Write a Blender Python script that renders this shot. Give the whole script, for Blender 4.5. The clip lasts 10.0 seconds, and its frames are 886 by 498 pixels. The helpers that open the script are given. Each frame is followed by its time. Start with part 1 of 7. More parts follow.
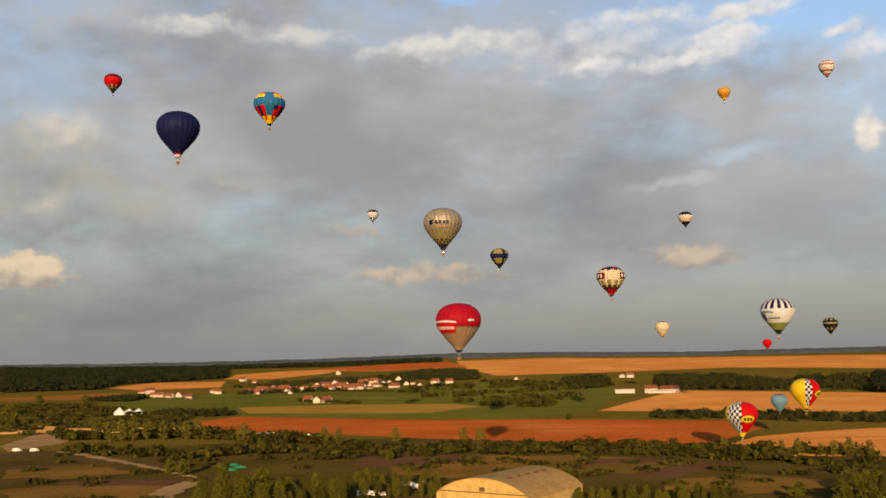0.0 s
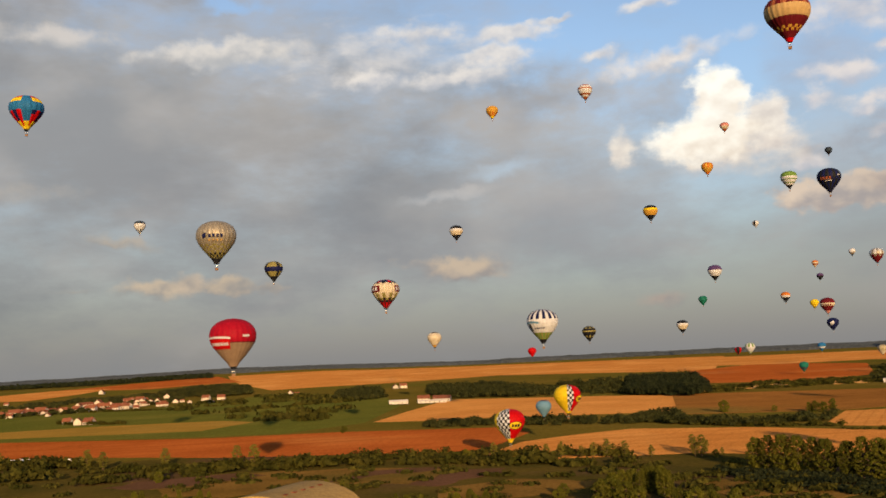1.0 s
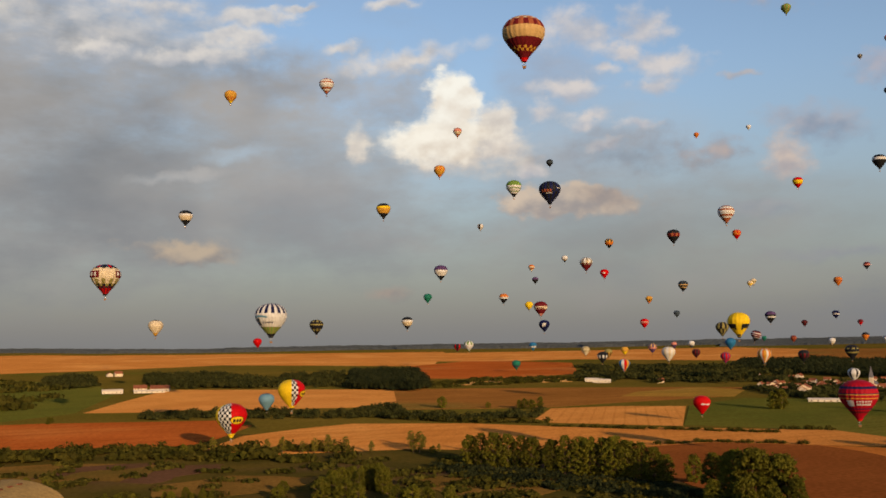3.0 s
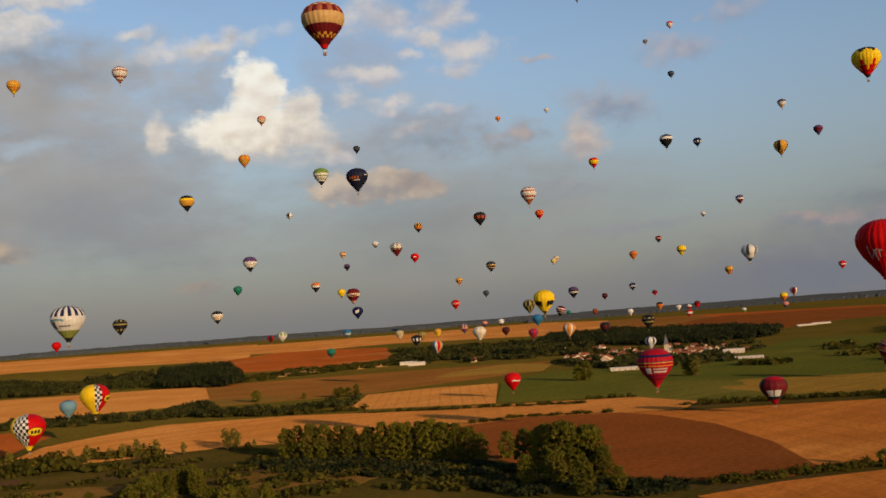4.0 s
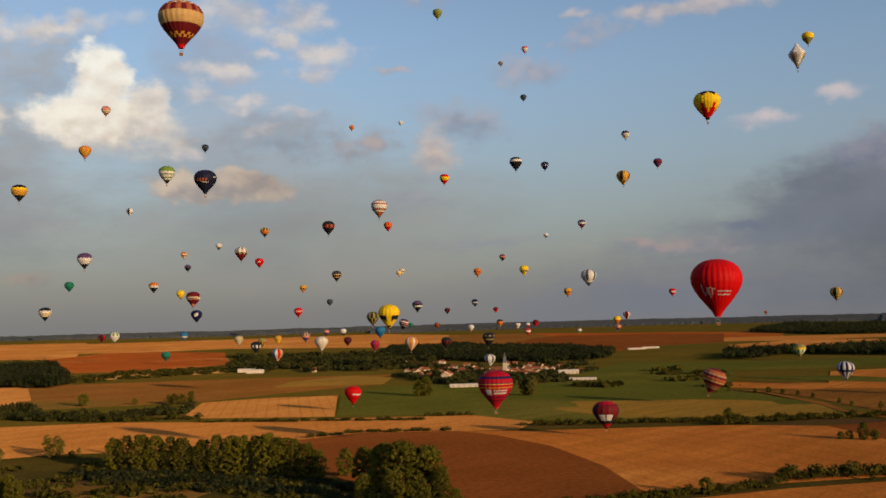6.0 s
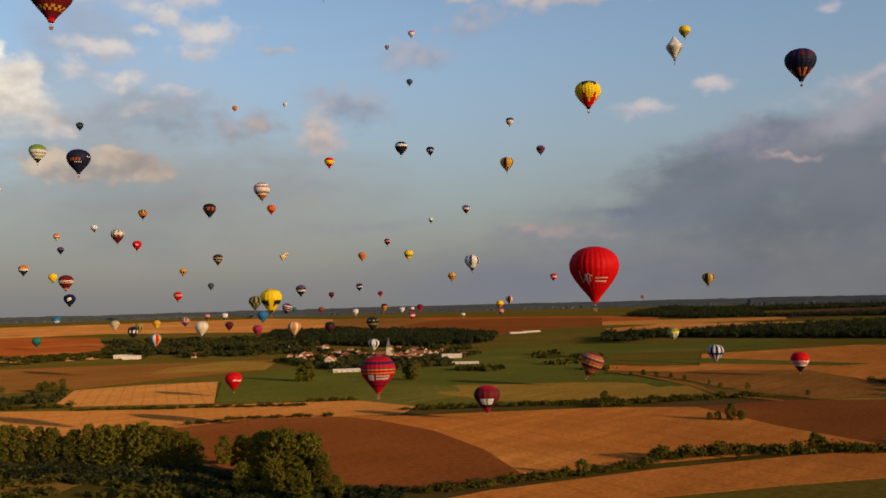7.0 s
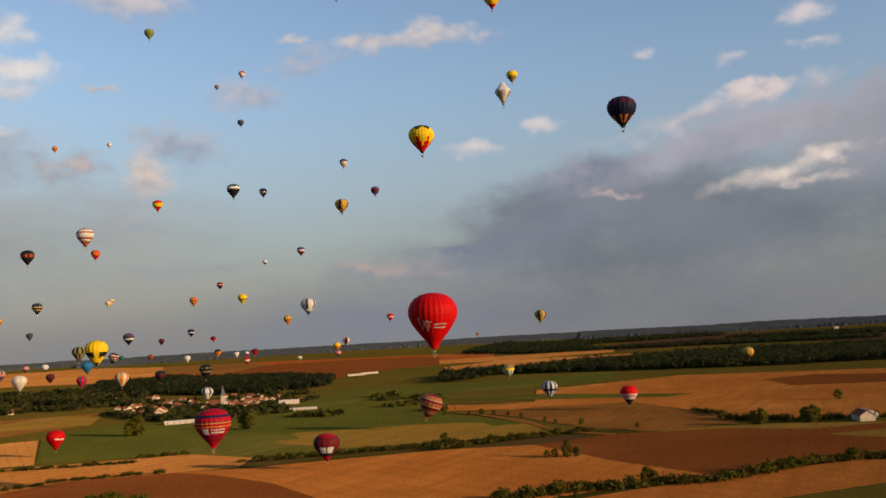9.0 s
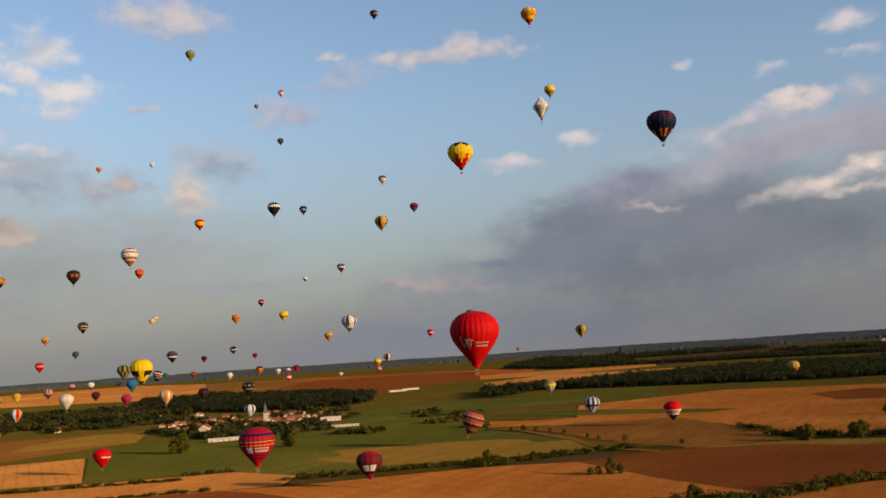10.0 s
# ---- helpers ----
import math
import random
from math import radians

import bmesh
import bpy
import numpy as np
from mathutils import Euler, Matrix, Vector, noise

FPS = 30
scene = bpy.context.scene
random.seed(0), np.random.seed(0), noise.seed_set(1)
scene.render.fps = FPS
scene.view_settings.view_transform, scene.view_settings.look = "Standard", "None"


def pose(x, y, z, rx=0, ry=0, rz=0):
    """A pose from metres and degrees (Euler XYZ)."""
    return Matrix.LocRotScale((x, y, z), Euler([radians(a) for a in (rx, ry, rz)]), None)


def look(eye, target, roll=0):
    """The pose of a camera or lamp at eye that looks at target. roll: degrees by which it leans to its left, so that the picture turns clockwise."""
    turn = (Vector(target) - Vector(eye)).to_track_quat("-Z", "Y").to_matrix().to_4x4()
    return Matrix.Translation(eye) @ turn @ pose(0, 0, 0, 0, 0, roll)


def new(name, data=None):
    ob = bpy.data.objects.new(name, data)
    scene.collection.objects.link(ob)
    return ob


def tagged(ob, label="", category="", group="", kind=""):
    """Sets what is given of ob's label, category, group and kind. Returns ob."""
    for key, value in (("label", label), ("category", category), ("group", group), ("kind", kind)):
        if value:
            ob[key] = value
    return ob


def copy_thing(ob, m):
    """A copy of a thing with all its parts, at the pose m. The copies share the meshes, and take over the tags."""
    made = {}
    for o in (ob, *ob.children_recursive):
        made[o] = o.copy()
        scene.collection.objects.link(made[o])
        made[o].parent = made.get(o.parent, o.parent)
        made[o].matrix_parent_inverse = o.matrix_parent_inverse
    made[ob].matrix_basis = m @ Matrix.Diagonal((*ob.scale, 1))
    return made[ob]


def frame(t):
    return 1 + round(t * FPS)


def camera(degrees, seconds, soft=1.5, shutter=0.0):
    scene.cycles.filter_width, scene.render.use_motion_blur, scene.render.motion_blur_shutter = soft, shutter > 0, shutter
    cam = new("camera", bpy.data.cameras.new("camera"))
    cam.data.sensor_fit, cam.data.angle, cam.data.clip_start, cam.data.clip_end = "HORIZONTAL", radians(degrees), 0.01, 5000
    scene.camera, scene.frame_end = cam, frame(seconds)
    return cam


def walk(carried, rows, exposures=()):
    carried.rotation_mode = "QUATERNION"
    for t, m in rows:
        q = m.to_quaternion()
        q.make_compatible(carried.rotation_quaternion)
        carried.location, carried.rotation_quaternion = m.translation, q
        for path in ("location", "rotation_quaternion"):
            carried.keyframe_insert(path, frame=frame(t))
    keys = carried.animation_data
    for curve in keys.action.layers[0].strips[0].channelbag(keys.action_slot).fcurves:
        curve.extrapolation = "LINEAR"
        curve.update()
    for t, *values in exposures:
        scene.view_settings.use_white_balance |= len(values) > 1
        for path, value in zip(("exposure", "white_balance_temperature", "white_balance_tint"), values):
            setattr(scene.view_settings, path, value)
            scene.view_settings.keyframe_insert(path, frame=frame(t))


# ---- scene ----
cam = camera(48.19, 10.0, 1.7)
ROWS = [  # seconds, place in metres, turn in degrees
    (0, 0, 0, 60, 96.105, 1.117, 0.119),
    (0.5, -0.86, -0.12, 60.25, 95.383, 1.757, -4.537),
    (1, -1.12, -0.84, 60.72, 96.401, 2.517, -12.832),
    (1.5, -1.32, -1.52, 61.22, 97.008, 0.745, -16.341),
    (2, -1.91, -1.84, 61.67, 95.657, -0.866, -19.694),
    (2.5, -1.78, -0.39, 62.93, 95.593, 0.825, -23.251),
    (2.7, -1.78, 0.11, 63.2, 95.619, 0.759, -25.035),
    (3.8, 0.1, 2.37, 64.03, 94.388, 3.032, -37.898),
    (4, 0.67, 2.37, 64.35, 94.218, 4.045, -39.211),
    (4.5, 1.74, 3.65, 65.34, 93.68, 5.282, -44.236),
    (5, 1.99, 4.94, 66.45, 93.446, 4.34, -48.353),
    (6.3, 0.05, 4.55, 68.15, 94.453, 0.683, -48.542),
    (6.5, 0.06, 4.53, 68.29, 94.162, 1.084, -50.086),
    (7, 1.74, 4.49, 68.54, 93.258, 1.35, -54.977),
    (7.5, 3.74, 5.26, 69.62, 92.967, 2.206, -60.461),
    (8, 4.83, 5.93, 70.61, 93.329, 2.596, -64.118),
    (8.5, 4.9, 6.2, 71.37, 94.191, 2.668, -65.708),
    (9, 3.33, 6.32, 71.8, 95.179, 3.146, -64.369),
    (9.5, 3.3, 6.3, 72.54, 94.903, 3.078, -63.335),
    (10, 2.41, 6.62, 73.11, 96.17, 3.55, -62.056),
]
walk(cam, [(t, pose(x, y, z, rx, ry, rz)) for t, x, y, z, rx, ry, rz in ROWS],
     [(0.0, 0.51), (1.5, 0.39), (2.5, 0.29), (4.0, 0.15), (5.0, 0.14), (6.5, 0.20), (8.0, 0.34), (10.0, 0.45)])

# ---------------------------------------------------------------- light and sky
SUN_EL, SUN_AZ = 10.6, 185.0   # degrees; azimuth clockwise from +y
sun = new("sun", bpy.data.lights.new("sun", "SUN"))
sun.data.energy, sun.data.angle, sun.data.color = 5.0, radians(0.6), (1.0, 0.63, 0.30)
sun.matrix_world = look((0, 0, 300), (-300 * math.sin(radians(SUN_AZ)), -300 * math.cos(radians(SUN_AZ)), 300 - 300 * math.tan(radians(SUN_EL))))
STOPS = 0.8   # the exposure at the start

world = bpy.data.worlds.new("evening_sky")
scene.world = world
world.use_nodes = True
WN, WL = world.node_tree.nodes, world.node_tree.links
WN.clear()


def wnode(kind, **inputs):
    n = WN.new(kind)
    for key, value in inputs.items():
        put(n, key, value)
    return n


def put(n, key, value):
    sock = n.inputs[int(key[1:])] if key[0] == "i" and key[1:].isdigit() else n.inputs[key]
    if isinstance(value, bpy.types.NodeSocket):
        WL.new(value, sock)
    else:
        sock.default_value = value


def wmath(op, a, b=0.0, c=0.0):
    n = WN.new("ShaderNodeMath")
    n.operation = op
    for k, v in enumerate((a, b, c)):
        put(n, f"i{k}", v)
    return n.outputs[0]


def wvec(op, a, b=(0, 0, 0), c=(0, 0, 0)):
    n = WN.new("ShaderNodeVectorMath")
    n.operation = op
    for k, v in enumerate((a, b, c)):
        put(n, f"i{k}", v)
    return n.outputs["Value" if op == "LENGTH" else "Vector"]


def wrange(value, lo, hi, to0=0.0, to1=1.0):
    n = WN.new("ShaderNodeMapRange")
    n.interpolation_type = "SMOOTHSTEP"
    for k, v in enumerate((value, lo, hi, to0, to1)):
        put(n, f"i{k}", v)
    return n.outputs[0]


def wmix(fac, a, b):
    n = WN.new("ShaderNodeMix")
    n.data_type = "RGBA"
    put(n, "i0", fac)
    put(n, "i6", a)
    put(n, "i7", b)
    return n.outputs[2]


def rgb(r, g, b):
    """Radiance that shows as these 0-255 display values at the exposure set."""
    f = lambda v: (v / 255 / 12.92) if v < 10 else ((v / 255 + 0.055) / 1.055) ** 2.4
    k = 2.0 ** -STOPS
    return (f(r) * k, f(g) * k, f(b) * k, 1.0)



def tone(r, g, b, stops=0.35):
    """The same for another exposure."""
    return tuple(v * 2.0 ** (STOPS - stops) for v in rgb(r, g, b)[:3]) + (1.0,)


sky = WN.new("ShaderNodeTexSky")
sky.sky_type, sky.sun_disc = "NISHITA", False
sky.sun_elevation, sky.sun_rotation = radians(SUN_EL), radians(SUN_AZ)
sky.air_density, sky.dust_density = 1.0, 1.5

way = WN.new("ShaderNodeTexCoord").outputs["Generated"]
xyz = WN.new("ShaderNodeSeparateXYZ")
WL.new(way, xyz.inputs[0])
AZ = wmath("MULTIPLY", wmath("ARCTAN2", xyz.outputs[0], xyz.outputs[1]), 57.29578)
EL = wmath("MULTIPLY", wmath("ARCSINE", xyz.outputs[2]), 57.29578)
flat = WN.new("ShaderNodeCombineXYZ")
WL.new(AZ, flat.inputs[0])
WL.new(EL, flat.inputs[1])
PLAN = flat.outputs[0]


def wnoise(stretch, scale, detail, shift=0.0, rough=0.55, step=(0.0, 0.0)):
    n = WN.new("ShaderNodeTexNoise")
    n.noise_dimensions = "3D"
    put(n, "Vector", wvec("ADD", wvec("MULTIPLY", PLAN, (1.0, stretch, 1.0)), (shift - step[0], shift * 0.7 - step[1] * stretch, shift * 1.3)))
    put(n, "Scale", scale)
    put(n, "Detail", detail)
    put(n, "Roughness", rough)
    return n


warp = wnoise(1.3, 0.16, 4.0, 31.0).outputs["Color"]
ripple = wnoise(1.2, 0.75, 4.0, 61.0).outputs["Color"]
GRAIN = wnoise(1.5, 1.3, 5.0, 12.0, 0.6).outputs["Fac"]                                      # flecks
PUFF = wmath("MULTIPLY_ADD", GRAIN, 0.18, wmath("MULTIPLY", wnoise(1.35, 0.40, 6.0, 3.0, 0.56).outputs["Fac"], 0.82))   # billows
FLECK = wnoise(2.3, 0.62, 4.0, 22.0, 0.5).outputs["Fac"]                                     # mackerel flecks
BILLOW = wnoise(1.3, 0.5, 3.0, 44.0, 0.5).outputs["Fac"]
ABOVE = wnoise(1.3, 0.5, 3.0, 44.0, 0.5, (0.25, -0.5)).outputs["Fac"]
WISP = wnoise(2.4, 0.13, 7.0, 50.0, 0.62).outputs["Fac"]                                     # drawn-out sheets
BENT = wvec("ADD", PLAN, wvec("ADD", wvec("MULTIPLY", wvec("SUBTRACT", warp, (0.5, 0.5, 0.5)), (3.0, 2.0, 0.0)), wvec("MULTIPLY", wvec("SUBTRACT", ripple, (0.5, 0.5, 0.5)), (1.5, 1.1, 0.0))))
SOFT = wmath("MULTIPLY_ADD", wnoise(1.7, 0.11, 4.0, 80.0, 0.5).outputs["Fac"], 3.4, -1.2)
LIT = wmath("MULTIPLY_ADD", wmath("SUBTRACT", BILLOW, ABOVE), 2.0, wmath("MULTIPLY_ADD", PUFF, 0.9, 0.1))   # billows lit on their upper sides


def cloud(colour, az, el, ra, rb, light, dark, ragged=1.2, edge=0.35, cover=1.0, texture=None, tilt=0.0, shade=0.35, soft=False):
    """One cloud of the sky: centre and half sizes in degrees, sunlit and shaded colours, tilt in degrees of its long axis."""
    here = wvec("MULTIPLY_ADD", colour, (1e-6, 1e-6, 1e-6), BENT)   # chained, so that the clouds are worked out one after another
    off = wvec("SUBTRACT", here, (az, el, 0.0))
    if tilt:
        rot = WN.new("ShaderNodeVectorRotate")
        rot.rotation_type = "Z_AXIS"
        put(rot, "Vector", off)
        put(rot, "Angle", radians(-tilt))
        off = rot.outputs[0]
    rel = wvec("MULTIPLY", off, (1 / ra, 1 / rb, 0.0))
    body = wmath("MULTIPLY_ADD", texture or PUFF, ragged * 2, wmath("SUBTRACT", 1.0 - ragged, wvec("LENGTH", rel)))
    dens = wrange(body, 0.0, edge, 0.0, cover)
    up = WN.new("ShaderNodeSeparateXYZ")
    WL.new(rel, up.inputs[0])
    lit = wmath("MULTIPLY_ADD", up.outputs[1], shade, SOFT if soft else LIT)
    return wmix(dens, colour, wmix(wrange(lit, 0.0, 1.0), dark, light))


# clear sky first, then haze and clouds from far to near
clear = wvec("MULTIPLY", sky.outputs[0], (0.130, 0.132, 0.148))
colour = wmix(wrange(EL, 17.0, -1.0, 0.0, 0.9), clear, rgb(153, 152, 153))
colour = cloud(colour, 18.9, 6.7, 14.8, 4.9, rgb(174, 171, 170), rgb(150, 153, 158), 0.575, 1.26, 0.8, WISP, soft=True)
colour = cloud(colour, 39.8, 5.8, 18.4, 5.3, rgb(170, 163, 158), rgb(150, 149, 150), 0.575, 1.44, 0.7, WISP, soft=True)
colour = cloud(colour, -7.3, 13.0, 40.6, 16.6, rgb(198, 192, 186), rgb(168, 168, 168), 0.5175, 0.9, 0.96, WISP, soft=True)
colour = cloud(colour, -16.0, 27.8, 30.0, 11.6, rgb(186, 183, 181), rgb(156, 159, 166), 0.92, 0.9, 0.9, WISP, soft=True)
colour = cloud(colour, 7.8, 9.1, 28.2, 9.2, rgb(184, 180, 177), rgb(162, 163, 166), 0.575, 1.08, 0.85, WISP, soft=True)
colour = cloud(colour, -19.9, 2.5, 28.2, 4.6, rgb(146, 149, 148), rgb(128, 134, 137), 0.69, 1.44, 0.8, WISP, soft=True)
colour = cloud(colour, 7.2, 9.5, 11.6, 3.9, rgb(158, 161, 164), rgb(142, 147, 153), 0.92, 1.26, 0.5, WISP, tilt=-11, soft=True)
colour = cloud(colour, -22.6, 9.4, 11.6, 5.3, rgb(200, 189, 172), rgb(154, 155, 154), 1.15, 1.08, 0.75, soft=True)
colour = cloud(colour, -17.2, 17.9, 14.8, 3.2, rgb(210, 204, 196), rgb(162, 163, 166), 1.15, 1.08, 0.8, soft=True)
colour = cloud(colour, 19.3, 14.4, 11.6, 3.2, rgb(204, 195, 186), rgb(160, 161, 166), 1.15, 1.08, 0.75, tilt=5, soft=True)
# the open sky beside the overcast, its flecks and the lit rims
colour = cloud(colour, 21.5, 18.4, 6.5, 1.7, clear, clear, 0.7, 0.8, 0.95, tilt=4)
colour = cloud(colour, 1.5, 20.0, 2.6, 0.6, clear, clear, 0.8, 0.8, 0.9)
colour = cloud(colour, 16.8, 10.7, 3.4, 0.6, clear, clear, 0.6, 1.2, 0.45, tilt=9)
colour = cloud(colour, 13.6, 9.5, 3.6, 0.45, tone(196, 192, 188), tone(176, 177, 178), 0.7, 1.0, 0.7, WISP, tilt=8)
colour = cloud(colour, 36.0, 11.0, 10.0, 6.0, tone(186, 182, 180), tone(166, 168, 173), 0.7, 1.3, 0.72, WISP, soft=True)
colour = cloud(colour, 22.0, 9.5, 12.0, 6.5, tone(186, 181, 176), tone(168, 167, 168), 0.6, 1.2, 0.6, WISP, soft=True)
colour = cloud(colour, 26.0, 14.3, 5.4, 1.9, tone(184, 180, 178), tone(162, 164, 170), 0.6, 1.1, 0.85, WISP, tilt=6, soft=True)
colour = cloud(colour, 35.0, 15.6, 4.6, 2.6, tone(190, 190, 196), tone(164, 171, 186), 0.7, 1.0, 0.7, WISP, soft=True)
colour = cloud(colour, 10.5, 17.2, 9.0, 2.4, tone(222, 216, 210), tone(178, 182, 190), 0.9, 1.1, 0.75, FLECK, tilt=3)
colour = cloud(colour, 0.5, 17.6, 6.5, 0.9, tone(222, 215, 206), tone(180, 180, 180), 0.9, 0.7, 0.9, tilt=2)
colour = cloud(colour, -8.6, 18.2, 4.0, 0.8, tone(214, 206, 198), tone(180, 179, 178), 0.9, 0.8, 0.8)
colour = cloud(colour, -14.7, 18.6, 3.2, 0.9, tone(222, 214, 204), tone(182, 181, 180), 0.9, 0.7, 0.85)
colour = cloud(colour, -21.2, 12.4, 2.8, 1.8, tone(214, 202, 184), tone(176, 174, 170), 0.8, 1.1, 0.8)
colour = cloud(colour, -22.0, 8.6, 2.4, 1.3, tone(212, 198, 176), tone(172, 170, 164), 0.8, 1.1, 0.75)
for az, el, ra, rb in ((16.5, 17.4, 2.3, 0.4), (17.8, 18.5, 2.6, 0.4), (12.2, 18.8, 3.0, 0.5), (25.8, 19.3, 1.9, 0.35), (22.7, 16.9, 1.3, 0.4), (20.6, 19.2, 1.4, 0.22), (14.0, 16.4, 2.8, 0.5), (9.4, 16.2, 2.4, 0.4)):
    colour = cloud(colour, az, el, ra * 1.2, rb * 1.4, tone(230, 223, 215), tone(190, 191, 196), 1.1, 0.8, 0.9, tilt=5)
colour = cloud(colour, 26.6, 16.3, 5.8, 0.85, tone(234, 225, 216), tone(190, 188, 190), 0.9, 1.0, 0.92, tilt=10)

# the great lit cumulus and the puffs behind it
colour = cloud(colour, 30.2, 10.4, 5.0, 1.0, tone(228, 214, 198), tone(190, 183, 180), 0.9, 1.2, 0.9)
colour = cloud(colour, 32.6, 11.2, 2.6, 1.3, tone(240, 227, 211), tone(204, 193, 185), 0.9, 0.9, 0.92)
colour = cloud(colour, 23.9, 11.6, 0.9, 1.4, tone(240, 229, 213), tone(206, 196, 188), 0.9, 0.8, 0.9)
colour = cloud(colour, 32.0, 12.6, 1.9, 1.7, tone(246, 236, 222), tone(214, 204, 194), 0.8, 0.6, 0.95)
colour = cloud(colour, 28.9, 11.8, 4.0, 1.7, tone(258, 251, 236), tone(232, 219, 202), 0.75, 0.5, 1.0)
colour = cloud(colour, 29.5, 13.9, 1.9, 1.9, tone(258, 254, 242), tone(238, 227, 212), 0.7, 0.4, 1.0)
for az, el, ra, rb in ((36.8, 17.5, 2.2, 1.3), (40.0, 17.6, 1.5, 1.1), (41.6, 15.7, 2.0, 0.8), (36.4, 14.3, 2.1, 0.6), (40.9, 14.4, 1.5, 0.5), (39.4, 16.3, 1.3, 0.5), (37.6, 12.7, 1.6, 0.45), (40.3, 12.2, 1.0, 0.4), (34.6, 13.3, 1.2, 0.5), (38.2, 15.4, 1.2, 0.4), (38.4, 11.1, 1.2, 0.35), (34.2, 9.9, 1.1, 0.4)):
    colour = cloud(colour, az, el, ra * 1.35, rb * 1.5, tone(226, 217, 211), tone(184, 187, 197), 1.1, 0.85, 0.9)
colour = cloud(colour, 39.1, 10.5, 5.3, 1.8, rgb(184, 179, 182), rgb(154, 161, 174), 1.49, 1.08, 0.6)
colour = cloud(colour, 45.1, 10.4, 2.5, 1.6, rgb(204, 181, 172), rgb(169, 166, 173), 1.15, 0.9, 0.75)
colour = cloud(colour, 35.9, 7.9, 5.3, 1.1, rgb(260, 233, 204), rgb(190, 179, 176), 1.035, 0.45, 0.9, shade=0.4)
colour = cloud(colour, 38.4, 8.2, 2.1, 0.9, rgb(230, 205, 184), rgb(180, 169, 168), 0.92, 0.81, 0.85)
colour = cloud(colour, 13.8, 5.4, 3.7, 0.9, rgb(228, 205, 178), rgb(170, 163, 160), 1.035, 0.81, 0.9, shade=0.4)
colour = cloud(colour, 25.5, 3.1, 2.2, 0.7, rgb(200, 179, 164), rgb(164, 159, 158), 1.035, 1.08, 0.75)
colour = cloud(colour, -2.8, 4.6, 3.7, 0.7, rgb(230, 207, 178), rgb(164, 161, 158), 1.035, 0.81, 0.9, shade=0.4)
colour = cloud(colour, 0.5, 4.7, 2.1, 0.6, rgb(226, 203, 174), rgb(168, 163, 158), 1.035, 0.72, 0.85, shade=0.4)
colour = cloud(colour, 2.8, 4.4, 1.4, 0.3, rgb(210, 191, 168), rgb(164, 161, 158), 1.035, 0.9, 0.8)
colour = cloud(colour, -1.3, 4.9, 1.2, 0.8, rgb(232, 209, 182), rgb(180, 171, 162), 0.92, 0.72, 0.85)
colour = cloud(colour, -23.2, 4.7, 2.5, 1.1, rgb(254, 227, 190), rgb(180, 169, 156), 1.035, 0.4, 0.95, shade=0.45)
colour = cloud(colour, -5.2, 7.3, 2.8, 0.5, rgb(210, 193, 172), rgb(164, 161, 158), 0.92, 1.08, 0.8, tilt=-9)
colour = cloud(colour, -8.0, 4.7, 1.8, 0.4, rgb(190, 181, 168), rgb(159, 159, 158), 1.035, 1.08, 0.7)
colour = cloud(colour, -22.5, 2.3, 1.1, 1.1, rgb(184, 173, 158), rgb(144, 147, 146), 1.035, 1.26, 0.6)
colour = cloud(colour, -20.9, 7.4, 2.5, 0.7, rgb(194, 181, 164), rgb(154, 153, 152), 1.035, 1.26, 0.6)
colour = cloud(colour, 49.5, 11.6, 3.4, 1.5, rgb(206, 200, 206), rgb(160, 168, 188), 0.92, 0.9, 0.75, shade=0.8)
colour = cloud(colour, 47.7, 10.0, 1.7, 1.7, rgb(252, 228, 210), rgb(206, 196, 198), 0.8, 0.72, 0.9)
colour = cloud(colour, 44.9, 10.4, 1.9, 0.7, rgb(227, 207, 198), rgb(178, 184, 198), 1.035, 0.81, 0.75)
colour = cloud(colour, 45.8, 14.9, 1.2, 0.4, rgb(221, 212, 212), rgb(184, 192, 207), 1.035, 0.9, 0.75)
colour = cloud(colour, 54.2, 14.2, 3.5, 0.9, rgb(221, 207, 210), rgb(174, 185, 207), 1.15, 0.9, 0.75)
colour = cloud(colour, 57.2, 16.3, 1.8, 1.1, rgb(212, 207, 216), rgb(169, 185, 214), 1.38, 0.9, 0.65, tilt=29)
colour = cloud(colour, 62.4, 17.2, 4.2, 1.1, rgb(225, 216, 219), rgb(178, 190, 212), 1.15, 0.81, 0.8, tilt=9)
colour = cloud(colour, 47.1, 7.2, 3.2, 0.8, rgb(196, 192, 198), rgb(167, 176, 192), 1.15, 1.08, 0.6)
colour = cloud(colour, 61.1, 4.2, 5.6, 0.5, rgb(223, 190, 178), rgb(167, 169, 181), 1.035, 1.08, 0.75)
colour = cloud(colour, 50.7, 4.7, 7.1, 0.7, rgb(178, 176, 185), rgb(162, 167, 181), 1.15, 1.26, 0.6, WISP)
colour = cloud(colour, 42.9, 3.3, 14.8, 2.1, rgb(185, 178, 176), rgb(163, 165, 172), 0.80, 1.44, 0.6, WISP, soft=True)
colour = cloud(colour, 47.7, 19.2, 4.6, 1.5, rgb(239, 223, 219), rgb(184, 192, 210), 1.035, 0.72, 0.85, tilt=-4)
colour = cloud(colour, 56.7, 17.3, 1.2, 0.4, rgb(234, 223, 221), rgb(190, 196, 212), 1.035, 0.81, 0.8, tilt=-4)
colour = cloud(colour, 63.4, 17.2, 5.8, 0.9, rgb(236, 223, 219), rgb(184, 192, 210), 1.035, 0.72, 0.85, tilt=2)
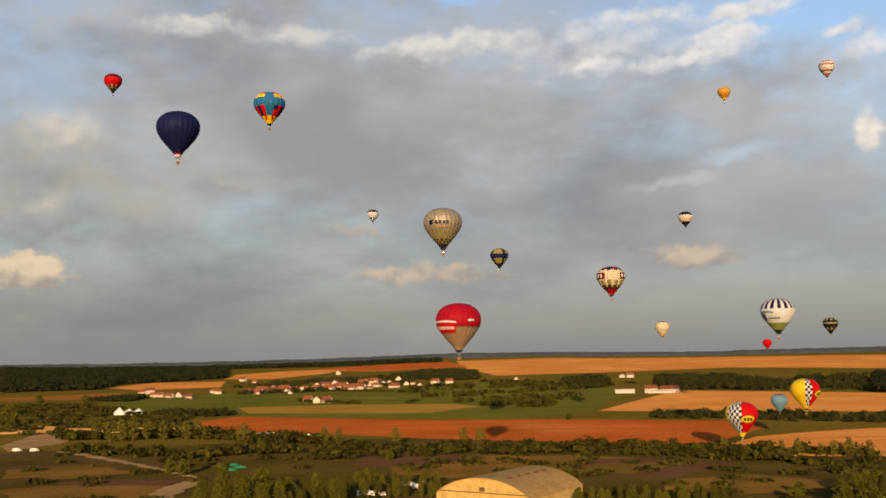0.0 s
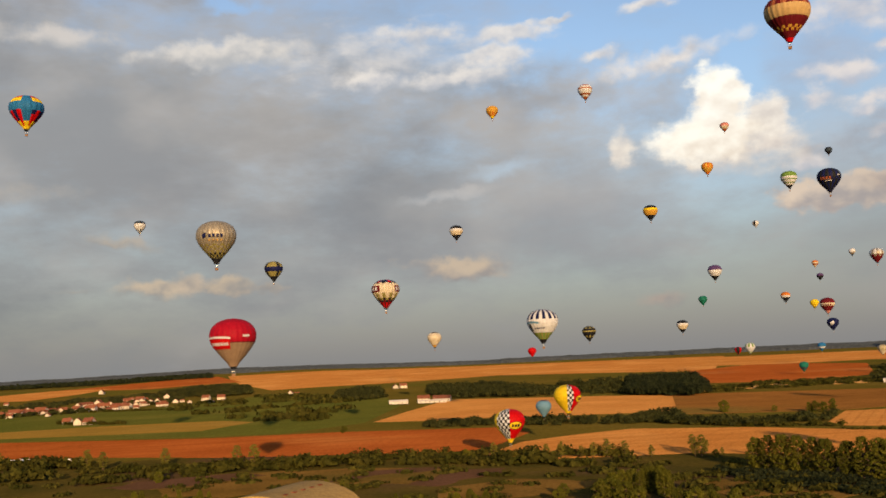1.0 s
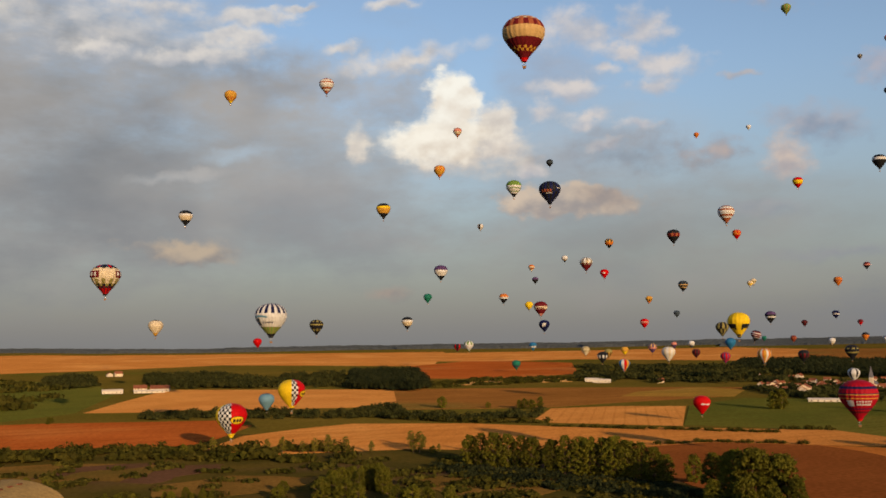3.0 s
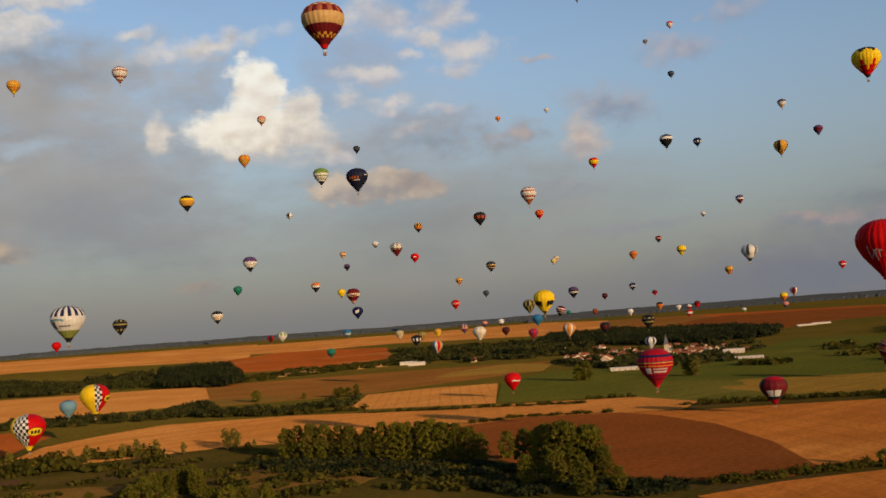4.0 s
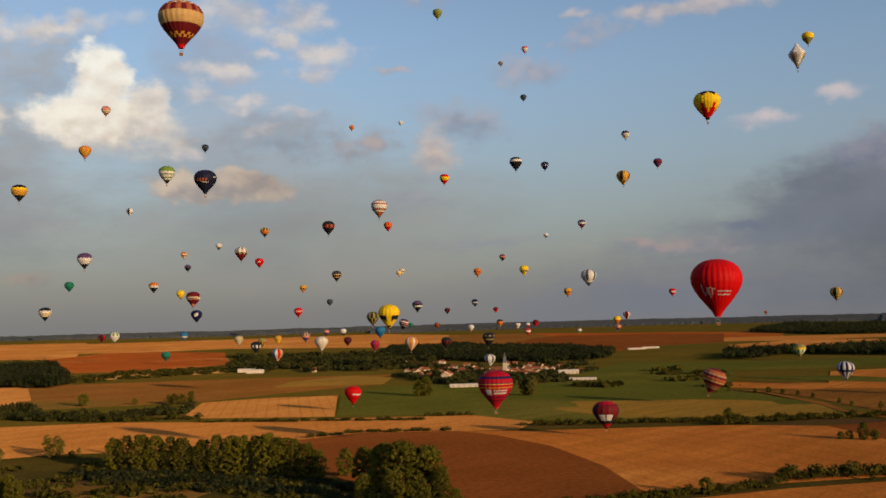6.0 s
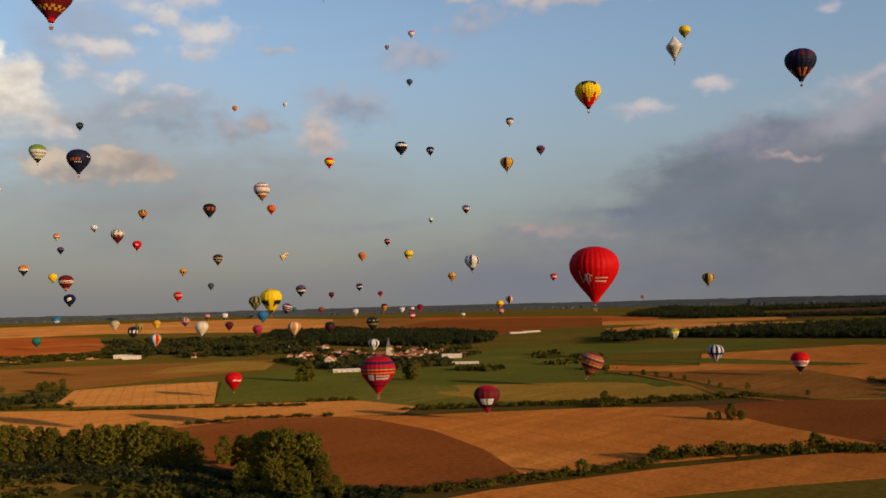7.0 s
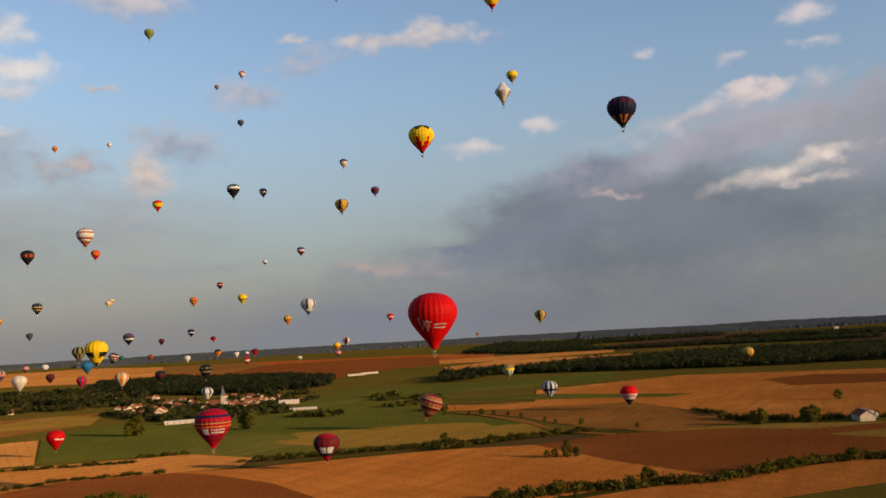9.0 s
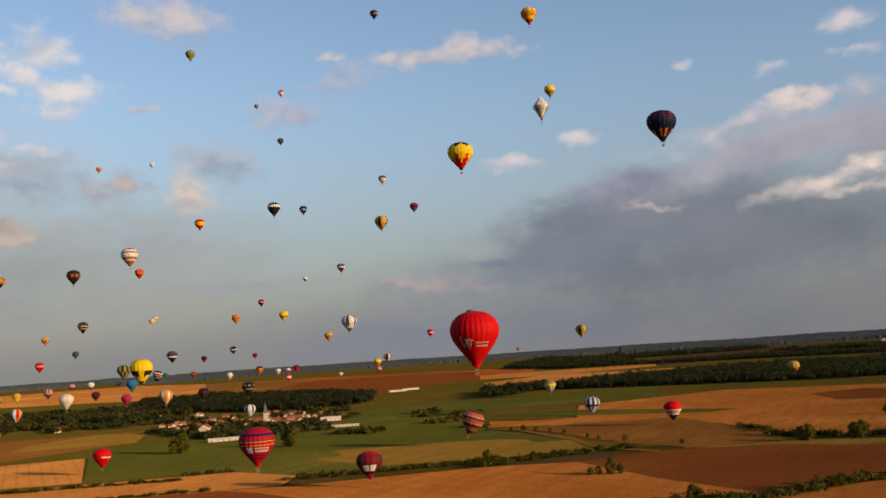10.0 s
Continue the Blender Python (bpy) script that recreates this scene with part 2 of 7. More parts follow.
colour = cloud(colour, 58.0, 15.8, 2.1, 0.9, rgb(214, 207, 214), rgb(173, 187, 212), 1.38, 0.9, 0.65, tilt=16)
colour = cloud(colour, 45.7, 14.9, 1.2, 0.3, rgb(223, 216, 216), rgb(190, 196, 210), 1.035, 0.9, 0.7, tilt=-4)
colour = cloud(colour, 41.0, 7.8, 14.8, 3.9, rgb(194, 182, 172), rgb(181, 174, 169), 0.46, 1.62, 0.65, WISP, tilt=-4, soft=True)
colour = cloud(colour, -11.8, 9.8, 7.1, 0.8, rgb(204, 195, 184), rgb(168, 167, 166), 1.15, 1.08, 0.6)
colour = cloud(colour, 61.9, 1.2, 21.9, 3.0, rgb(143, 148, 162), rgb(132, 139, 155), 0.575, 1.08, 0.85, WISP, soft=True)
colour = cloud(colour, 81.5, 0.9, 26.8, 8.1, rgb(126, 131, 140), rgb(115, 120, 130), 0.575, 1.62, 0.9, WISP, tilt=-4, soft=True)
colour = cloud(colour, 79.9, 5.4, 21.2, 5.3, rgb(136, 141, 151), rgb(123, 129, 140), 0.46, 0.9, 0.95, tilt=7, shade=0.3, soft=True)
colour = cloud(colour, 72.0, 6.8, 10.6, 3.2, rgb(135, 141, 151), rgb(123, 129, 140), 0.575, 0.63, 0.95, WISP, tilt=13, shade=0.3, soft=True)
colour = cloud(colour, 72.2, 6.7, 9.5, 3.5, rgb(149, 154, 167), rgb(136, 143, 158), 0.40, 1.26, 0.95, WISP, tilt=4, soft=True)
colour = cloud(colour, 66.5, 4.6, 9.5, 3.4, tone(128, 135, 150), tone(114, 122, 138), 0.5, 1.3, 0.5, WISP, soft=True)
# the bank of cloud with its lit edge
colour = cloud(colour, 82.5, 10.3, 12.5, 1.9, tone(170, 167, 176), tone(142, 144, 157), 0.5, 0.8, 0.97, tilt=11, soft=True)
colour = cloud(colour, 90.0, 10.0, 9.0, 3.4, tone(152, 151, 160), tone(138, 140, 150), 0.5, 0.8, 0.95, tilt=8, soft=True)
colour = cloud(colour, 80.0, 11.6, 9.5, 0.9, tone(204, 193, 195), tone(164, 162, 173), 0.9, 1.3, 0.9, tilt=11)
colour = cloud(colour, 83.4, 12.6, 2.2, 0.7, tone(218, 202, 198), tone(166, 163, 172), 0.6, 0.6, 0.9, tilt=8)
for az, el, ra, rb in ((77.2, 15.6, 1.0, 0.5), (81.6, 14.5, 1.3, 0.7), (85.2, 16.2, 1.8, 0.9), (85.8, 14.6, 1.7, 0.45), (70.6, 11.9, 1.6, 0.6), (66.9, 10.5, 2.8, 0.7)):
    colour = cloud(colour, az, el, ra, rb, tone(218, 204, 202), tone(176, 179, 192), 0.9, 1.0, 0.85)
colour = cloud(colour, 83.8, 8.1, 5.2, 0.85, tone(230, 212, 198), tone(174, 167, 172), 0.85, 0.95, 0.9, tilt=11)
colour = cloud(colour, 85.8, 7.6, 2.6, 0.4, tone(228, 208, 194), tone(170, 164, 168), 0.85, 0.9, 0.9, tilt=6)
colour = cloud(colour, 86.4, 8.9, 2.8, 0.8, tone(238, 220, 204), tone(186, 177, 177), 0.8, 0.9, 0.9, tilt=8)
colour = cloud(colour, 72.7, 9.0, 4.6, 1.4, rgb(167, 167, 182), rgb(134, 140, 163), 0.92, 0.81, 0.85, tilt=4)
colour = cloud(colour, 74.5, 7.5, 2.0, 0.3, rgb(230, 203, 194), rgb(167, 165, 176), 0.80, 0.9, 0.75, tilt=-4)
colour = cloud(colour, 65.6, 5.4, 2.1, 0.5, rgb(132, 140, 163), rgb(123, 134, 158), 1.035, 0.9, 0.7, tilt=-4)
colour = cloud(colour, 61.5, 4.0, 6.0, 0.5, rgb(207, 183, 178), rgb(156, 161, 174), 1.035, 1.08, 0.6, tilt=-4)
bg = WN.new("ShaderNodeBackground")
WL.new(colour, bg.inputs["Color"])
bg.inputs["Strength"].default_value = 1.0
WL.new(bg.outputs[0], WN.new("ShaderNodeOutputWorld").inputs[0])

# ---------------------------------------------------------------- materials
MATS = {}


def lin(c, k=1.0):
    return (c[0] * k, c[1] * k, c[2] * k, 1.0)


def material(name, c1, c2, scale=0.1, rough=0.85, fine=None, bump=0.0, bump_scale=None, c3=None, metal=0.0, stripes=None, per_object=0.0, per_island=0.0, spec=0.02, blotch=None, streak=0.0, soft=0.0):
    """Two tones over a coarse noise, a fine grain, optional row stripes (angle, spacing, strength) and relief, in world metres."""
    m = bpy.data.materials.new(name)
    m.use_nodes = True
    N, L = m.node_tree.nodes, m.node_tree.links
    bsdf = N["Principled BSDF"]
    bsdf.inputs["Roughness"].default_value = rough
    bsdf.inputs["Metallic"].default_value = metal
    bsdf.inputs["Specular IOR Level"].default_value = spec
    if soft or streak:
        bsdf.inputs["Diffuse Roughness"].default_value = 0.6   # stubble and clods throw light back towards the sun
        bsdf.inputs["Specular IOR Level"].default_value = 0.0
    pos = N.new("ShaderNodeTexCoord").outputs["Object"]

    def noise_at(s, detail=4.0, vec=None):
        n = N.new("ShaderNodeTexNoise")
        L.new(vec or pos, n.inputs["Vector"])
        n.inputs["Scale"].default_value = s
        n.inputs["Detail"].default_value = detail
        return n.outputs["Fac"]

    def mixer(fac, a, b, mode="MIX"):
        n = N.new("ShaderNodeMix")
        n.data_type, n.blend_type = "RGBA", mode
        for k, v in ((0, fac), (6, a), (7, b)):
            if isinstance(v, bpy.types.NodeSocket):
                L.new(v, n.inputs[k])
            else:
                n.inputs[k].default_value = v
        return n.outputs[2]

    def ranged(v, lo, hi, a=0.0, b=1.0):
        n = N.new("ShaderNodeMapRange")
        for k, x in enumerate((v, lo, hi, a, b)):
            if isinstance(x, bpy.types.NodeSocket):
                L.new(x, n.inputs[k])
            else:
                n.inputs[k].default_value = x
        return n.outputs[0]

    col = mixer(ranged(noise_at(scale), 0.35, 0.65), lin(c1), lin(c2))
    if c3:
        col = mixer(ranged(noise_at(scale * 0.35 if blotch is None else blotch, 5.0), 0.52, 0.66), col, lin(c3))
    if streak:
        sc = N.new("ShaderNodeMapping")
        L.new(pos, sc.inputs[0])
        sc.inputs["Rotation"].default_value = (0, 0, radians(streak))
        sc.inputs["Scale"].default_value = (0.012, 0.11, 1)
        col = mixer(ranged(noise_at(1.0, 6.0, sc.outputs[0]), 0.36, 0.66, 0.0, 0.6), col, lin(c2, 0.78))
    grain = noise_at(fine or scale * 14, 5.0)
    col = mixer(1.0, col, mixer(ranged(grain, 0.3, 0.7), (0.74, 0.74, 0.74, 1), (1.2, 1.2, 1.2, 1)), "MULTIPLY")
    if stripes:
        turn = N.new("ShaderNodeMapping")
        L.new(pos, turn.inputs[0])
        turn.inputs["Rotation"].default_value = (0, 0, radians(stripes[0]))
        w = N.new("ShaderNodeTexWave")
        L.new(turn.outputs[0], w.inputs["Vector"])
        w.inputs["Scale"].default_value = 6.2832 / stripes[1] / 20
        w.inputs["Distortion"].default_value = 1.6
        w.inputs["Detail"].default_value = 2.0
        w.inputs["Detail Scale"].default_value = 0.05
        col = mixer(ranged(w.outputs["Fac"], 0.86, 0.99, 0.0, stripes[2]), col, mixer(1.0, col, (0.45, 0.42, 0.38, 1), "MULTIPLY"))
    if per_object or per_island:
        src = N.new("ShaderNodeObjectInfo").outputs["Random"] if per_object else N.new("ShaderNodeNewGeometry").outputs["Random Per Island"]
        k = per_object or per_island
        vary = mixer(src, (1 - k, 1 - k, 1 - k * 0.7, 1), (1 + k, 1 + k * 0.85, 1 + k * 0.4, 1))
        col = mixer(1.0, col, vary, "MULTIPLY")
    L.new(col, bsdf.inputs["Base Color"])
    if name.endswith("leaves") or name.endswith("woodland"):   # thin leaves let some light through
        through_leaf = N.new("ShaderNodeBsdfTranslucent")
        L.new(col, through_leaf.inputs["Color"])
        blend = N.new("ShaderNodeMixShader")
        blend.inputs[0].default_value = 0.42
        L.new(bsdf.outputs[0], blend.inputs[1])
        L.new(through_leaf.outputs[0], blend.inputs[2])
        L.new(blend.outputs[0], N["Material Output"].inputs["Surface"])
    if bump:
        b = N.new("ShaderNodeBump")
        b.inputs["Strength"].default_value = min(1.0, bump)
        b.inputs["Distance"].default_value = bump
        L.new(noise_at(bump_scale or scale * 6, 5.0), b.inputs["Height"])
        L.new(b.outputs[0], bsdf.inputs["Normal"])
    MATS[name] = m
    return m


wheat = material("wheat_stubble", (0.335, 0.150, 0.040), (0.280, 0.119, 0.030), 0.012, 0.9, 0.5, 0.3, 0.6, stripes=(-141, 14.0, 0.10), streak=-51, c3=(0.390, 0.200, 0.062), blotch=0.006)
ochre = material("ochre_stubble", (0.300, 0.116, 0.026), (0.240, 0.088, 0.020), 0.012, 0.9, 0.5, 0.3, 0.6, stripes=(-150, 17.0, 0.20), streak=-60, c3=(0.345, 0.150, 0.038), blotch=0.006)
wheat_rows = material("mown_wheat", (0.365, 0.176, 0.050), (0.305, 0.138, 0.037), 0.012, 0.9, 0.5, 0.3, 0.6, stripes=(-141, 9.0, 0.25), streak=-51)
ploughed = material("ploughed_red_earth", (0.245, 0.071, 0.017), (0.191, 0.052, 0.012), 0.010, 0.95, 0.4, 0.35, 0.5, c3=(0.273, 0.107, 0.031), stripes=(20, 9.0, 0.10), streak=8)
brown_soil = material("dark_tilled_soil", (0.106, 0.036, 0.011), (0.134, 0.047, 0.014), 0.012, 0.95, 0.4, 0.35, 0.5, stripes=(-35, 8.0, 0.12), streak=-35)
pasture = material("green_pasture", (0.048, 0.060, 0.012), (0.068, 0.072, 0.014), 0.010, 0.9, 0.4, 0.3, 0.5, c3=(0.096, 0.086, 0.020), streak=15)
dry_meadow = material("dry_meadow", (0.190, 0.116, 0.024), (0.146, 0.096, 0.020), 0.012, 0.9, 0.4, 0.3, 0.5, c3=(0.172, 0.113, 0.029), streak=-12)
fallow = material("fallow_field", (0.171, 0.078, 0.021), (0.127, 0.060, 0.016), 0.010, 0.9, 0.4, 0.3, 0.5, c3=(0.097, 0.074, 0.020), streak=10)
scrub = material("scrub_ground", (0.030, 0.028, 0.007), (0.052, 0.040, 0.010), 0.018, 0.95, 0.35, 0.5, 0.4, c3=(0.052, 0.032, 0.019), blotch=0.011, soft=1.0)
dry_grass = material("dry_grass", (0.103, 0.062, 0.017), (0.072, 0.045, 0.012), 0.03, 0.95, 0.5, 0.3, 0.6, c3=(0.062, 0.046, 0.012), soft=1.0)
heath = material("purple_brown_heath", (0.062, 0.034, 0.022), (0.048, 0.028, 0.016), 0.03, 0.95, 0.5, 0.3, 0.6, soft=1.0)
sand = material("bare_sand", (0.42, 0.245, 0.082), (0.33, 0.186, 0.060), 0.02, 0.95, 0.4, 0.4, 0.3, soft=1.0)
track = material("gravel_track", (0.166, 0.116, 0.066), (0.124, 0.088, 0.049), 0.05, 0.95, 1.0, 0.1, 0.8, soft=1.0)
leaf = material("leaves", (0.080, 0.088, 0.012), (0.126, 0.120, 0.018), 0.25, 0.85, 2.0, per_object=0.25, spec=0.0)
leaf_young = material("young_leaves", (0.12, 0.115, 0.02), (0.17, 0.15, 0.03), 0.25, 0.85, 2.0, per_object=0.2, spec=0.0)
meadow = material("rough_meadow", (0.056, 0.050, 0.009), (0.082, 0.062, 0.013), 0.008, 0.95, 0.3, 0.3, 0.4, c3=(0.052, 0.056, 0.010), streak=20)
leaf_wood = material("woodland_leaves", (0.036, 0.042, 0.014), (0.056, 0.058, 0.018), 0.02, 0.9, 0.5, per_island=0.16, spec=0.0)
# skyline woods: bluish, paled base colour stands in for the haze of distance
leaf_hazed = material("haze_tinted_forest", (0.038, 0.047, 0.056), (0.050, 0.059, 0.068), 0.006, 0.95, 0.08, spec=0.0, soft=1.0)
leaf_dark = material("dark_woodland", (0.022, 0.029, 0.013), (0.036, 0.043, 0.018), 0.03, 0.9, 0.5, per_island=0.14, spec=0.0)
leaf_hedge = material("hedge_leaves", (0.042, 0.045, 0.009), (0.078, 0.072, 0.015), 0.06, 0.9, 1.0, per_island=0.35, spec=0.0)
bark = material("bark", (0.12, 0.08, 0.05), (0.07, 0.05, 0.035), 1.5, 0.95, 8.0, 0.05, 6.0)
plaster = material("pale_plaster", (0.60, 0.52, 0.41), (0.48, 0.41, 0.32), 0.4, 0.9, 3.0, per_object=0.2)
tiles = material("red_roof_tiles", (0.21, 0.078, 0.042), (0.15, 0.058, 0.034), 0.6, 0.85, 4.0, 0.05, 3.0, per_object=0.2)
white_wall = material("white_sheet_wall", (0.62, 0.60, 0.57), (0.54, 0.52, 0.49), 0.3, 0.6, 2.0)
hangar_sheet = material("weathered_hangar_sheet", (0.34, 0.225, 0.08), (0.28, 0.185, 0.066), 0.10, 0.7, 0.8, stripes=(34, 3.2, 0.12))
hangar_end = material("yellow_hangar_wall", (0.44, 0.31, 0.11), (0.4, 0.275, 0.09), 0.1, 0.75, 0.4)
dark_glass = material("dark_window", (0.03, 0.035, 0.04), (0.05, 0.05, 0.055), 1.0, 0.2, 3.0, spec=0.5)
wicker = material("wicker", (0.24, 0.13, 0.06), (0.16, 0.085, 0.04), 3.0, 0.85, 30.0, 0.02, 30.0)
steel = material("burner_steel", (0.45, 0.45, 0.46), (0.36, 0.36, 0.37), 3.0, 0.35, 12.0, metal=1.0)
rope = material("wire_rope", (0.25, 0.24, 0.22), (0.18, 0.17, 0.16), 3.0, 0.6, 12.0)
shed_wall = material("grey_shed_wall", (0.55, 0.50, 0.43), (0.48, 0.44, 0.38), 0.3, 0.7, 2.0)
stone = material("church_stone", (0.46, 0.40, 0.32), (0.38, 0.33, 0.26), 0.4, 0.9, 3.0)
slate = material("slate_roof", (0.10, 0.10, 0.12), (0.13, 0.13, 0.15), 0.6, 0.6, 4.0)
green_sheet = material("green_tarpaulin", (0.03, 0.22, 0.10), (0.025, 0.17, 0.08), 0.5, 0.6, 3.0, 0.1, 1.0)
rubber = material("black_rubber", (0.03, 0.03, 0.03), (0.045, 0.045, 0.045), 3.0, 0.8, 12.0)

CLOTH = {}  # thin nylon lets about half of the light through
for row in (("R", "red", 0.66, 0.005, 0.008), ("F", "crimson", 0.46, 0.008, 0.026), ("M", "maroon", 0.17, 0.015, 0.022), ("O", "orange", 0.72, 0.22, 0.035), ("Y", "yellow", 0.98, 0.70, 0.02),
            ("A", "amber", 0.72, 0.40, 0.06), ("T", "tan", 0.68, 0.46, 0.20), ("C", "cream", 0.78, 0.68, 0.50), ("Q", "dun", 0.38, 0.26, 0.17), ("W", "white", 0.80, 0.82, 0.85),
            ("S", "silver", 0.52, 0.46, 0.35), ("K", "black", 0.022, 0.024, 0.030), ("N", "navy", 0.014, 0.020, 0.095), ("B", "blue", 0.03, 0.20, 0.46),
            ("L", "pale_blue", 0.18, 0.36, 0.50), ("P", "purple", 0.12, 0.07, 0.20), ("G", "green", 0.19, 0.34, 0.07), ("E", "teal", 0.02, 0.21, 0.15),
            ("V", "olive", 0.34, 0.30, 0.10), ("D", "slate_blue", 0.06, 0.09, 0.13), ("H", "pink", 0.72, 0.30, 0.26), ("U", "rust", 0.42, 0.13, 0.06)):
    CLOTH[row[0]] = material(row[1] + "_balloon_cloth", tuple(min(0.8, v * 0.56) for v in row[2:]), tuple(min(0.7, v * 0.48) for v in row[2:]), 6.0, 0.55, 60.0, 0.008, 12.0, spec=0.06, metal=0.5 if row[0] == "S" else 0.0)

# ---------------------------------------------------------------- helpers for meshes
def part(name, bm, mat, parent=None, label=""):
    """Link a bmesh as one mesh object, under a thing or a part."""
    me = bpy.data.meshes.new(name)
    bm.to_mesh(me)
    bm.free()
    for m in mat if isinstance(mat, (list, tuple)) else (mat,):
        me.materials.append(m)
    ob = new(name, me)
    if parent:
        ob.parent = parent
    if label:
        ob["label"] = label
    return ob


def mesh_part(name, verts, faces, mat, parent=None, label="", index=None):
    me = bpy.data.meshes.new(name)
    me.from_pydata(verts, [], faces)
    for m in mat if isinstance(mat, (list, tuple)) else (mat,):
        me.materials.append(m)
    if index is not None:
        me.polygons.foreach_set("material_index", index)
    ob = new(name, me)
    if parent:
        ob.parent = parent
    if label:
        ob["label"] = label
    return ob


def box(bm, x0, x1, y0, y1, z0, z1):
    v = [bm.verts.new(p) for p in ((x0, y0, z0), (x1, y0, z0), (x1, y1, z0), (x0, y1, z0), (x0, y0, z1), (x1, y0, z1), (x1, y1, z1), (x0, y1, z1))]
    for f in ((3, 2, 1, 0), (4, 5, 6, 7), (0, 1, 5, 4), (1, 2, 6, 5), (2, 3, 7, 6), (3, 0, 4, 7)):
        bm.faces.new([v[k] for k in f])


def tube(bm, a, b, ra, rb, n=6):
    a, b = Vector(a), Vector(b)
    q = (b - a).to_track_quat("Z", "Y")
    ring = []
    for p, r in ((a, ra), (b, rb)):
        ring.append([bm.verts.new(p + q @ Vector((r * math.cos(6.2832 * k / n), r * math.sin(6.2832 * k / n), 0))) for k in range(n)])
    for k in range(n):
        bm.faces.new((ring[0][k], ring[0][(k + 1) % n], ring[1][(k + 1) % n], ring[1][k]))
    bm.faces.new(ring[1])
    bm.faces.new(ring[0][::-1])


# ---------------------------------------------------------------- the ground
RIDGE_AZ = (-180, -40, -25, -15, -8, 0, 5, 10, 15, 25, 35, 45, 55, 65, 80, 100, 180)
RIDGE_H = (1.0, 0.68, 0.70, 0.66, 0.75, 0.97, 1.0, 0.85, 0.78, 0.85, 0.84, 0.95, 1.06, 1.06, 1.03, 1.03, 1.0)


def ridge(az):
    """How high the far ridge stands at a bearing in degrees."""
    k = 0
    while k < len(RIDGE_AZ) - 2 and az > RIDGE_AZ[k + 1]:
        k += 1
    f = min(1.0, max(0.0, (az - RIDGE_AZ[k]) / (RIDGE_AZ[k + 1] - RIDGE_AZ[k])))
    f = f * f * (3 - 2 * f)
    return RIDGE_H[k] + (RIDGE_H[k + 1] - RIDGE_H[k]) * f


def terrain(x, y):
    """Level near the middle, then a long rise to the far ridge."""
    r = math.hypot(x, y)
    s = max(0.0, (r - 800) / 3900)
    return (58 * (s * s / (s + 0.12) * 1.12) if r < 4700 else 58 - (r - 4700) * 0.05) * ridge(math.degrees(math.atan2(x, y)))


def build_ground():
    radii = [0] + [60 * k for k in range(1, 14)] + [800 + 50 * k for k in range(1, 79)] + [4760, 4850, 4950]
    n = 720
    verts, faces = [(0, 0, 0)], []
    for r in radii[1:]:
        for k in range(n):
            x, y = r * math.sin(6.28318531 * k / n), r * math.cos(6.28318531 * k / n)
            verts.append((x, y, terrain(x, y)))
    for k in range(n):
        faces.append((0, 1 + (k + 1) % n, 1 + k))
    for j in range(len(radii) - 2):
        a, b = 1 + j * n, 1 + (j + 1) * n
        for k in range(n):
            faces.append((a + k, a + (k + 1) % n, b + (k + 1) % n, b + k))
    ob = mesh_part("ground", verts, faces, scrub)
    tagged(ob, "scrubby olive and brown open country with dry grass", "ground", kind="structure")


build_ground()
LAYER = [0]


def field(name, mat, corners, label, rough=0.0):
    """A crop or pasture: a low slab over the terrain with the given corners in plan."""
    LAYER[0] += 1
    rise = 0.03 + 0.0018 * LAYER[0]
    if rough:
        line = []
        for (x0, y0), (x1, y1) in zip(corners, corners[1:] + corners[:1]):
            n = max(1, int(math.hypot(x1 - x0, y1 - y0) / (rough * 1.2)))
            for k in range(n):
                x, y = x0 + (x1 - x0) * k / n, y0 + (y1 - y0) * k / n
                d = noise.noise_vector(Vector((x, y, LAYER[0])) / (rough * 4)) * rough * 2.2
                line.append((x + d.x, y + d.y))
        corners = line
    bm = bmesh.new()
    bm.faces.new([bm.verts.new((x, y, 0)) for x, y in corners])
    cx, cy = sum(c[0] for c in corners) / len(corners), sum(c[1] for c in corners) / len(corners)
    r0 = min(math.hypot(*c) for c in corners)
    r1 = max(math.hypot(*c) for c in corners)
    if r1 > 780:
        mid = math.atan2(cx, cy)
        spread = [math.degrees(math.atan2(c[0], c[1])) for c in corners]
        for k in range(int(min(spread)) - 1, int(max(spread)) + 2):
            a = radians(k)
            bmesh.ops.bisect_plane(bm, geom=bm.verts[:] + bm.edges[:] + bm.faces[:], plane_co=(0, 0, 0), plane_no=(math.cos(a), -math.sin(a), 0))
        step = 60
        for k in range(int(r0 * 0.8 / step), int(r1 / step) + 1):
            bmesh.ops.bisect_plane(bm, geom=bm.verts[:] + bm.edges[:] + bm.faces[:], plane_co=(step * k * math.sin(mid), step * k * math.cos(mid), 0), plane_no=(math.sin(mid), math.cos(mid), 0))
    bmesh.ops.triangulate(bm, faces=bm.faces[:])
    for v in bm.verts:
        r = math.hypot(v.co.x, v.co.y)
        v.co.z = terrain(v.co.x, v.co.y) + rise + r * 0.00025 + min(1.0, max(0.0, (r - 650) / 350)) * (0.15 + 0.016 * LAYER[0])
    bmesh.ops.recalc_face_normals(bm, faces=bm.faces[:])
    if sum(f.normal.z for f in bm.faces) < 0:
        bmesh.ops.reverse_faces(bm, faces=bm.faces[:])
    rim = [e for e in bm.edges if e.is_boundary]
    ext = bmesh.ops.extrude_edge_only(bm, edges=rim)
    for v in ext["geom"]:
        if isinstance(v, bmesh.types.BMVert):
            v.co.z = terrain(v.co.x, v.co.y) - 0.15
    ob = part(name, bm, mat)
    return tagged(ob, label, "field", kind="structure")



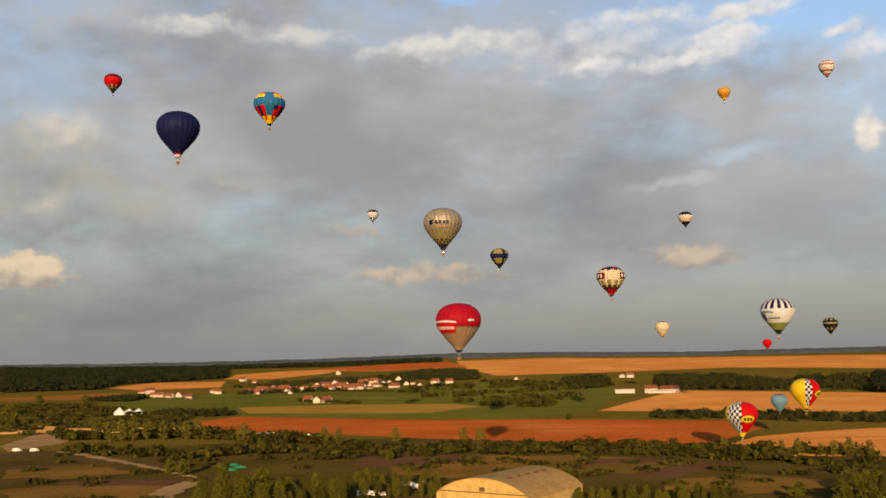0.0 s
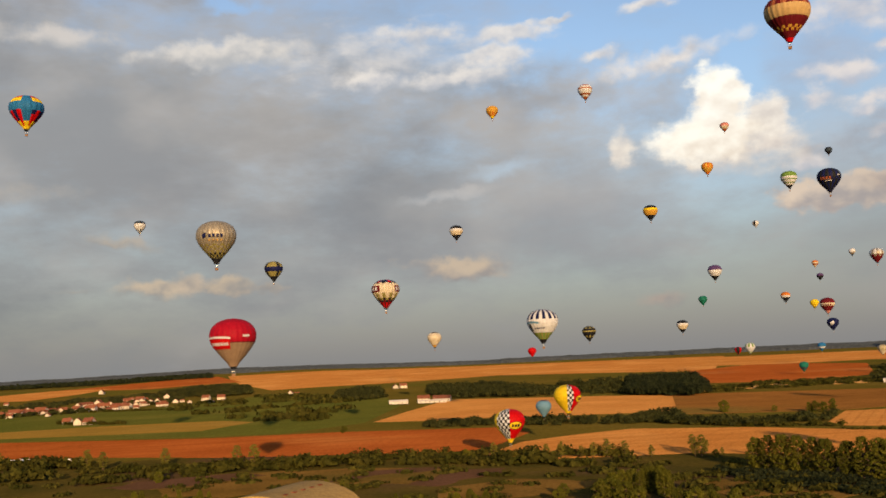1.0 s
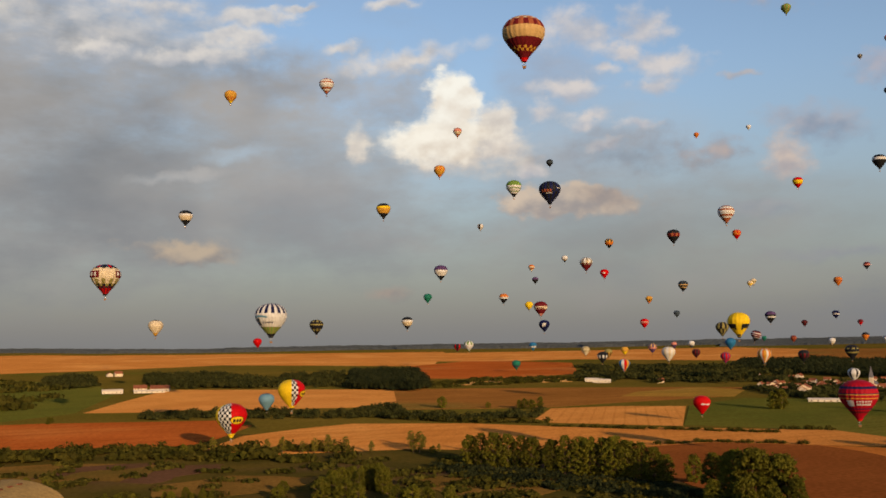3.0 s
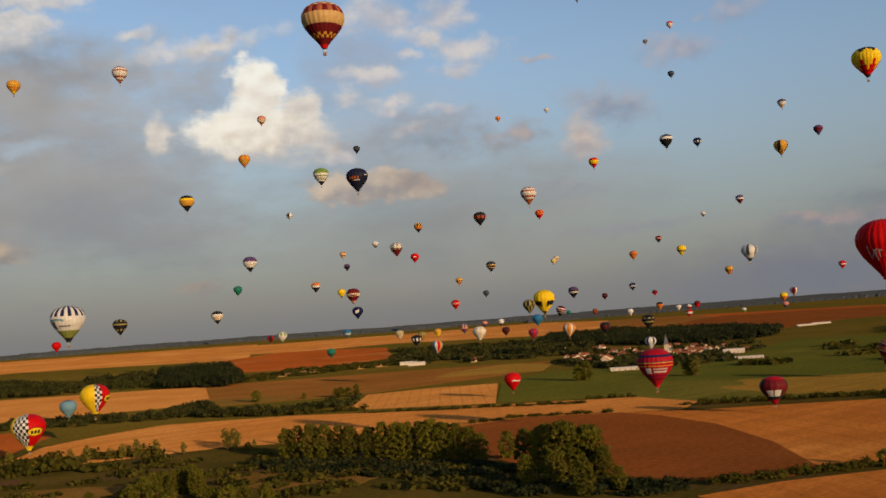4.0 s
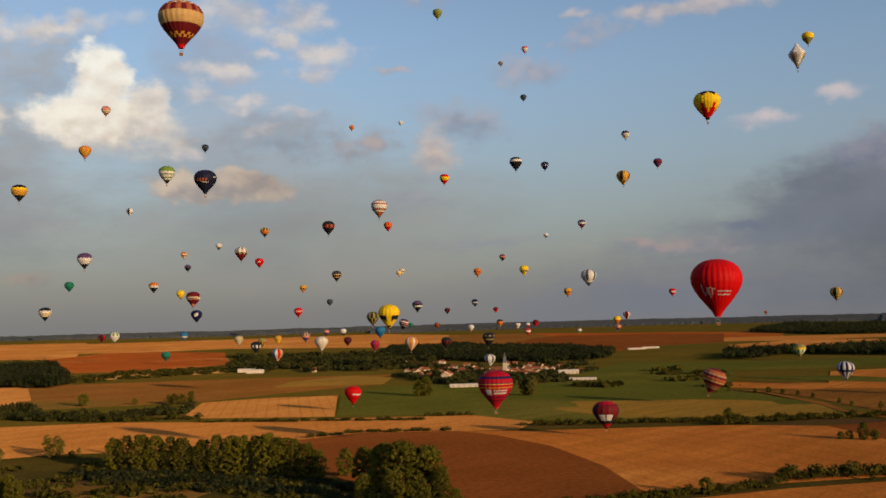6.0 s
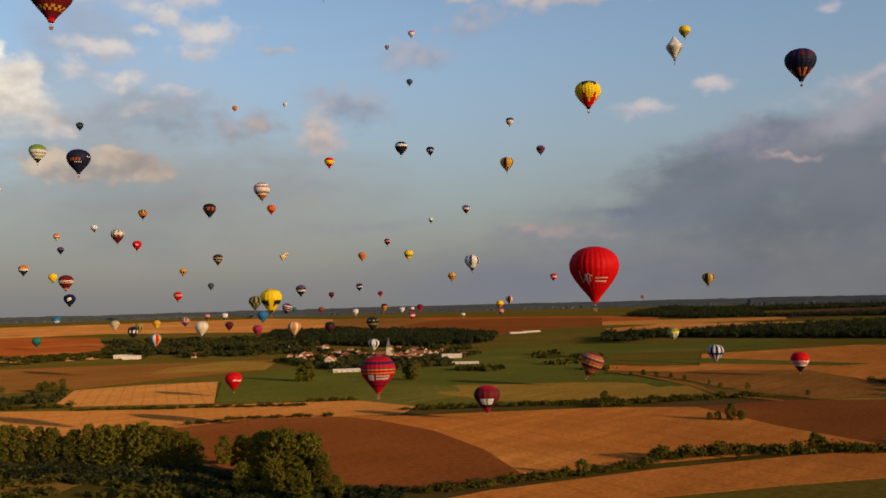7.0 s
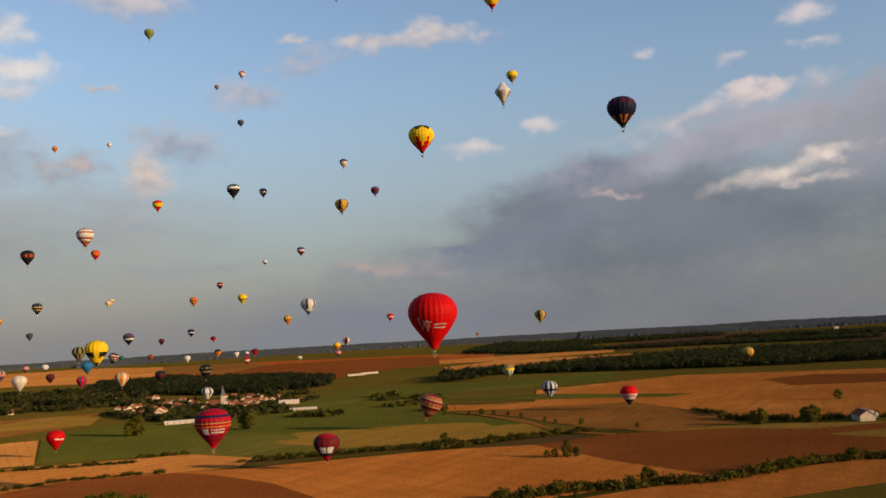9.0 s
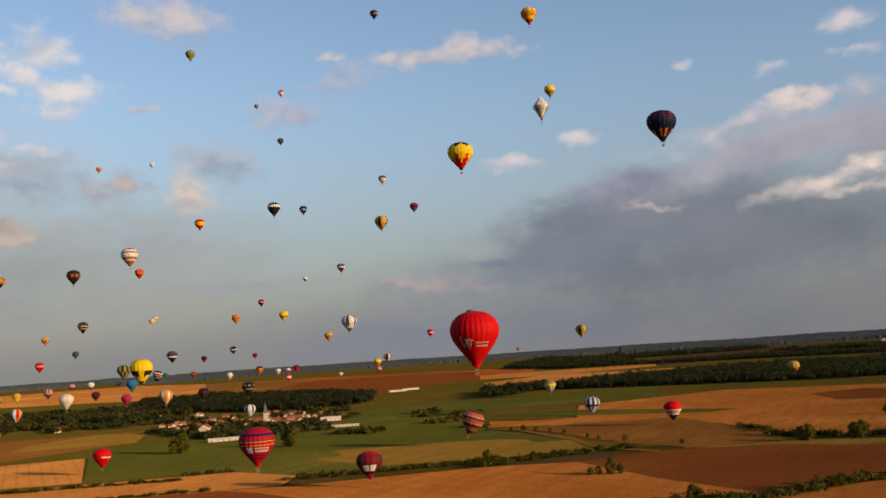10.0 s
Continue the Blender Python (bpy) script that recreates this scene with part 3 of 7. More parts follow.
# ---------------------------------------------------------------- fields, from far to near
field("meadow", meadow, [(-413, 613), (-347, 653), (-277, 686), (-203, 711), (-128, 728), (-51, 738), (25, 739), (102, 732), (179, 718), (253, 695), (324, 665), (392, 627), (455, 583), (514, 532), (566, 475), (613, 413), (653, 347), (686, 277), (711, 203), (728, 128), (738, 51), (739, -25), (732, -102), (4010, -563), (4047, -141), (4040, 282), (3988, 703), (3893, 1116), (3755, 1517), (3575, 1901), (3357, 2264), (3102, 2603), (2813, 2913), (2493, 3191), (2146, 3434), (1775, 3640), (1385, 3805), (979, 3929), (563, 4010), (141, 4047), (-282, 4040), (-703, 3988), (-1116, 3893), (-1517, 3755), (-1901, 3575), (-2264, 3357)], "rough olive meadow between the fields")
field("wheat_field", wheat, [(24, 3479), (437, 3635), (1034, 3562), (1385, 3229), (1665, 3054), (991, 1869), (866, 2100), (672, 2366), (252, 2102), (106, 2039), (59, 2493)], "golden harvested wheat field on the far slope")
field("ploughed_field", ploughed, [(-441, 2905), (-270, 3214), (4, 3497), (65, 2742), (-157, 2560)], "reddish ploughed field on the far slope")
field("wheat_field", wheat, [(-512, 2297), (-552, 2645), (-441, 2905), (-272, 2856), (-320, 2476), (-386, 2212)], "golden wheat field beside the forest")
field("wheat_field", wheat, [(-642, 1881), (-623, 2125), (-470, 2139), (-414, 1837), (-534, 1751)], "golden wheat field below the forest")
field("wheat_field", fallow, [(-682, 1530), (-625, 1581), (-533, 1687), (-526, 1456), (-636, 1426)], "pale stubble strip below the forest")
field("pasture", pasture, [(-466, 1353), (-362, 1568), (-79, 1569), (117, 1859), (261, 1583), (233, 1287), (145, 1007), (57, 920), (-16, 940), (-208, 1027), (-346, 1138)], "bright green pasture below the village")
field("stubble_strip", dry_meadow, [(-246, 1181), (-128, 1196), (7, 1166), (38, 1114), (-17, 1020), (-211, 1071)], "ochre strip across the green pasture")
field("ploughed_field", ploughed, [(-237, 956), (-213, 1020), (-10, 917), (106, 898), (241, 839), (244, 769), (192, 683), (163, 646), (80, 681), (4, 717), (-103, 794), (-209, 843)], "broad ploughed field of rusty red earth")
field("wheat_field", wheat_rows, [(153, 1004), (213, 1144), (319, 1376), (469, 1258), (566, 1181), (444, 915), (388, 915), (272, 966), (194, 983)], "golden wheat field beside the farm")
field("ploughed_field", ploughed, [(957, 1914), (1282, 2176), (1316, 1821), (1017, 1390), (852, 1307), (740, 1412)], "rusty red ploughed field above the sand pit")
field("wheat_field", wheat, [(1093, 2238), (1448, 2966), (1932, 2795), (2454, 2481), (2349, 2072), (1614, 1426), (1560, 1688), (1474, 2017), (1264, 2049)], "long tan field under the ridge")
field("wheat_field", fallow, [(2349, 2072), (2415, 1811), (2383, 1455), (1878, 1313), (1639, 1448)], "pinkish tan field under the ridge")
field("ploughed_field", ploughed, [(2413, 1789), (2515, 1056), (2213, 936), (2029, 1164), (2032, 1403)], "rusty ploughed strip under the ridge")
field("wheat_field", wheat, [(2000, 1381), (1999, 1147), (2213, 930), (2355, 678), (2225, 641), (1979, 808), (1847, 1144)], "narrow golden strip under the ridge")
field("ploughed_field", brown_soil, [(1592, 1406), (1850, 1293), (1827, 1103), (1549, 1008), (1431, 1251)], "dark red field behind the village")
field("ploughed_field", brown_soil, [(2037, 1512), (2241, 1578), (2352, 1359), (2370, 1156), (1894, 925), (1755, 977), (1651, 981), (1484, 940), (1522, 1112), (1682, 1344)], "dark reddish ploughed slope above the village")
field("fallow_field", fallow, [(566, 1181), (760, 1055), (914, 907), (789, 800), (624, 802), (537, 791), (416, 858)], "brownish fallow field below the sand pit")
field("wheat_field", dry_meadow, [(697, 877), (762, 928), (878, 943), (875, 868), (783, 793)], "pale dry field below the wood")
field("sand_pit", sand, [(639, 1248), (710, 1278), (762, 1310), (825, 1272), (792, 1222), (706, 1213), (629, 1201)], "bare yellow sand bank of a pit", 7.0)
field("sand_pit", sand, [(840, 1238), (900, 1305), (915, 1274), (853, 1182), (809, 1187)], "bare yellow sand bank of a pit", 7.0)
field("wheat_field", wheat_rows, [(438, 665), (537, 780), (601, 763), (651, 722), (507, 567)], "mown wheat field with pale rows")
field("pasture", pasture, [(514, 573), (657, 724), (774, 769), (855, 630), (1232, 756), (1316, 581), (1474, 428), (1289, 375), (1119, 538), (857, 416), (758, 292), (676, 246), (633, 287), (548, 393), (535, 416), (564, 480)], "green pasture around the village")
field("hay_meadow", dry_meadow, [(631, 453), (699, 481), (774, 405), (761, 298), (686, 254), (641, 295), (599, 371)], "olive tan hay meadow")
field("wheat_field", wheat, [(163, 614), (212, 689), (267, 721), (318, 739), (394, 682), (463, 565), (522, 492), (449, 424), (352, 481), (311, 506), (274, 543), (188, 566)], "long golden wheat field behind the tree row")
field("wheat_field", wheat, [(478, 576), (565, 479), (548, 412), (505, 392), (481, 421), (441, 470), (407, 485)], "golden wheat strip at the edge of the pasture")
field("wheat_field", ochre, [(1134, 428), (1333, 301), (1353, -34), (799, -14), (763, 73), (783, 143), (872, 201), (949, 272), (949, 362)], "wide golden wheat field")
field("tilled_field", brown_soil, [(1213, 176), (1274, 126), (1235, -30), (1134, -26), (1105, 133)], "brown tilled patch in the wheat")
field("pasture", pasture, [(1019, 487), (1072, 398), (1032, 219), (998, 240), (996, 377)], "dark green grass strip between wheat fields")
field("wheat_field", ochre, [(943, 467), (968, 367), (947, 266), (891, 367), (883, 429)], "narrow golden wheat strip")
field("fallow_field", fallow, [(854, 380), (909, 345), (938, 253), (788, 144), (739, 128), (696, 190), (729, 247), (811, 324)], "brown stubble field beside the lane")
field("pasture", dry_meadow, [(692, 189), (730, 119), (739, -12), (622, -8), (668, 69)], "olive green meadow")
field("wheat_field", ochre, [(479, 420), (502, 381), (538, 345), (589, 291), (614, 238), (540, 165), (489, 100), (465, 126), (400, 173), (362, 192), (340, 205), (360, 222), (399, 261), (447, 325), (473, 384)], "great golden wheat field with machine tracks")
field("tilled_field", brown_soil, [(614, 238), (673, 203), (704, 135), (696, 76), (789, -47), (637, -36), (539, 61), (514, 80), (489, 100), (540, 165)], "dark reddish tilled field")
field("tilled_field", brown_soil, [(384, 473), (441, 468), (479, 420), (473, 384), (447, 325), (399, 261), (360, 222), (340, 202), (322, 208), (301, 232), (297, 270), (303, 335), (336, 411)], "dark brown tilled field with a rounded edge")
field("wheat_field", ochre, [(277, 213), (313, 204), (350, 185), (386, 167), (452, 122), (479, 94), (526, 59), (646, -37), (539, -29), (444, 52), (369, 115), (321, 151), (268, 175)], "golden wheat strip along the hedge")
field("pasture", meadow, [(267, 174), (320, 150), (368, 115), (443, 51), (537, -29), (303, -12), (235, 120)], "dark olive pasture below the wheat strip")
field("wheat_field", wheat, [(1762, 853), (2002, 812), (2093, 514), (1927, 519), (1770, 662), (1575, 747)], "pale wheat strip above the tree belt")
field("moor", heath, [(2552, 790), (3262, 720), (3356, 378), (2831, -86), (2153, -62), (2527, 421), (2255, 632)], "dusky brown far fields")
field("wheat_field", fallow, [(3655, 1148), (3864, 1028), (3394, 787), (3279, 991)], "pale strip among the far woods")
field("sandy_yard", track, [(-322, 725), (-340, 827), (-323, 882), (-299, 830), (-285, 744), (-297, 686)], "pale sandy yard beside the scrub", 1.5)
field("sandy_yard", sand, [(-394, 885), (-381, 926), (-226, 872), (-209, 809), (-321, 863), (-377, 846)], "strip of bare sandy ground", 1.5)
field("dry_grass_patch", dry_grass, [(-50, 586), (3, 605), (100, 580), (125, 545), (98, 489), (48, 511), (2, 495), (-27, 518)], "ochre patch of dry grass", 5.0)
field("heath_patch", heath, [(-64, 568), (-37, 593), (10, 604), (29, 581), (-4, 563), (-34, 551)], "purple brown heath patch", 5.0)
field("heath_patch", heath, [(55, 520), (86, 570), (123, 563), (106, 543), (78, 537)], "purple brown heath patch", 5.0)
field("heath_patch", heath, [(93, 490), (124, 540), (154, 529), (122, 498), (102, 482)], "purple brown heath patch", 5.0)
field("dry_grass_patch", dry_grass, [(102, 471), (144, 486), (175, 455), (148, 422), (95, 420)], "ochre patch of dry grass", 5.0)
field("dry_grass_patch", dry_grass, [(-212, 477), (-178, 503), (-133, 481), (-128, 386), (-174, 392)], "ochre patch of dry grass", 5.0)
field("heath_patch", heath, [(-195, 503), (-175, 518), (-130, 502), (-133, 481), (-167, 487)], "purple brown heath patch", 5.0)
field("dry_grass_patch", dry_grass, [(-254, 572), (-214, 594), (-163, 546), (-198, 527), (-234, 528)], "ochre patch of dry grass", 5.0)
field("dry_grass_patch", dry_grass, [(212, 422), (247, 430), (276, 386), (243, 353), (201, 369)], "ochre patch of dry grass", 5.0)
field("track", track, [(-264, 680), (-243, 666), (-184, 594), (-125, 515), (-124, 507), (-182, 584), (-245, 659)], "pale gravel track through the scrub", 1.5)
field("track", track, [(-127, 516), (-121, 505), (-122, 443), (-119, 399), (-129, 400), (-135, 470)], "pale gravel track through the scrub", 1.5)
field("lane", fallow, [(858, 416), (857, 386), (768, 296), (708, 257), (684, 216), (676, 201), (665, 198), (692, 252), (752, 294), (840, 379)], "narrow farm lane lined with small trees")

# ---------------------------------------------------------------- woods, hedges and trees
RNG = np.random.default_rng(7)


def leaf_cloud(centres, radii, count, size, rng):
    """Leaf quads on the shells of many ellipsoid clumps. centres (n, 3), radii (n, 3), size in metres."""
    n = len(centres)
    d = rng.normal(size=(n, count, 3))
    d /= np.linalg.norm(d, axis=2, keepdims=True)
    d[:, :, 2] = np.abs(d[:, :, 2]) * 1.0 - 0.35 * (rng.random((n, count)) < 0.35)
    p = centres[:, None] + d * radii[:, None] * (0.65 + 0.6 * rng.random((n, count, 1)))
    nrm = d + rng.normal(size=d.shape) * 0.5
    nrm /= np.linalg.norm(nrm, axis=2, keepdims=True)
    ref = rng.normal(size=d.shape)
    u = np.cross(nrm, ref)
    u /= np.linalg.norm(u, axis=2, keepdims=True)
    v = np.cross(nrm, u)
    s = (np.asarray(size).reshape(-1, 1, 1) if np.ndim(size) else size) * (0.6 + 0.8 * rng.random((n, count, 1)))
    quad = np.stack([p - u * s, p - v * s * 0.7 + nrm * s * 0.15, p + u * s, p + v * s * 0.7 + nrm * s * 0.15], axis=2)
    cube = np.array([(-1, -1, -1), (1, -1, -1), (1, 1, -1), (-1, 1, -1), (-1, -1, 1), (1, -1, 1), (1, 1, 1), (-1, 1, 1)]) * 0.4
    core = centres[:, None] + cube[None] * radii[:, None] * (0.8 + 0.4 * rng.random((n, 8, 1)))
    core = core[:, np.array([(3, 2, 1, 0), (4, 5, 6, 7), (0, 1, 5, 4), (1, 2, 6, 5), (2, 3, 7, 6), (3, 0, 4, 7)]).ravel()]
    return np.concatenate([quad.reshape(-1, 3), core.reshape(-1, 3)])   # the leaves, and the dense heart of each clump


def quads_object(name, pts, mat, parent=None):
    n = len(pts) // 4
    me = bpy.data.meshes.new(name)
    me.vertices.add(len(pts))
    me.vertices.foreach_set("co", pts.astype(np.float32).ravel())
    me.loops.add(len(pts))
    me.loops.foreach_set("vertex_index", np.arange(len(pts), dtype=np.int32))
    me.polygons.add(n)
    me.polygons.foreach_set("loop_start", np.arange(0, len(pts), 4, dtype=np.int32))
    me.polygons.foreach_set("loop_total", np.full(n, 4, dtype=np.int32))
    me.update(calc_edges=True)
    me.validate()
    me.materials.append(mat)
    ob = new(name, me)
    if parent:
        ob.parent = parent
    return ob


def inside(px, py, poly):
    hit = np.zeros(len(px), bool)
    for (x0, y0), (x1, y1) in zip(poly, poly[1:] + poly[:1]):
        cond = (y0 > py) != (y1 > py)
        with np.errstate(divide="ignore", invalid="ignore"):
            cross = (x1 - x0) * (py - y0) / (y1 - y0) + x0
        hit ^= cond & (px < cross)
    return hit


def heights(x, y):
    return np.array([terrain(a, b) for a, b in zip(x, y)])


def wood(name, poly, spacing, tall, count, label, mat=None, seed=1, leafy=0.19, drop=0.06, vary=1.0):
    """A stand of trees over an outline in plan: one crown of leaf clumps for each tree."""
    rng = np.random.default_rng(seed)
    xs, ys = [p[0] for p in poly], [p[1] for p in poly]
    gx, gy = np.meshgrid(np.arange(min(xs), max(xs) + spacing, spacing), np.arange(min(ys), max(ys) + spacing, spacing))
    px = gx.ravel() + rng.uniform(-0.45, 0.45, gx.size) * spacing
    py = gy.ravel() + rng.uniform(-0.45, 0.45, gx.size) * spacing
    keep = inside(px, py, poly) & (rng.random(len(px)) > drop)
    px, py = px[keep], py[keep]
    swell = np.array([noise.noise(Vector((a, b, seed * 9.0)) / (spacing * 5)) for a, b in zip(px, py)])
    h = tall * (1 + vary * (rng.uniform(-0.38, 0.1, len(px)) + 0.35 * swell))
    z = heights(px, py)
    c = np.stack([px, py, z + h * 0.52], 1)
    r = np.stack([spacing * rng.uniform(0.5, 0.8, len(px)), spacing * rng.uniform(0.5, 0.8, len(px)), h * 0.5], 1)
    pts = leaf_cloud(c, r, int(count * 1.22), r[:, 0] * leafy * 1.3, rng)
    return tagged(quads_object(name, pts, mat or leaf_wood), label, "wood", kind="stuff")


def hedge(points, wide, tall, label, seed=1, spacing=None, gaps=0.12, count=90):
    """A hedgerow along a line in plan, uneven, with gaps."""
    rng = np.random.default_rng(seed)
    step = spacing or wide * 0.7
    cs, rs = [], []
    for (x0, y0), (x1, y1) in zip(points, points[1:]):
        n = max(2, int(math.hypot(x1 - x0, y1 - y0) / step))
        for k in range(n):
            if rng.random() < gaps:
                continue
            f = (k + rng.uniform(-0.3, 0.3)) / n
            x, y = x0 + (x1 - x0) * f + rng.normal() * wide * 0.2, y0 + (y1 - y0) * f + rng.normal() * wide * 0.2
            h = tall * rng.uniform(0.5, 1.25)
            cs.append((x, y, terrain(x, y) + h * 0.45))
            rs.append((wide * rng.uniform(0.45, 0.8), wide * rng.uniform(0.45, 0.8), h * 0.55))
    rs = np.array(rs)
    return tagged(quads_object("hedge", leaf_cloud(np.array(cs), rs, count, rs[:, 0] * 0.19, rng), leaf_hedge), label, "hedge", kind="stuff")


def make_tree(seed, tall, wide, leaves, low=0.25, slim=1.0, young=False):
    """A broadleaved tree: tapered trunk, limbs, and a crown of many leaf sprays. Stands at the origin."""
    rng = np.random.default_rng(seed)
    root = new("tree")
    bm = bmesh.new()
    bends = [Vector((rng.normal() * 0.02 * tall * k, rng.normal() * 0.02 * tall * k, tall * f)) for k, f in ((0, 0), (0.5, 0.25), (1, 0.5), (1.2, 0.8))]
    for k in range(3):
        tube(bm, bends[k], bends[k + 1], tall * 0.026 * (1 - 0.28 * k), tall * 0.026 * (0.72 - 0.28 * k), 7)
    part("trunk", bm, bark, root)
    cs, rs = [], []
    for k in range(9):
        a, f = k * 2.4 + rng.uniform(-0.4, 0.4), rng.uniform(low + 0.02, 0.75)
        start = Vector((0, 0, tall * f))
        reach = wide * 0.5 * rng.uniform(0.55, 0.95) * (1.0 - 0.5 * max(0, f - 0.4)) * slim
        tip = start + Vector((math.cos(a) * reach, math.sin(a) * reach, tall * rng.uniform(0.06, 0.2)))
        bm = bmesh.new()
        tube(bm, start, tip, tall * 0.011, tall * 0.004, 5)
        part("limb", bm, bark, root)
    lumps = 260 if leaves > 2000 else 60
    for k in range(lumps):
        f = rng.uniform(low, 0.97)
        prof = math.sin(math.pi * min(1, max(0.04, (f - low * 0.7) / (1.02 - low * 0.7)) ** 0.8)) ** 0.6
        a, q = rng.uniform(0, 6.283), (0.2 + 0.8 * math.sqrt(rng.random())) * 0.43
        cs.append((math.cos(a) * wide * q * prof, math.sin(a) * wide * q * prof, tall * f * 0.93))
        s = wide * (rng.uniform(0.045, 0.095) if leaves > 2000 else rng.uniform(0.09, 0.17))
        rs.append((s, s, s * 0.85))
    pts = leaf_cloud(np.array(cs), np.array(rs), leaves // lumps, wide * (0.026 if leaves > 2000 else 0.042), rng)
    quads_object("crown", pts, leaf_young if young else leaf, root)
    return root


TREES = []
for k, (th, tw, nl, lo) in enumerate(((18, 12, 3700, 0.05), (22, 11, 3700, 0.07), (14, 10, 3500, 0.04), (20, 17, 6000, 0.04), (18, 13, 1100, 0.06), (20, 11, 900, 0.14), (12, 11, 1100, 0.05))):
    TREES.append((make_tree(40 + k, th, tw, nl, lo, young=k == 5), th))
USED = [False] * 7


def tree(x, y, tall, kind, label, group="", wide=1.0):
    base, th = TREES[kind]
    s = tall / th
    m = pose(x, y, terrain(x, y) - 0.1, 0, 0, (x * 37 + y * 91) % 360)
    if USED[kind]:
        ob = copy_thing(base, m)
    else:
        ob, USED[kind] = base, True
        ob.matrix_basis = m
    ob.scale = (s * wide, s * wide, s)
    tagged(ob, label, "tree")
    if group:
        ob["group"] = group
    return ob



# woods and hedges
wood("wood", [(-765, 1716), (-620, 1802), (-674, 2024), (-514, 2336), (-723, 3288), (-424, 3282), (-15, 3346), (-16, 3702), (-783, 3562), (-1690, 3784)], 17, 12, 18, "dark forest on the slope", seed=3, mat=leaf_dark)
wood("wood", [(315, 1482), (371, 1767), (504, 1814), (495, 1470), (439, 1303), (323, 1391)], 9, 10, 36, "dark wood beside the farm", seed=4, mat=leaf_wood, drop=0.35)
wood("wood", [(171, 1546), (221, 1767), (291, 1830), (248, 1510), (206, 1450)], 9, 11, 40, "clump of dark trees in the pasture", seed=5, mat=leaf_wood, drop=0.4)
wood("wood", [(443, 1316), (570, 1649), (674, 1677), (730, 1743), (546, 1264)], 9, 9, 36, "dark wood beyond the wheat", seed=6, mat=leaf_wood, drop=0.82)
wood("wood", [(-119, 2137), (-38, 2346), (67, 2276), (66, 1889), (-9, 1825)], 9, 9, 36, "trees behind the village", seed=7, mat=leaf_wood)
wood("wood", [(-391, 1779), (-278, 2148), (-110, 2194), (-33, 2062), (-85, 1691), (-198, 1532), (-306, 1509)], 20, 4.5, 30, "garden trees among the village houses", seed=8, mat=leaf_wood, drop=0.75)
wood("wood", [(-502, 1390), (-464, 1470), (-442, 1478), (-433, 1358)], 8, 7, 36, "hedge of dark bushes", seed=9, mat=leaf_wood)
wood("wood", [(-311, 1082), (-239, 1089), (-214, 1029), (-285, 1031)], 7, 7, 40, "dark bushes along the field", seed=10, mat=leaf_wood)
wood("wood", [(518, 1218), (685, 1596), (791, 1556), (617, 1173), (564, 1104)], 7, 15, 44, "rounded dark wood", seed=11, mat=leaf_dark)
wood("wood", [(859, 1165), (1180, 1616), (1317, 1426), (1337, 1210), (1036, 923), (912, 1035)], 15, 8, 40, "wooded slope with scattered trees", seed=12, mat=leaf_wood, drop=0.72)
wood("wood", [(1587, 1570), (1665, 1437), (1557, 977), (1300, 827), (1161, 875), (1198, 1060), (1289, 1305)], 10, 11, 32, "dark wood behind the village", seed=13, mat=leaf_dark, drop=0.3)
wood("wood", [(879, 863), (984, 892), (972, 667), (883, 607), (807, 624), (801, 711)], 15, 5.5, 36, "garden trees among the village houses", seed=14, mat=leaf_wood, drop=0.62)
wood("wood", [(1305, 635), (1477, 602), (1482, 350), (1491, 175), (1533, 55), (1575, -42), (2205, -64), (2048, 68), (1976, 332), (1878, 473), (1677, 574), (1470, 714)], 12, 13, 28, "long dark belt of trees", seed=15, mat=leaf_dark)
wood("wood", [(2432, 1114), (3128, 1303), (2953, 966), (2423, 743), (2282, 850)], 13, 13, 18, "dark far wood", seed=16, mat=leaf_dark)
wood("wood", [(1541, 390), (1800, 304), (1929, 223), (2030, -58), (1802, -50), (1581, 169), (1492, 294)], 12, 12, 28, "dark wooded hollow", seed=17, mat=leaf_dark)
wood("wood", [(175, 886), (196, 940), (262, 928), (306, 899), (360, 837), (337, 782), (243, 845)], 6, 6, 40, "thicket between the fields", seed=18, mat=leaf_wood, drop=0.72)
wood("wood", [(340, 796), (394, 901), (432, 903), (390, 792), (420, 726), (479, 731), (554, 816), (463, 691), (390, 692)], 7, 6, 40, "thicket of dark bushes", seed=19, mat=leaf_wood, drop=0.6)
wood("wood", [(2786, 1240), (3172, 909), (3299, 581), (3102, 546), (2821, 862)], 14, 12, 16, "dark far wood", seed=31, mat=leaf_dark)
wood("wood", [(2806, 494), (2942, 205), (2896, -151), (2696, -141), (2693, 188)], 14, 12, 16, "dark far wood", seed=32, mat=leaf_dark)
wood("wood", [(2316, 797), (2552, 496), (2498, 87), (2378, 83), (2375, 461)], 12, 11, 18, "dark far wood", seed=33, mat=leaf_dark)
wood("wood", [(1055, 950), (1243, 838), (1048, 680), (903, 758)], 16, 5, 26, "scattered field bushes", seed=34, drop=0.8)
wood("scrub_bushes", [(-295, 663), (-144, 656), (38, 619), (232, 534), (163, 378), (-187, 422)], 9, 1.8, 26, "low scattered scrub bushes in dry grass", leaf_hedge, 90, drop=0.94)
wood("scrub_bushes", [(82, 601), (279, 485), (206, 333), (56, 414)], 9, 1.8, 26, "low scattered scrub bushes in dry grass", leaf_hedge, 91, drop=0.94)
wood("scrub_bushes", [(225, 462), (293, 329), (255, 281), (186, 383)], 8, 2.4, 26, "low scattered scrub bushes in dry grass", leaf_hedge, 92, drop=0.7)
wood("scrub_bushes", [(-582, 1306), (-472, 1329), (-261, 1008), (-202, 796), (-363, 816)], 13, 3.5, 26, "low scattered scrub bushes in dry grass", leaf_hedge, 93, drop=0.7)
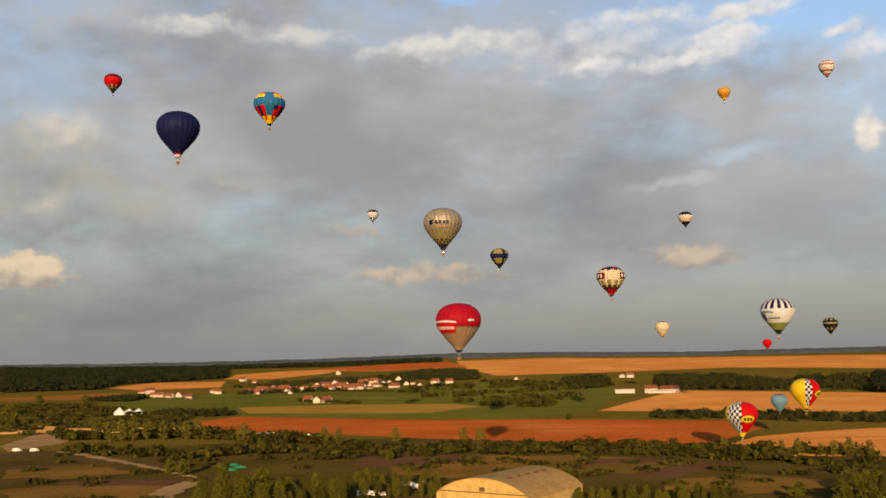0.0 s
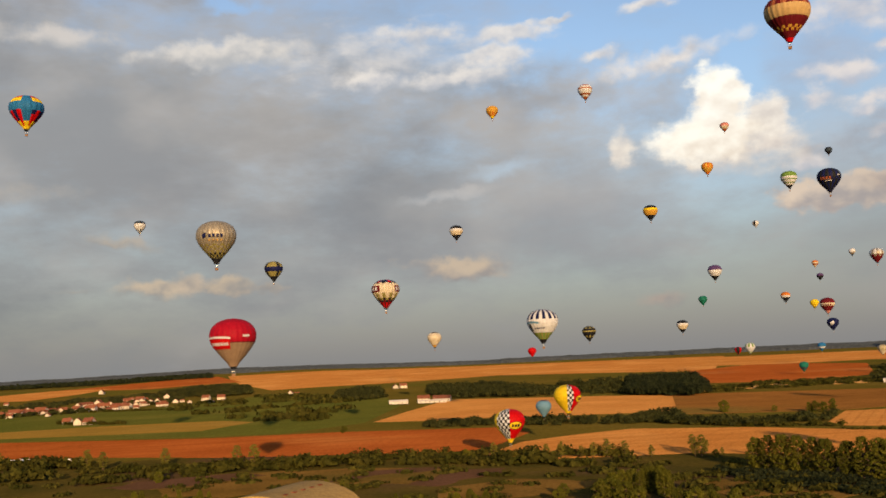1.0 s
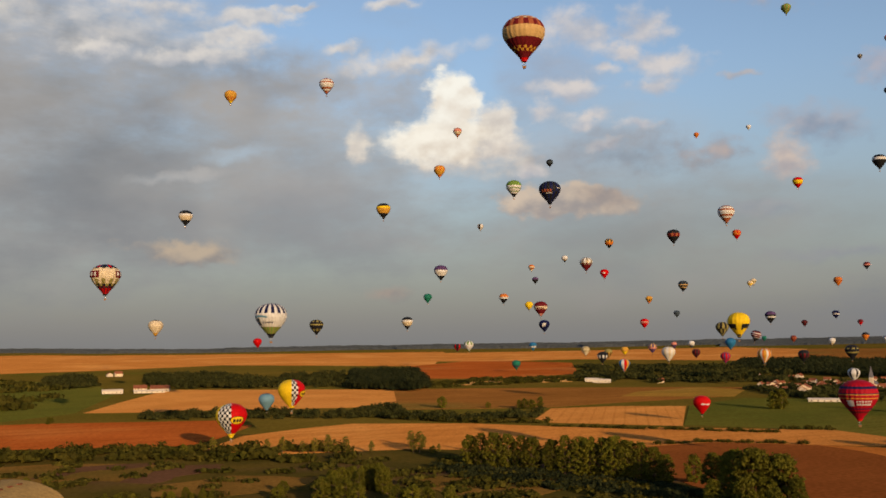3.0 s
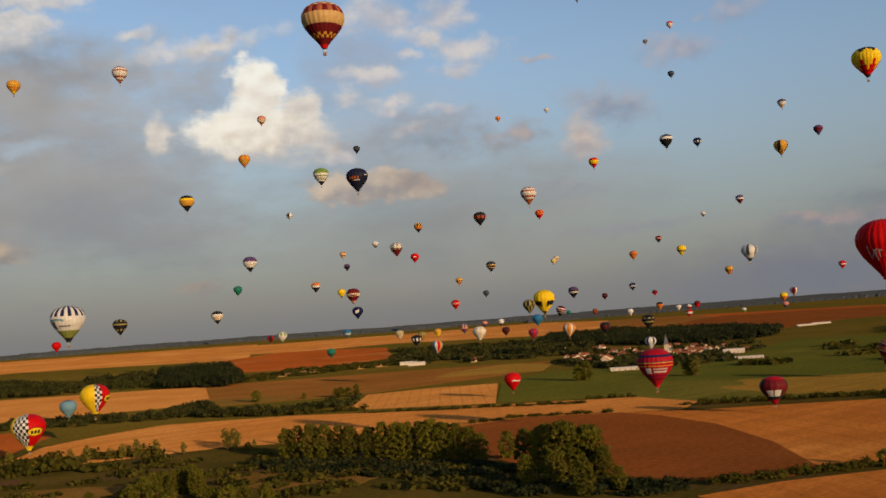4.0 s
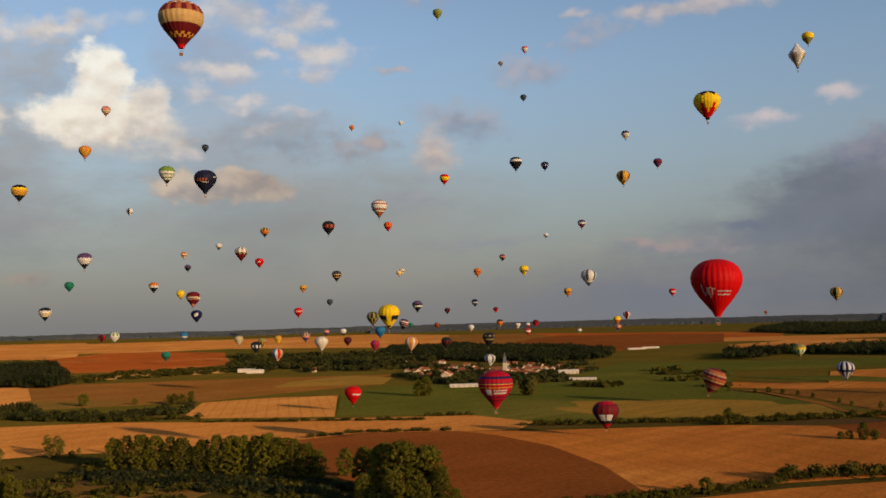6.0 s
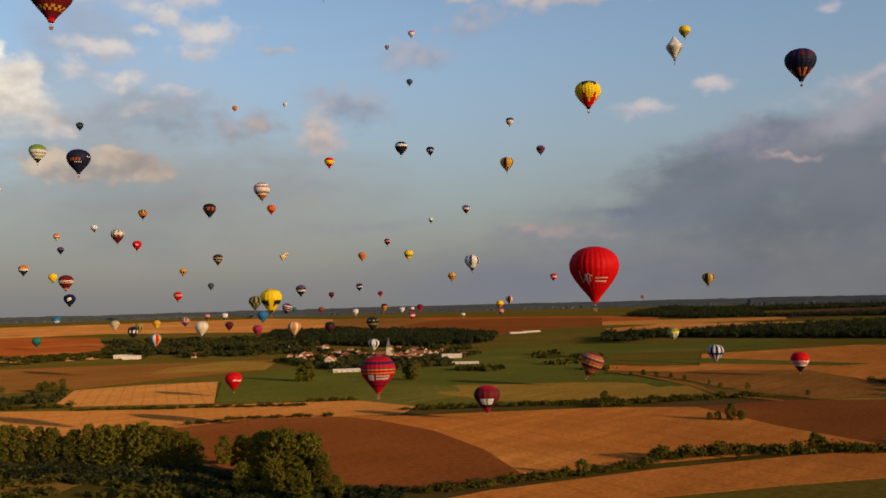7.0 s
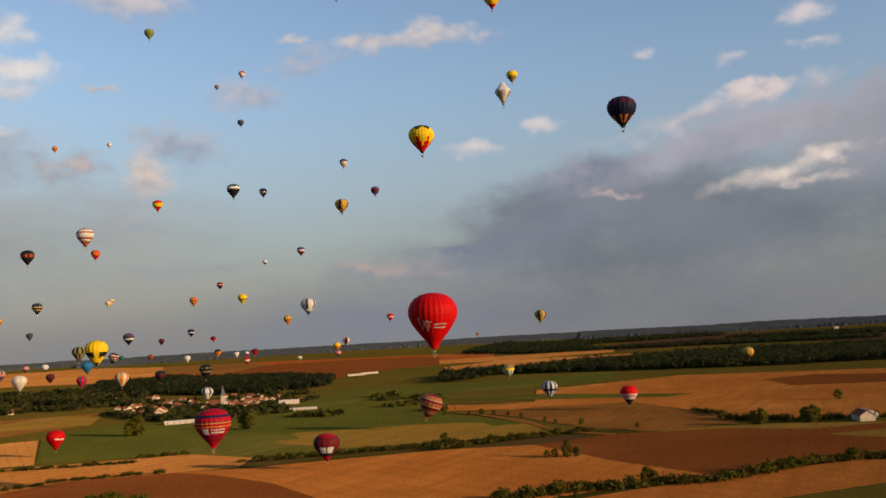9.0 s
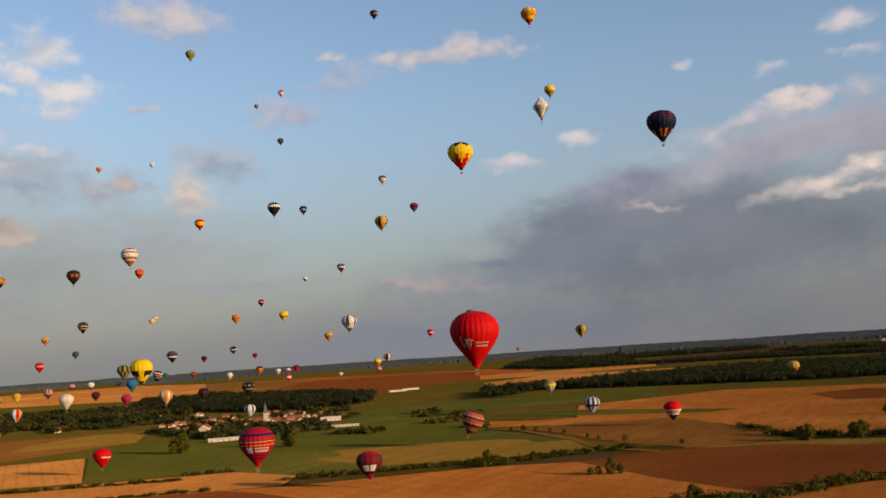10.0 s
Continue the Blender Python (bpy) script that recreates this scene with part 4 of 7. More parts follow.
wood("scrub_bushes", [(600, 1160), (640, 1270), (780, 1350), (930, 1340), (900, 1180), (780, 1180)], 11, 4, 30, "shrubs on the banks of the sand pit", leaf_hedge, 98, drop=0.66)
wood("scrub_bushes", [(772, 597), (1187, 684), (1074, 516), (856, 419)], 24, 4, 26, "low scattered scrub bushes in dry grass", leaf_hedge, 94, drop=0.8)
wood("scrub_bushes", [(-79, 1569), (112, 1784), (214, 1449), (118, 997), (7, 1211)], 26, 5, 26, "low scattered scrub bushes in dry grass", leaf_hedge, 95, drop=0.82)

# dark bushes, with the shade they stand in also put into the leaf colour
wood("thicket", [(238, 462), (262, 430), (284, 372), (294, 340), (294, 300), (286, 262), (296, 226), (270, 224), (246, 262), (256, 330), (232, 400)], 5, 2.8, 34, "dark bushy thicket under the row of trees, shade in its colour", leaf_dark, 97, drop=0.4)


def ridge_wood(az0, az1, r0, r1, tall, seed, label):
    """Far woods along the skyline, between two bearings and two distances: the closed canopy of their crowns."""
    n, m = int((az1 - az0) / 0.14), int((r1 - r0) / 22)
    verts, faces = [], []
    for a in range(n + 1):
        for b in range(m + 1):
            az = radians(az0 + (az1 - az0) * a / n)
            r = r0 + (r1 - r0) * b / m + 14 * noise.noise(Vector((az * 300, b, seed)))
            x, y = r * math.sin(az), r * math.cos(az)
            crown = tall * (0.82 + 0.3 * noise.noise(Vector((x, y, seed)) / 26) + 0.35 * noise.noise(Vector((x, y, seed)) / 190))
            edge = a in (0, n) or b in (0, m)
            verts.append((x, y, terrain(x, y) + (-0.5 if edge else crown)))
    for a in range(n):
        for b in range(m):
            k = a * (m + 1) + b
            faces.append((k, k + 1, k + m + 2, k + m + 1))
    ob = mesh_part("wood", verts, faces, leaf_hazed)
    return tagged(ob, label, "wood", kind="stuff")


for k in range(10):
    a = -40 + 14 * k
    ridge_wood(a, a + 14.5, (4020 if a < 36 else 3650) + 90 * math.sin(k * 2.1), 4790, 11 + 2 * math.sin(k * 1.7), 60 + k, "dark woods along the skyline with haze in their colour")

hedge([(-85, 659), (3, 633), (92, 630), (156, 606), (238, 547)], 9, 6, "uneven dark green hedgerow between fields", 20, gaps=0.08)
hedge([(-197, 795), (-131, 748), (-73, 681)], 9, 7, "uneven dark green hedgerow between fields", 21, gaps=0.1)
hedge([(-64, 598), (-11, 608), (54, 609), (133, 580), (182, 534), (221, 509)], 14, 6, "uneven dark green hedgerow between fields", 22, gaps=0.25)
hedge([(-287, 774), (-238, 783), (-166, 757), (-105, 688)], 14, 7, "uneven dark green hedgerow between fields", 23, gaps=0.2)
hedge([(-240, 667), (-170, 618), (-132, 631), (-83, 643)], 14, 6, "uneven dark green hedgerow between fields", 24, gaps=0.3)
hedge([(423, 631), (485, 541), (521, 488)], 4, 2.5, "uneven dark green hedgerow between fields", 25, gaps=0.35)
hedge([(318, 480), (384, 476), (441, 471), (479, 424)], 4, 2.6, "uneven dark green hedgerow between fields", 26, gaps=0.45)
hedge([(541, 504), (565, 479)], 4, 3, "uneven dark green hedgerow between fields", 27, gaps=0.2)
hedge([(524, 407), (555, 366), (634, 284), (669, 244)], 5, 3.5, "uneven dark green hedgerow between fields", 29, gaps=0.1)
hedge([(592, 293), (625, 277), (654, 255), (698, 220)], 6, 4, "uneven dark green hedgerow between fields", 30, gaps=0.1)
hedge([(403, 177), (432, 156), (446, 134), (466, 100), (484, 85), (534, 57), (571, -7)], 7, 5, "uneven dark green hedgerow between fields", 31, gaps=0.06)
hedge([(765, 140), (746, 94), (762, 65), (777, -14)], 7, 5, "uneven dark green hedgerow between fields", 32, gaps=0.12)
hedge([(847, 182), (793, 145)], 5, 4, "uneven dark green hedgerow between fields", 33, gaps=0.2)
hedge([(368, 755), (398, 686), (447, 650)], 6, 4, "uneven dark green hedgerow between fields", 34, gaps=0.15)
hedge([(-306, 1509), (-203, 1569), (-75, 1497), (10, 1525)], 6, 4, "uneven dark green hedgerow between fields", 35, gaps=0.4)
hedge([(-102, 1208), (-162, 1255), (-189, 1289)], 6, 5, "uneven dark green hedgerow between fields", 36, gaps=0.2)
hedge([(90, 1383), (151, 1497)], 6, 4, "uneven dark green hedgerow between fields", 37, gaps=0.1)

hedge([(403, 177), (386, 175), (358, 189), (332, 203), (310, 214), (296, 222)], 4.5, 3.2, "uneven dark green hedgerow between fields", 38, gaps=0.1)

# single trees
tree(260, 454, 17.3, 0, "full green roadside tree in a dense row", "row of trees by the tilled field")
tree(262, 446, 18.9, 1, "full green roadside tree in a dense row", "row of trees by the tilled field")
tree(265, 438, 19.3, 2, "full green roadside tree in a dense row", "row of trees by the tilled field")
tree(268, 430, 19.1, 0, "full green roadside tree in a dense row", "row of trees by the tilled field")
tree(271, 422, 18.9, 1, "full green roadside tree in a dense row", "row of trees by the tilled field")
tree(273, 415, 18.2, 2, "full green roadside tree in a dense row", "row of trees by the tilled field")
tree(277, 404, 17.9, 0, "full green roadside tree in a dense row", "row of trees by the tilled field")
tree(279, 396, 20.5, 1, "full green roadside tree in a dense row", "row of trees by the tilled field")
tree(282, 389, 19.8, 2, "full green roadside tree in a dense row", "row of trees by the tilled field")
tree(284, 383, 20.2, 0, "full green roadside tree in a dense row", "row of trees by the tilled field")
tree(286, 376, 20.6, 1, "full green roadside tree in a dense row", "row of trees by the tilled field")
tree(288, 370, 21.5, 2, "full green roadside tree in a dense row", "row of trees by the tilled field")
tree(290, 363, 20.2, 0, "full green roadside tree in a dense row", "row of trees by the tilled field")
tree(293, 357, 19.6, 1, "full green roadside tree in a dense row", "row of trees by the tilled field")
tree(295, 351, 17.3, 2, "full green roadside tree in a dense row", "row of trees by the tilled field")
tree(297, 345, 14.6, 0, "full green roadside tree in a dense row", "row of trees by the tilled field")
tree(293, 311, 18.4, 2, "great leafy tree in a dark clump")
tree(287, 294, 22.4, 0, "great leafy tree in a dark clump")
tree(284, 280, 24.0, 3, "great leafy tree in a dark clump")
tree(291, 274, 21.8, 3, "great leafy tree in a dark clump")
tree(265, 267, 15.1, 2, "great leafy tree in a dark clump")
tree(288, 264, 13.5, 2, "great leafy tree in a dark clump")
tree(259, 247, 14.4, 0, "great leafy tree in a dark clump")
tree(263, 280, 13.2, 2, "great leafy tree in a dark clump")
tree(311, 343, 13.0, 4, "great leafy tree in a dark clump")
tree(274, 244, 9.5, 2, "great leafy tree in a dark clump")
tree(686, 638, 19.2, 4, "rounded dark green field tree")
tree(684, 644, 16.1, 6, "rounded dark green field tree")
tree(731, 548, 19.8, 5, "slender young tree with thin leaves")
tree(733, 557, 15.8, 6, "rounded dark green field tree")
tree(459, 851, 12.1, 6, "rounded dark green field tree")
tree(494, 823, 6.6, 6, "rounded dark green field tree")
tree(513, 788, 10.7, 6, "rounded dark green field tree")
tree(510, 793, 9.7, 4, "rounded dark green field tree")
tree(532, 790, 11.9, 4, "rounded dark green field tree")
tree(520, 786, 9.7, 6, "rounded dark green field tree")
tree(845, 412, 5.4, 6, "rounded dark green field tree")
tree(843, 387, 4.2, 6, "rounded dark green field tree")
tree(842, 374, 6.3, 6, "rounded dark green field tree")
tree(841, 361, 5.2, 6, "rounded dark green field tree")
tree(830, 343, 4.6, 6, "rounded dark green field tree")
tree(814, 324, 4.5, 6, "rounded dark green field tree")
tree(777, 289, 4.7, 6, "rounded dark green field tree")
tree(757, 273, 4.1, 6, "rounded dark green field tree")
tree(743, 247, 5.8, 6, "rounded dark green field tree")
tree(682, 236, 3.7, 6, "rounded dark green field tree")
tree(690, 221, 3.7, 6, "rounded dark green field tree")
tree(618, 304, 8.7, 6, "rounded dark green field tree")
tree(634, 277, 5.5, 6, "rounded dark green field tree")
tree(546, 389, 4.6, 6, "rounded dark green field tree")
tree(829, 417, 7.4, 6, "rounded dark green field tree")
tree(554, 203, 5.4, 6, "rounded dark green field tree")
tree(555, 196, 10.1, 4, "rounded dark green field tree")
tree(552, 207, 4.7, 6, "rounded dark green field tree")
tree(558, 191, 6.1, 6, "rounded dark green field tree")
tree(930, 75, 9.6, 6, "rounded dark green field tree")
tree(728, 111, 11.8, 6, "rounded dark green field tree")
tree(729, 117, 10.1, 6, "rounded dark green field tree")
tree(740, 78, 12.7, 6, "rounded dark green field tree")
tree(741, 84, 11.1, 6, "rounded dark green field tree")
tree(775, 148, 7.2, 6, "rounded dark green field tree")
tree(484, 85, 3.4, 6, "rounded dark green field tree")
tree(715, 196, 4.2, 6, "rounded dark green field tree")
tree(357, 188, 6.9, 6, "rounded dark green field tree")
tree(459, 125, 8.7, 6, "rounded dark green field tree")
tree(459, 122, 7.1, 6, "rounded dark green field tree")
tree(342, 195, 3.6, 6, "rounded dark green field tree")
tree(319, 207, 3.9, 6, "rounded dark green field tree")
tree(330, 204, 4.4, 6, "rounded dark green field tree")
tree(471, 110, 3.9, 6, "rounded dark green field tree")
tree(424, 148, 3.1, 6, "rounded dark green field tree")
tree(274, 550, 11.2, 5, "slender young tree with thin leaves")
tree(276, 538, 9.7, 5, "slender young tree with thin leaves")
tree(294, 519, 6.8, 5, "slender young tree with thin leaves")
tree(267, 525, 12.9, 5, "slender young tree with thin leaves")
tree(271, 516, 4.7, 6, "rounded dark green field tree")
tree(277, 520, 5.4, 5, "slender young tree with thin leaves")
tree(264, 527, 10.2, 5, "slender young tree with thin leaves")
tree(184, 575, 6.9, 5, "slender young tree with thin leaves")
tree(190, 572, 9.0, 5, "slender young tree with thin leaves")
tree(198, 568, 10.4, 5, "slender young tree with thin leaves")
tree(208, 561, 7.6, 5, "slender young tree with thin leaves")
tree(214, 557, 9.6, 5, "slender young tree with thin leaves")
tree(221, 553, 11.6, 5, "slender young tree with thin leaves")
tree(230, 548, 10.2, 5, "slender young tree with thin leaves")
tree(164, 595, 9.9, 5, "slender young tree with thin leaves")
tree(243, 540, 7.5, 5, "slender young tree with thin leaves")
tree(108, 890, 6.2, 6, "rounded dark green field tree")
tree(162, 489, 1.8, 6, "rounded dark green field tree")
tree(51, 501, 4.6, 6, "rounded dark green field tree")
tree(136, 397, 6.3, 6, "rounded dark green field tree")
tree(153, 378, 10.9, 6, "rounded dark green field tree")
tree(147, 377, 11.7, 4, "rounded dark green field tree")
tree(156, 373, 10.3, 6, "rounded dark green field tree")
tree(159, 368, 8.4, 6, "rounded dark green field tree")
tree(171, 357, 8.7, 6, "rounded dark green field tree")
tree(174, 350, 9.5, 6, "rounded dark green field tree")
tree(181, 350, 7.8, 6, "rounded dark green field tree")
tree(186, 342, 9.0, 6, "rounded dark green field tree")
tree(-143, 713, 15.8, 5, "slender young tree with thin leaves")
tree(-149, 724, 12.7, 5, "slender young tree with thin leaves")
tree(-83, 683, 14.2, 5, "slender young tree with thin leaves")
tree(-73, 681, 12.5, 5, "slender young tree with thin leaves")
tree(-34, 673, 13.1, 5, "slender young tree with thin leaves")
tree(11, 655, 13.5, 5, "slender young tree with thin leaves")
tree(21, 637, 14.6, 5, "slender young tree with thin leaves")
tree(-265, 759, 16.6, 5, "slender young tree with thin leaves")
tree(-250, 746, 19.8, 5, "slender young tree with thin leaves")
tree(-241, 744, 17.9, 5, "slender young tree with thin leaves")
tree(-235, 752, 19.8, 5, "slender young tree with thin leaves")
tree(-227, 760, 17.3, 5, "slender young tree with thin leaves")
tree(-213, 757, 16.2, 5, "slender young tree with thin leaves")
tree(-195, 753, 15.1, 5, "slender young tree with thin leaves")
tree(-189, 762, 16.2, 5, "slender young tree with thin leaves")
tree(-428, 986, 20.9, 4, "rounded dark green field tree")
tree(-525, 1292, 15.9, 6, "rounded dark green field tree")
tree(-438, 1213, 17.7, 4, "rounded dark green field tree")
tree(-148, 539, 7.7, 6, "rounded dark green field tree")
tree(-138, 527, 8.8, 6, "rounded dark green field tree")
tree(147, 597, 6.3, 6, "rounded dark green field tree")
tree(112, 904, 5.2, 6, "rounded dark green field tree")
tree(144, 413, 6.0, 6, "rounded dark green field tree")
tree(59, 500, 3.5, 6, "rounded dark green field tree")
tree(-33, 580, 6.7, 6, "rounded dark green field tree")
tree(-103, 423, 12.6, 0, "dark green tree in the stand beside the hangar", "stand of trees by the hangar", 0.76)
tree(-99, 432, 10.8, 1, "dark green tree in the stand beside the hangar", "stand of trees by the hangar", 0.81)
tree(-95, 428, 16.1, 2, "dark green tree in the stand beside the hangar", "stand of trees by the hangar", 0.73)
tree(-87, 422, 13.9, 0, "dark green tree in the stand beside the hangar", "stand of trees by the hangar", 0.65)
tree(-82, 414, 13.0, 1, "dark green tree in the stand beside the hangar", "stand of trees by the hangar", 0.79)
tree(-80, 429, 14.7, 2, "dark green tree in the stand beside the hangar", "stand of trees by the hangar", 0.76)
tree(-77, 429, 15.3, 0, "dark green tree in the stand beside the hangar", "stand of trees by the hangar", 0.73)
tree(-68, 412, 13.9, 1, "dark green tree in the stand beside the hangar", "stand of trees by the hangar", 0.83)
tree(-65, 413, 12.5, 2, "dark green tree in the stand beside the hangar", "stand of trees by the hangar", 0.84)
tree(-61, 426, 11.2, 0, "dark green tree in the stand beside the hangar", "stand of trees by the hangar", 0.67)
tree(-55, 419, 13.6, 1, "dark green tree in the stand beside the hangar", "stand of trees by the hangar", 0.69)
tree(-52, 419, 12.1, 2, "dark green tree in the stand beside the hangar", "stand of trees by the hangar", 0.75)
tree(-46, 409, 13.5, 0, "dark green tree in the stand beside the hangar", "stand of trees by the hangar", 0.83)
tree(-45, 446, 9.1, 1, "dark green tree in the stand beside the hangar", "stand of trees by the hangar", 0.66)
tree(-40, 446, 9.9, 2, "dark green tree in the stand beside the hangar", "stand of trees by the hangar", 0.75)
tree(-37, 463, 10.0, 0, "dark green tree in the stand beside the hangar", "stand of trees by the hangar", 0.75)
tree(-34, 465, 10.1, 1, "dark green tree in the stand beside the hangar", "stand of trees by the hangar", 0.85)
tree(-29, 448, 8.2, 2, "dark green tree in the stand beside the hangar", "stand of trees by the hangar", 0.65)
tree(-23, 448, 9.8, 0, "dark green tree in the stand beside the hangar", "stand of trees by the hangar", 0.63)
tree(-18, 464, 9.6, 1, "dark green tree in the stand beside the hangar", "stand of trees by the hangar", 0.70)
tree(-11, 442, 8.4, 2, "dark green tree in the stand beside the hangar", "stand of trees by the hangar", 0.85)
tree(-9, 462, 9.1, 0, "dark green tree in the stand beside the hangar", "stand of trees by the hangar", 0.63)
tree(-5, 454, 9.0, 1, "dark green tree in the stand beside the hangar", "stand of trees by the hangar", 0.66)
tree(-97, 393, 11.4, 2, "dark green tree in the stand beside the hangar", "stand of trees by the hangar", 0.84)
tree(-91, 400, 12.3, 0, "dark green tree in the stand beside the hangar", "stand of trees by the hangar", 0.74)
tree(-87, 396, 12.7, 1, "dark green tree in the stand beside the hangar", "stand of trees by the hangar", 0.76)
tree(-82, 397, 12.0, 2, "dark green tree in the stand beside the hangar", "stand of trees by the hangar", 0.79)
tree(-81, 401, 15.0, 0, "dark green tree in the stand beside the hangar", "stand of trees by the hangar", 0.74)
tree(-76, 405, 12.1, 1, "dark green tree in the stand beside the hangar", "stand of trees by the hangar", 0.75)
tree(-72, 394, 12.9, 2, "dark green tree in the stand beside the hangar", "stand of trees by the hangar", 0.63)
tree(-66, 396, 13.2, 0, "dark green tree in the stand beside the hangar", "stand of trees by the hangar", 0.70)
tree(-61, 391, 9.7, 1, "dark green tree in the stand beside the hangar", "stand of trees by the hangar", 0.63)
tree(-56, 386, 10.7, 2, "dark green tree in the stand beside the hangar", "stand of trees by the hangar", 0.72)
tree(-54, 397, 11.6, 0, "dark green tree in the stand beside the hangar", "stand of trees by the hangar", 0.69)
tree(-49, 392, 11.1, 1, "dark green tree in the stand beside the hangar", "stand of trees by the hangar", 0.71)
tree(-45, 401, 12.7, 2, "dark green tree in the stand beside the hangar", "stand of trees by the hangar", 0.79)
tree(-42, 397, 13.7, 0, "dark green tree in the stand beside the hangar", "stand of trees by the hangar", 0.67)
tree(-41, 430, 8.8, 1, "dark green tree in the stand beside the hangar", "stand of trees by the hangar", 0.64)
tree(-36, 431, 9.3, 2, "dark green tree in the stand beside the hangar", "stand of trees by the hangar", 0.72)
tree(-30, 433, 7.7, 0, "dark green tree in the stand beside the hangar", "stand of trees by the hangar", 0.77)
tree(-25, 427, 7.2, 1, "dark green tree in the stand beside the hangar", "stand of trees by the hangar", 0.65)
tree(-22, 432, 9.2, 2, "dark green tree in the stand beside the hangar", "stand of trees by the hangar", 0.81)
tree(-18, 430, 9.2, 0, "dark green tree in the stand beside the hangar", "stand of trees by the hangar", 0.77)
tree(-11, 428, 6.9, 1, "dark green tree in the stand beside the hangar", "stand of trees by the hangar", 0.69)
tree(-7, 428, 7.6, 2, "dark green tree in the stand beside the hangar", "stand of trees by the hangar", 0.72)
tree(-4, 425, 9.5, 0, "dark green tree in the stand beside the hangar", "stand of trees by the hangar", 0.66)
tree(50, 387, 9.4, 0, "dark green tree in the stand beside the hangar", "stand of trees by the hangar", 0.85)
tree(55, 387, 9.6, 1, "dark green tree in the stand beside the hangar", "stand of trees by the hangar", 0.67)
tree(59, 388, 8.6, 2, "dark green tree in the stand beside the hangar", "stand of trees by the hangar", 0.74)
tree(63, 398, 7.0, 0, "dark green tree in the stand beside the hangar", "stand of trees by the hangar", 0.64)
tree(68, 398, 9.5, 1, "dark green tree in the stand beside the hangar", "stand of trees by the hangar", 0.63)
tree(71, 390, 9.7, 2, "dark green tree in the stand beside the hangar", "stand of trees by the hangar", 0.83)
tree(75, 391, 6.0, 0, "dark green tree in the stand beside the hangar", "stand of trees by the hangar", 0.79)
tree(78, 396, 8.8, 1, "dark green tree in the stand beside the hangar", "stand of trees by the hangar", 0.74)
tree(80, 384, 8.4, 2, "dark green tree in the stand beside the hangar", "stand of trees by the hangar", 0.70)
tree(83, 385, 7.9, 0, "dark green tree in the stand beside the hangar", "stand of trees by the hangar", 0.80)
tree(90, 397, 8.4, 1, "dark green tree in the stand beside the hangar", "stand of trees by the hangar", 0.81)
tree(90, 386, 9.7, 2, "dark green tree in the stand beside the hangar", "stand of trees by the hangar", 0.81)
tree(99, 400, 8.9, 0, "dark green tree in the stand beside the hangar", "stand of trees by the hangar", 0.82)
tree(100, 395, 7.2, 1, "dark green tree in the stand beside the hangar", "stand of trees by the hangar", 0.74)
tree(103, 390, 9.3, 2, "dark green tree in the stand beside the hangar", "stand of trees by the hangar", 0.62)
tree(108, 396, 6.7, 0, "dark green tree in the stand beside the hangar", "stand of trees by the hangar", 0.64)
tree(156, 394, 8.3, 0, "dark green tree in a scrubby thicket")
tree(165, 412, 9.9, 1, "dark green tree in a scrubby thicket")
tree(162, 401, 11.2, 2, "dark green tree in a scrubby thicket")
tree(171, 415, 10.1, 0, "dark green tree in a scrubby thicket")
tree(167, 403, 12.0, 1, "dark green tree in a scrubby thicket")
tree(177, 419, 9.4, 2, "dark green tree in a scrubby thicket")
tree(171, 401, 12.4, 0, "dark green tree in a scrubby thicket")
tree(171, 394, 11.3, 1, "dark green tree in a scrubby thicket")
tree(179, 408, 11.0, 2, "dark green tree in a scrubby thicket")
tree(181, 406, 12.1, 0, "dark green tree in a scrubby thicket")
tree(185, 411, 11.4, 1, "dark green tree in a scrubby thicket")
tree(191, 417, 10.9, 2, "dark green tree in a scrubby thicket")
tree(180, 390, 13.0, 0, "dark green tree in a scrubby thicket")
tree(182, 390, 12.2, 1, "dark green tree in a scrubby thicket")

# ---------------------------------------------------------------- hot-air balloons
PROFILE_H = (0, 0.012, 0.04, 0.09, 0.16, 0.25, 0.34, 0.43, 0.52, 0.61, 0.70, 0.79, 0.88, 0.95, 1.0)
PROFILE_R = (0.0, 0.13, 0.245, 0.345, 0.425, 0.479, 0.5, 0.492, 0.458, 0.404, 0.335, 0.258, 0.176, 0.115, 0.085)
SPIKE_R = (0.03, 0.07, 0.10, 0.125, 0.19, 0.30, 0.41, 0.49, 0.46, 0.385, 0.30, 0.22, 0.145, 0.09, 0.06)
TALL = 1.06


def radius_at(h, spike=False):
    return float(np.interp(h, PROFILE_H, SPIKE_R if spike else PROFILE_R))


def cloth_key(spec, gore, gores, h, row):
    """Which cloth a panel has. spec: bands from crown to mouth, each colours:end, joined by / (gores in turn), # (chequered) or ~ (winding)."""
    for cols, sep, end, tooth in spec:
        if h <= end + (tooth * abs((gore % 4) - 2) * 0.5 if tooth else 0):
            if sep == "#":
                return cols[(gore + row) % len(cols)]
            if sep == "~":
                return cols[((gore + row * 2) // 2) % len(cols)]
            if sep == "|":
                key = cols[min(len(cols) - 1, gore * len(cols) // gores)]
                return "KW"[(gore + row // 2) % 2] if key == "X" else key
            return cols[gore % len(cols)]
    return spec[-1][0][0]


def read_spec(text):
    out = []
    for word in text.split():
        cols, end = word.split(":")
        tooth = 0.0
        if "^" in end:
            end, tooth = end.split("^")
        sep = next((s for s in "/#~|" if s in cols), "/")
        out.append((cols.split(sep), sep, float(end), float(tooth)))
    return out


SHARED = {}


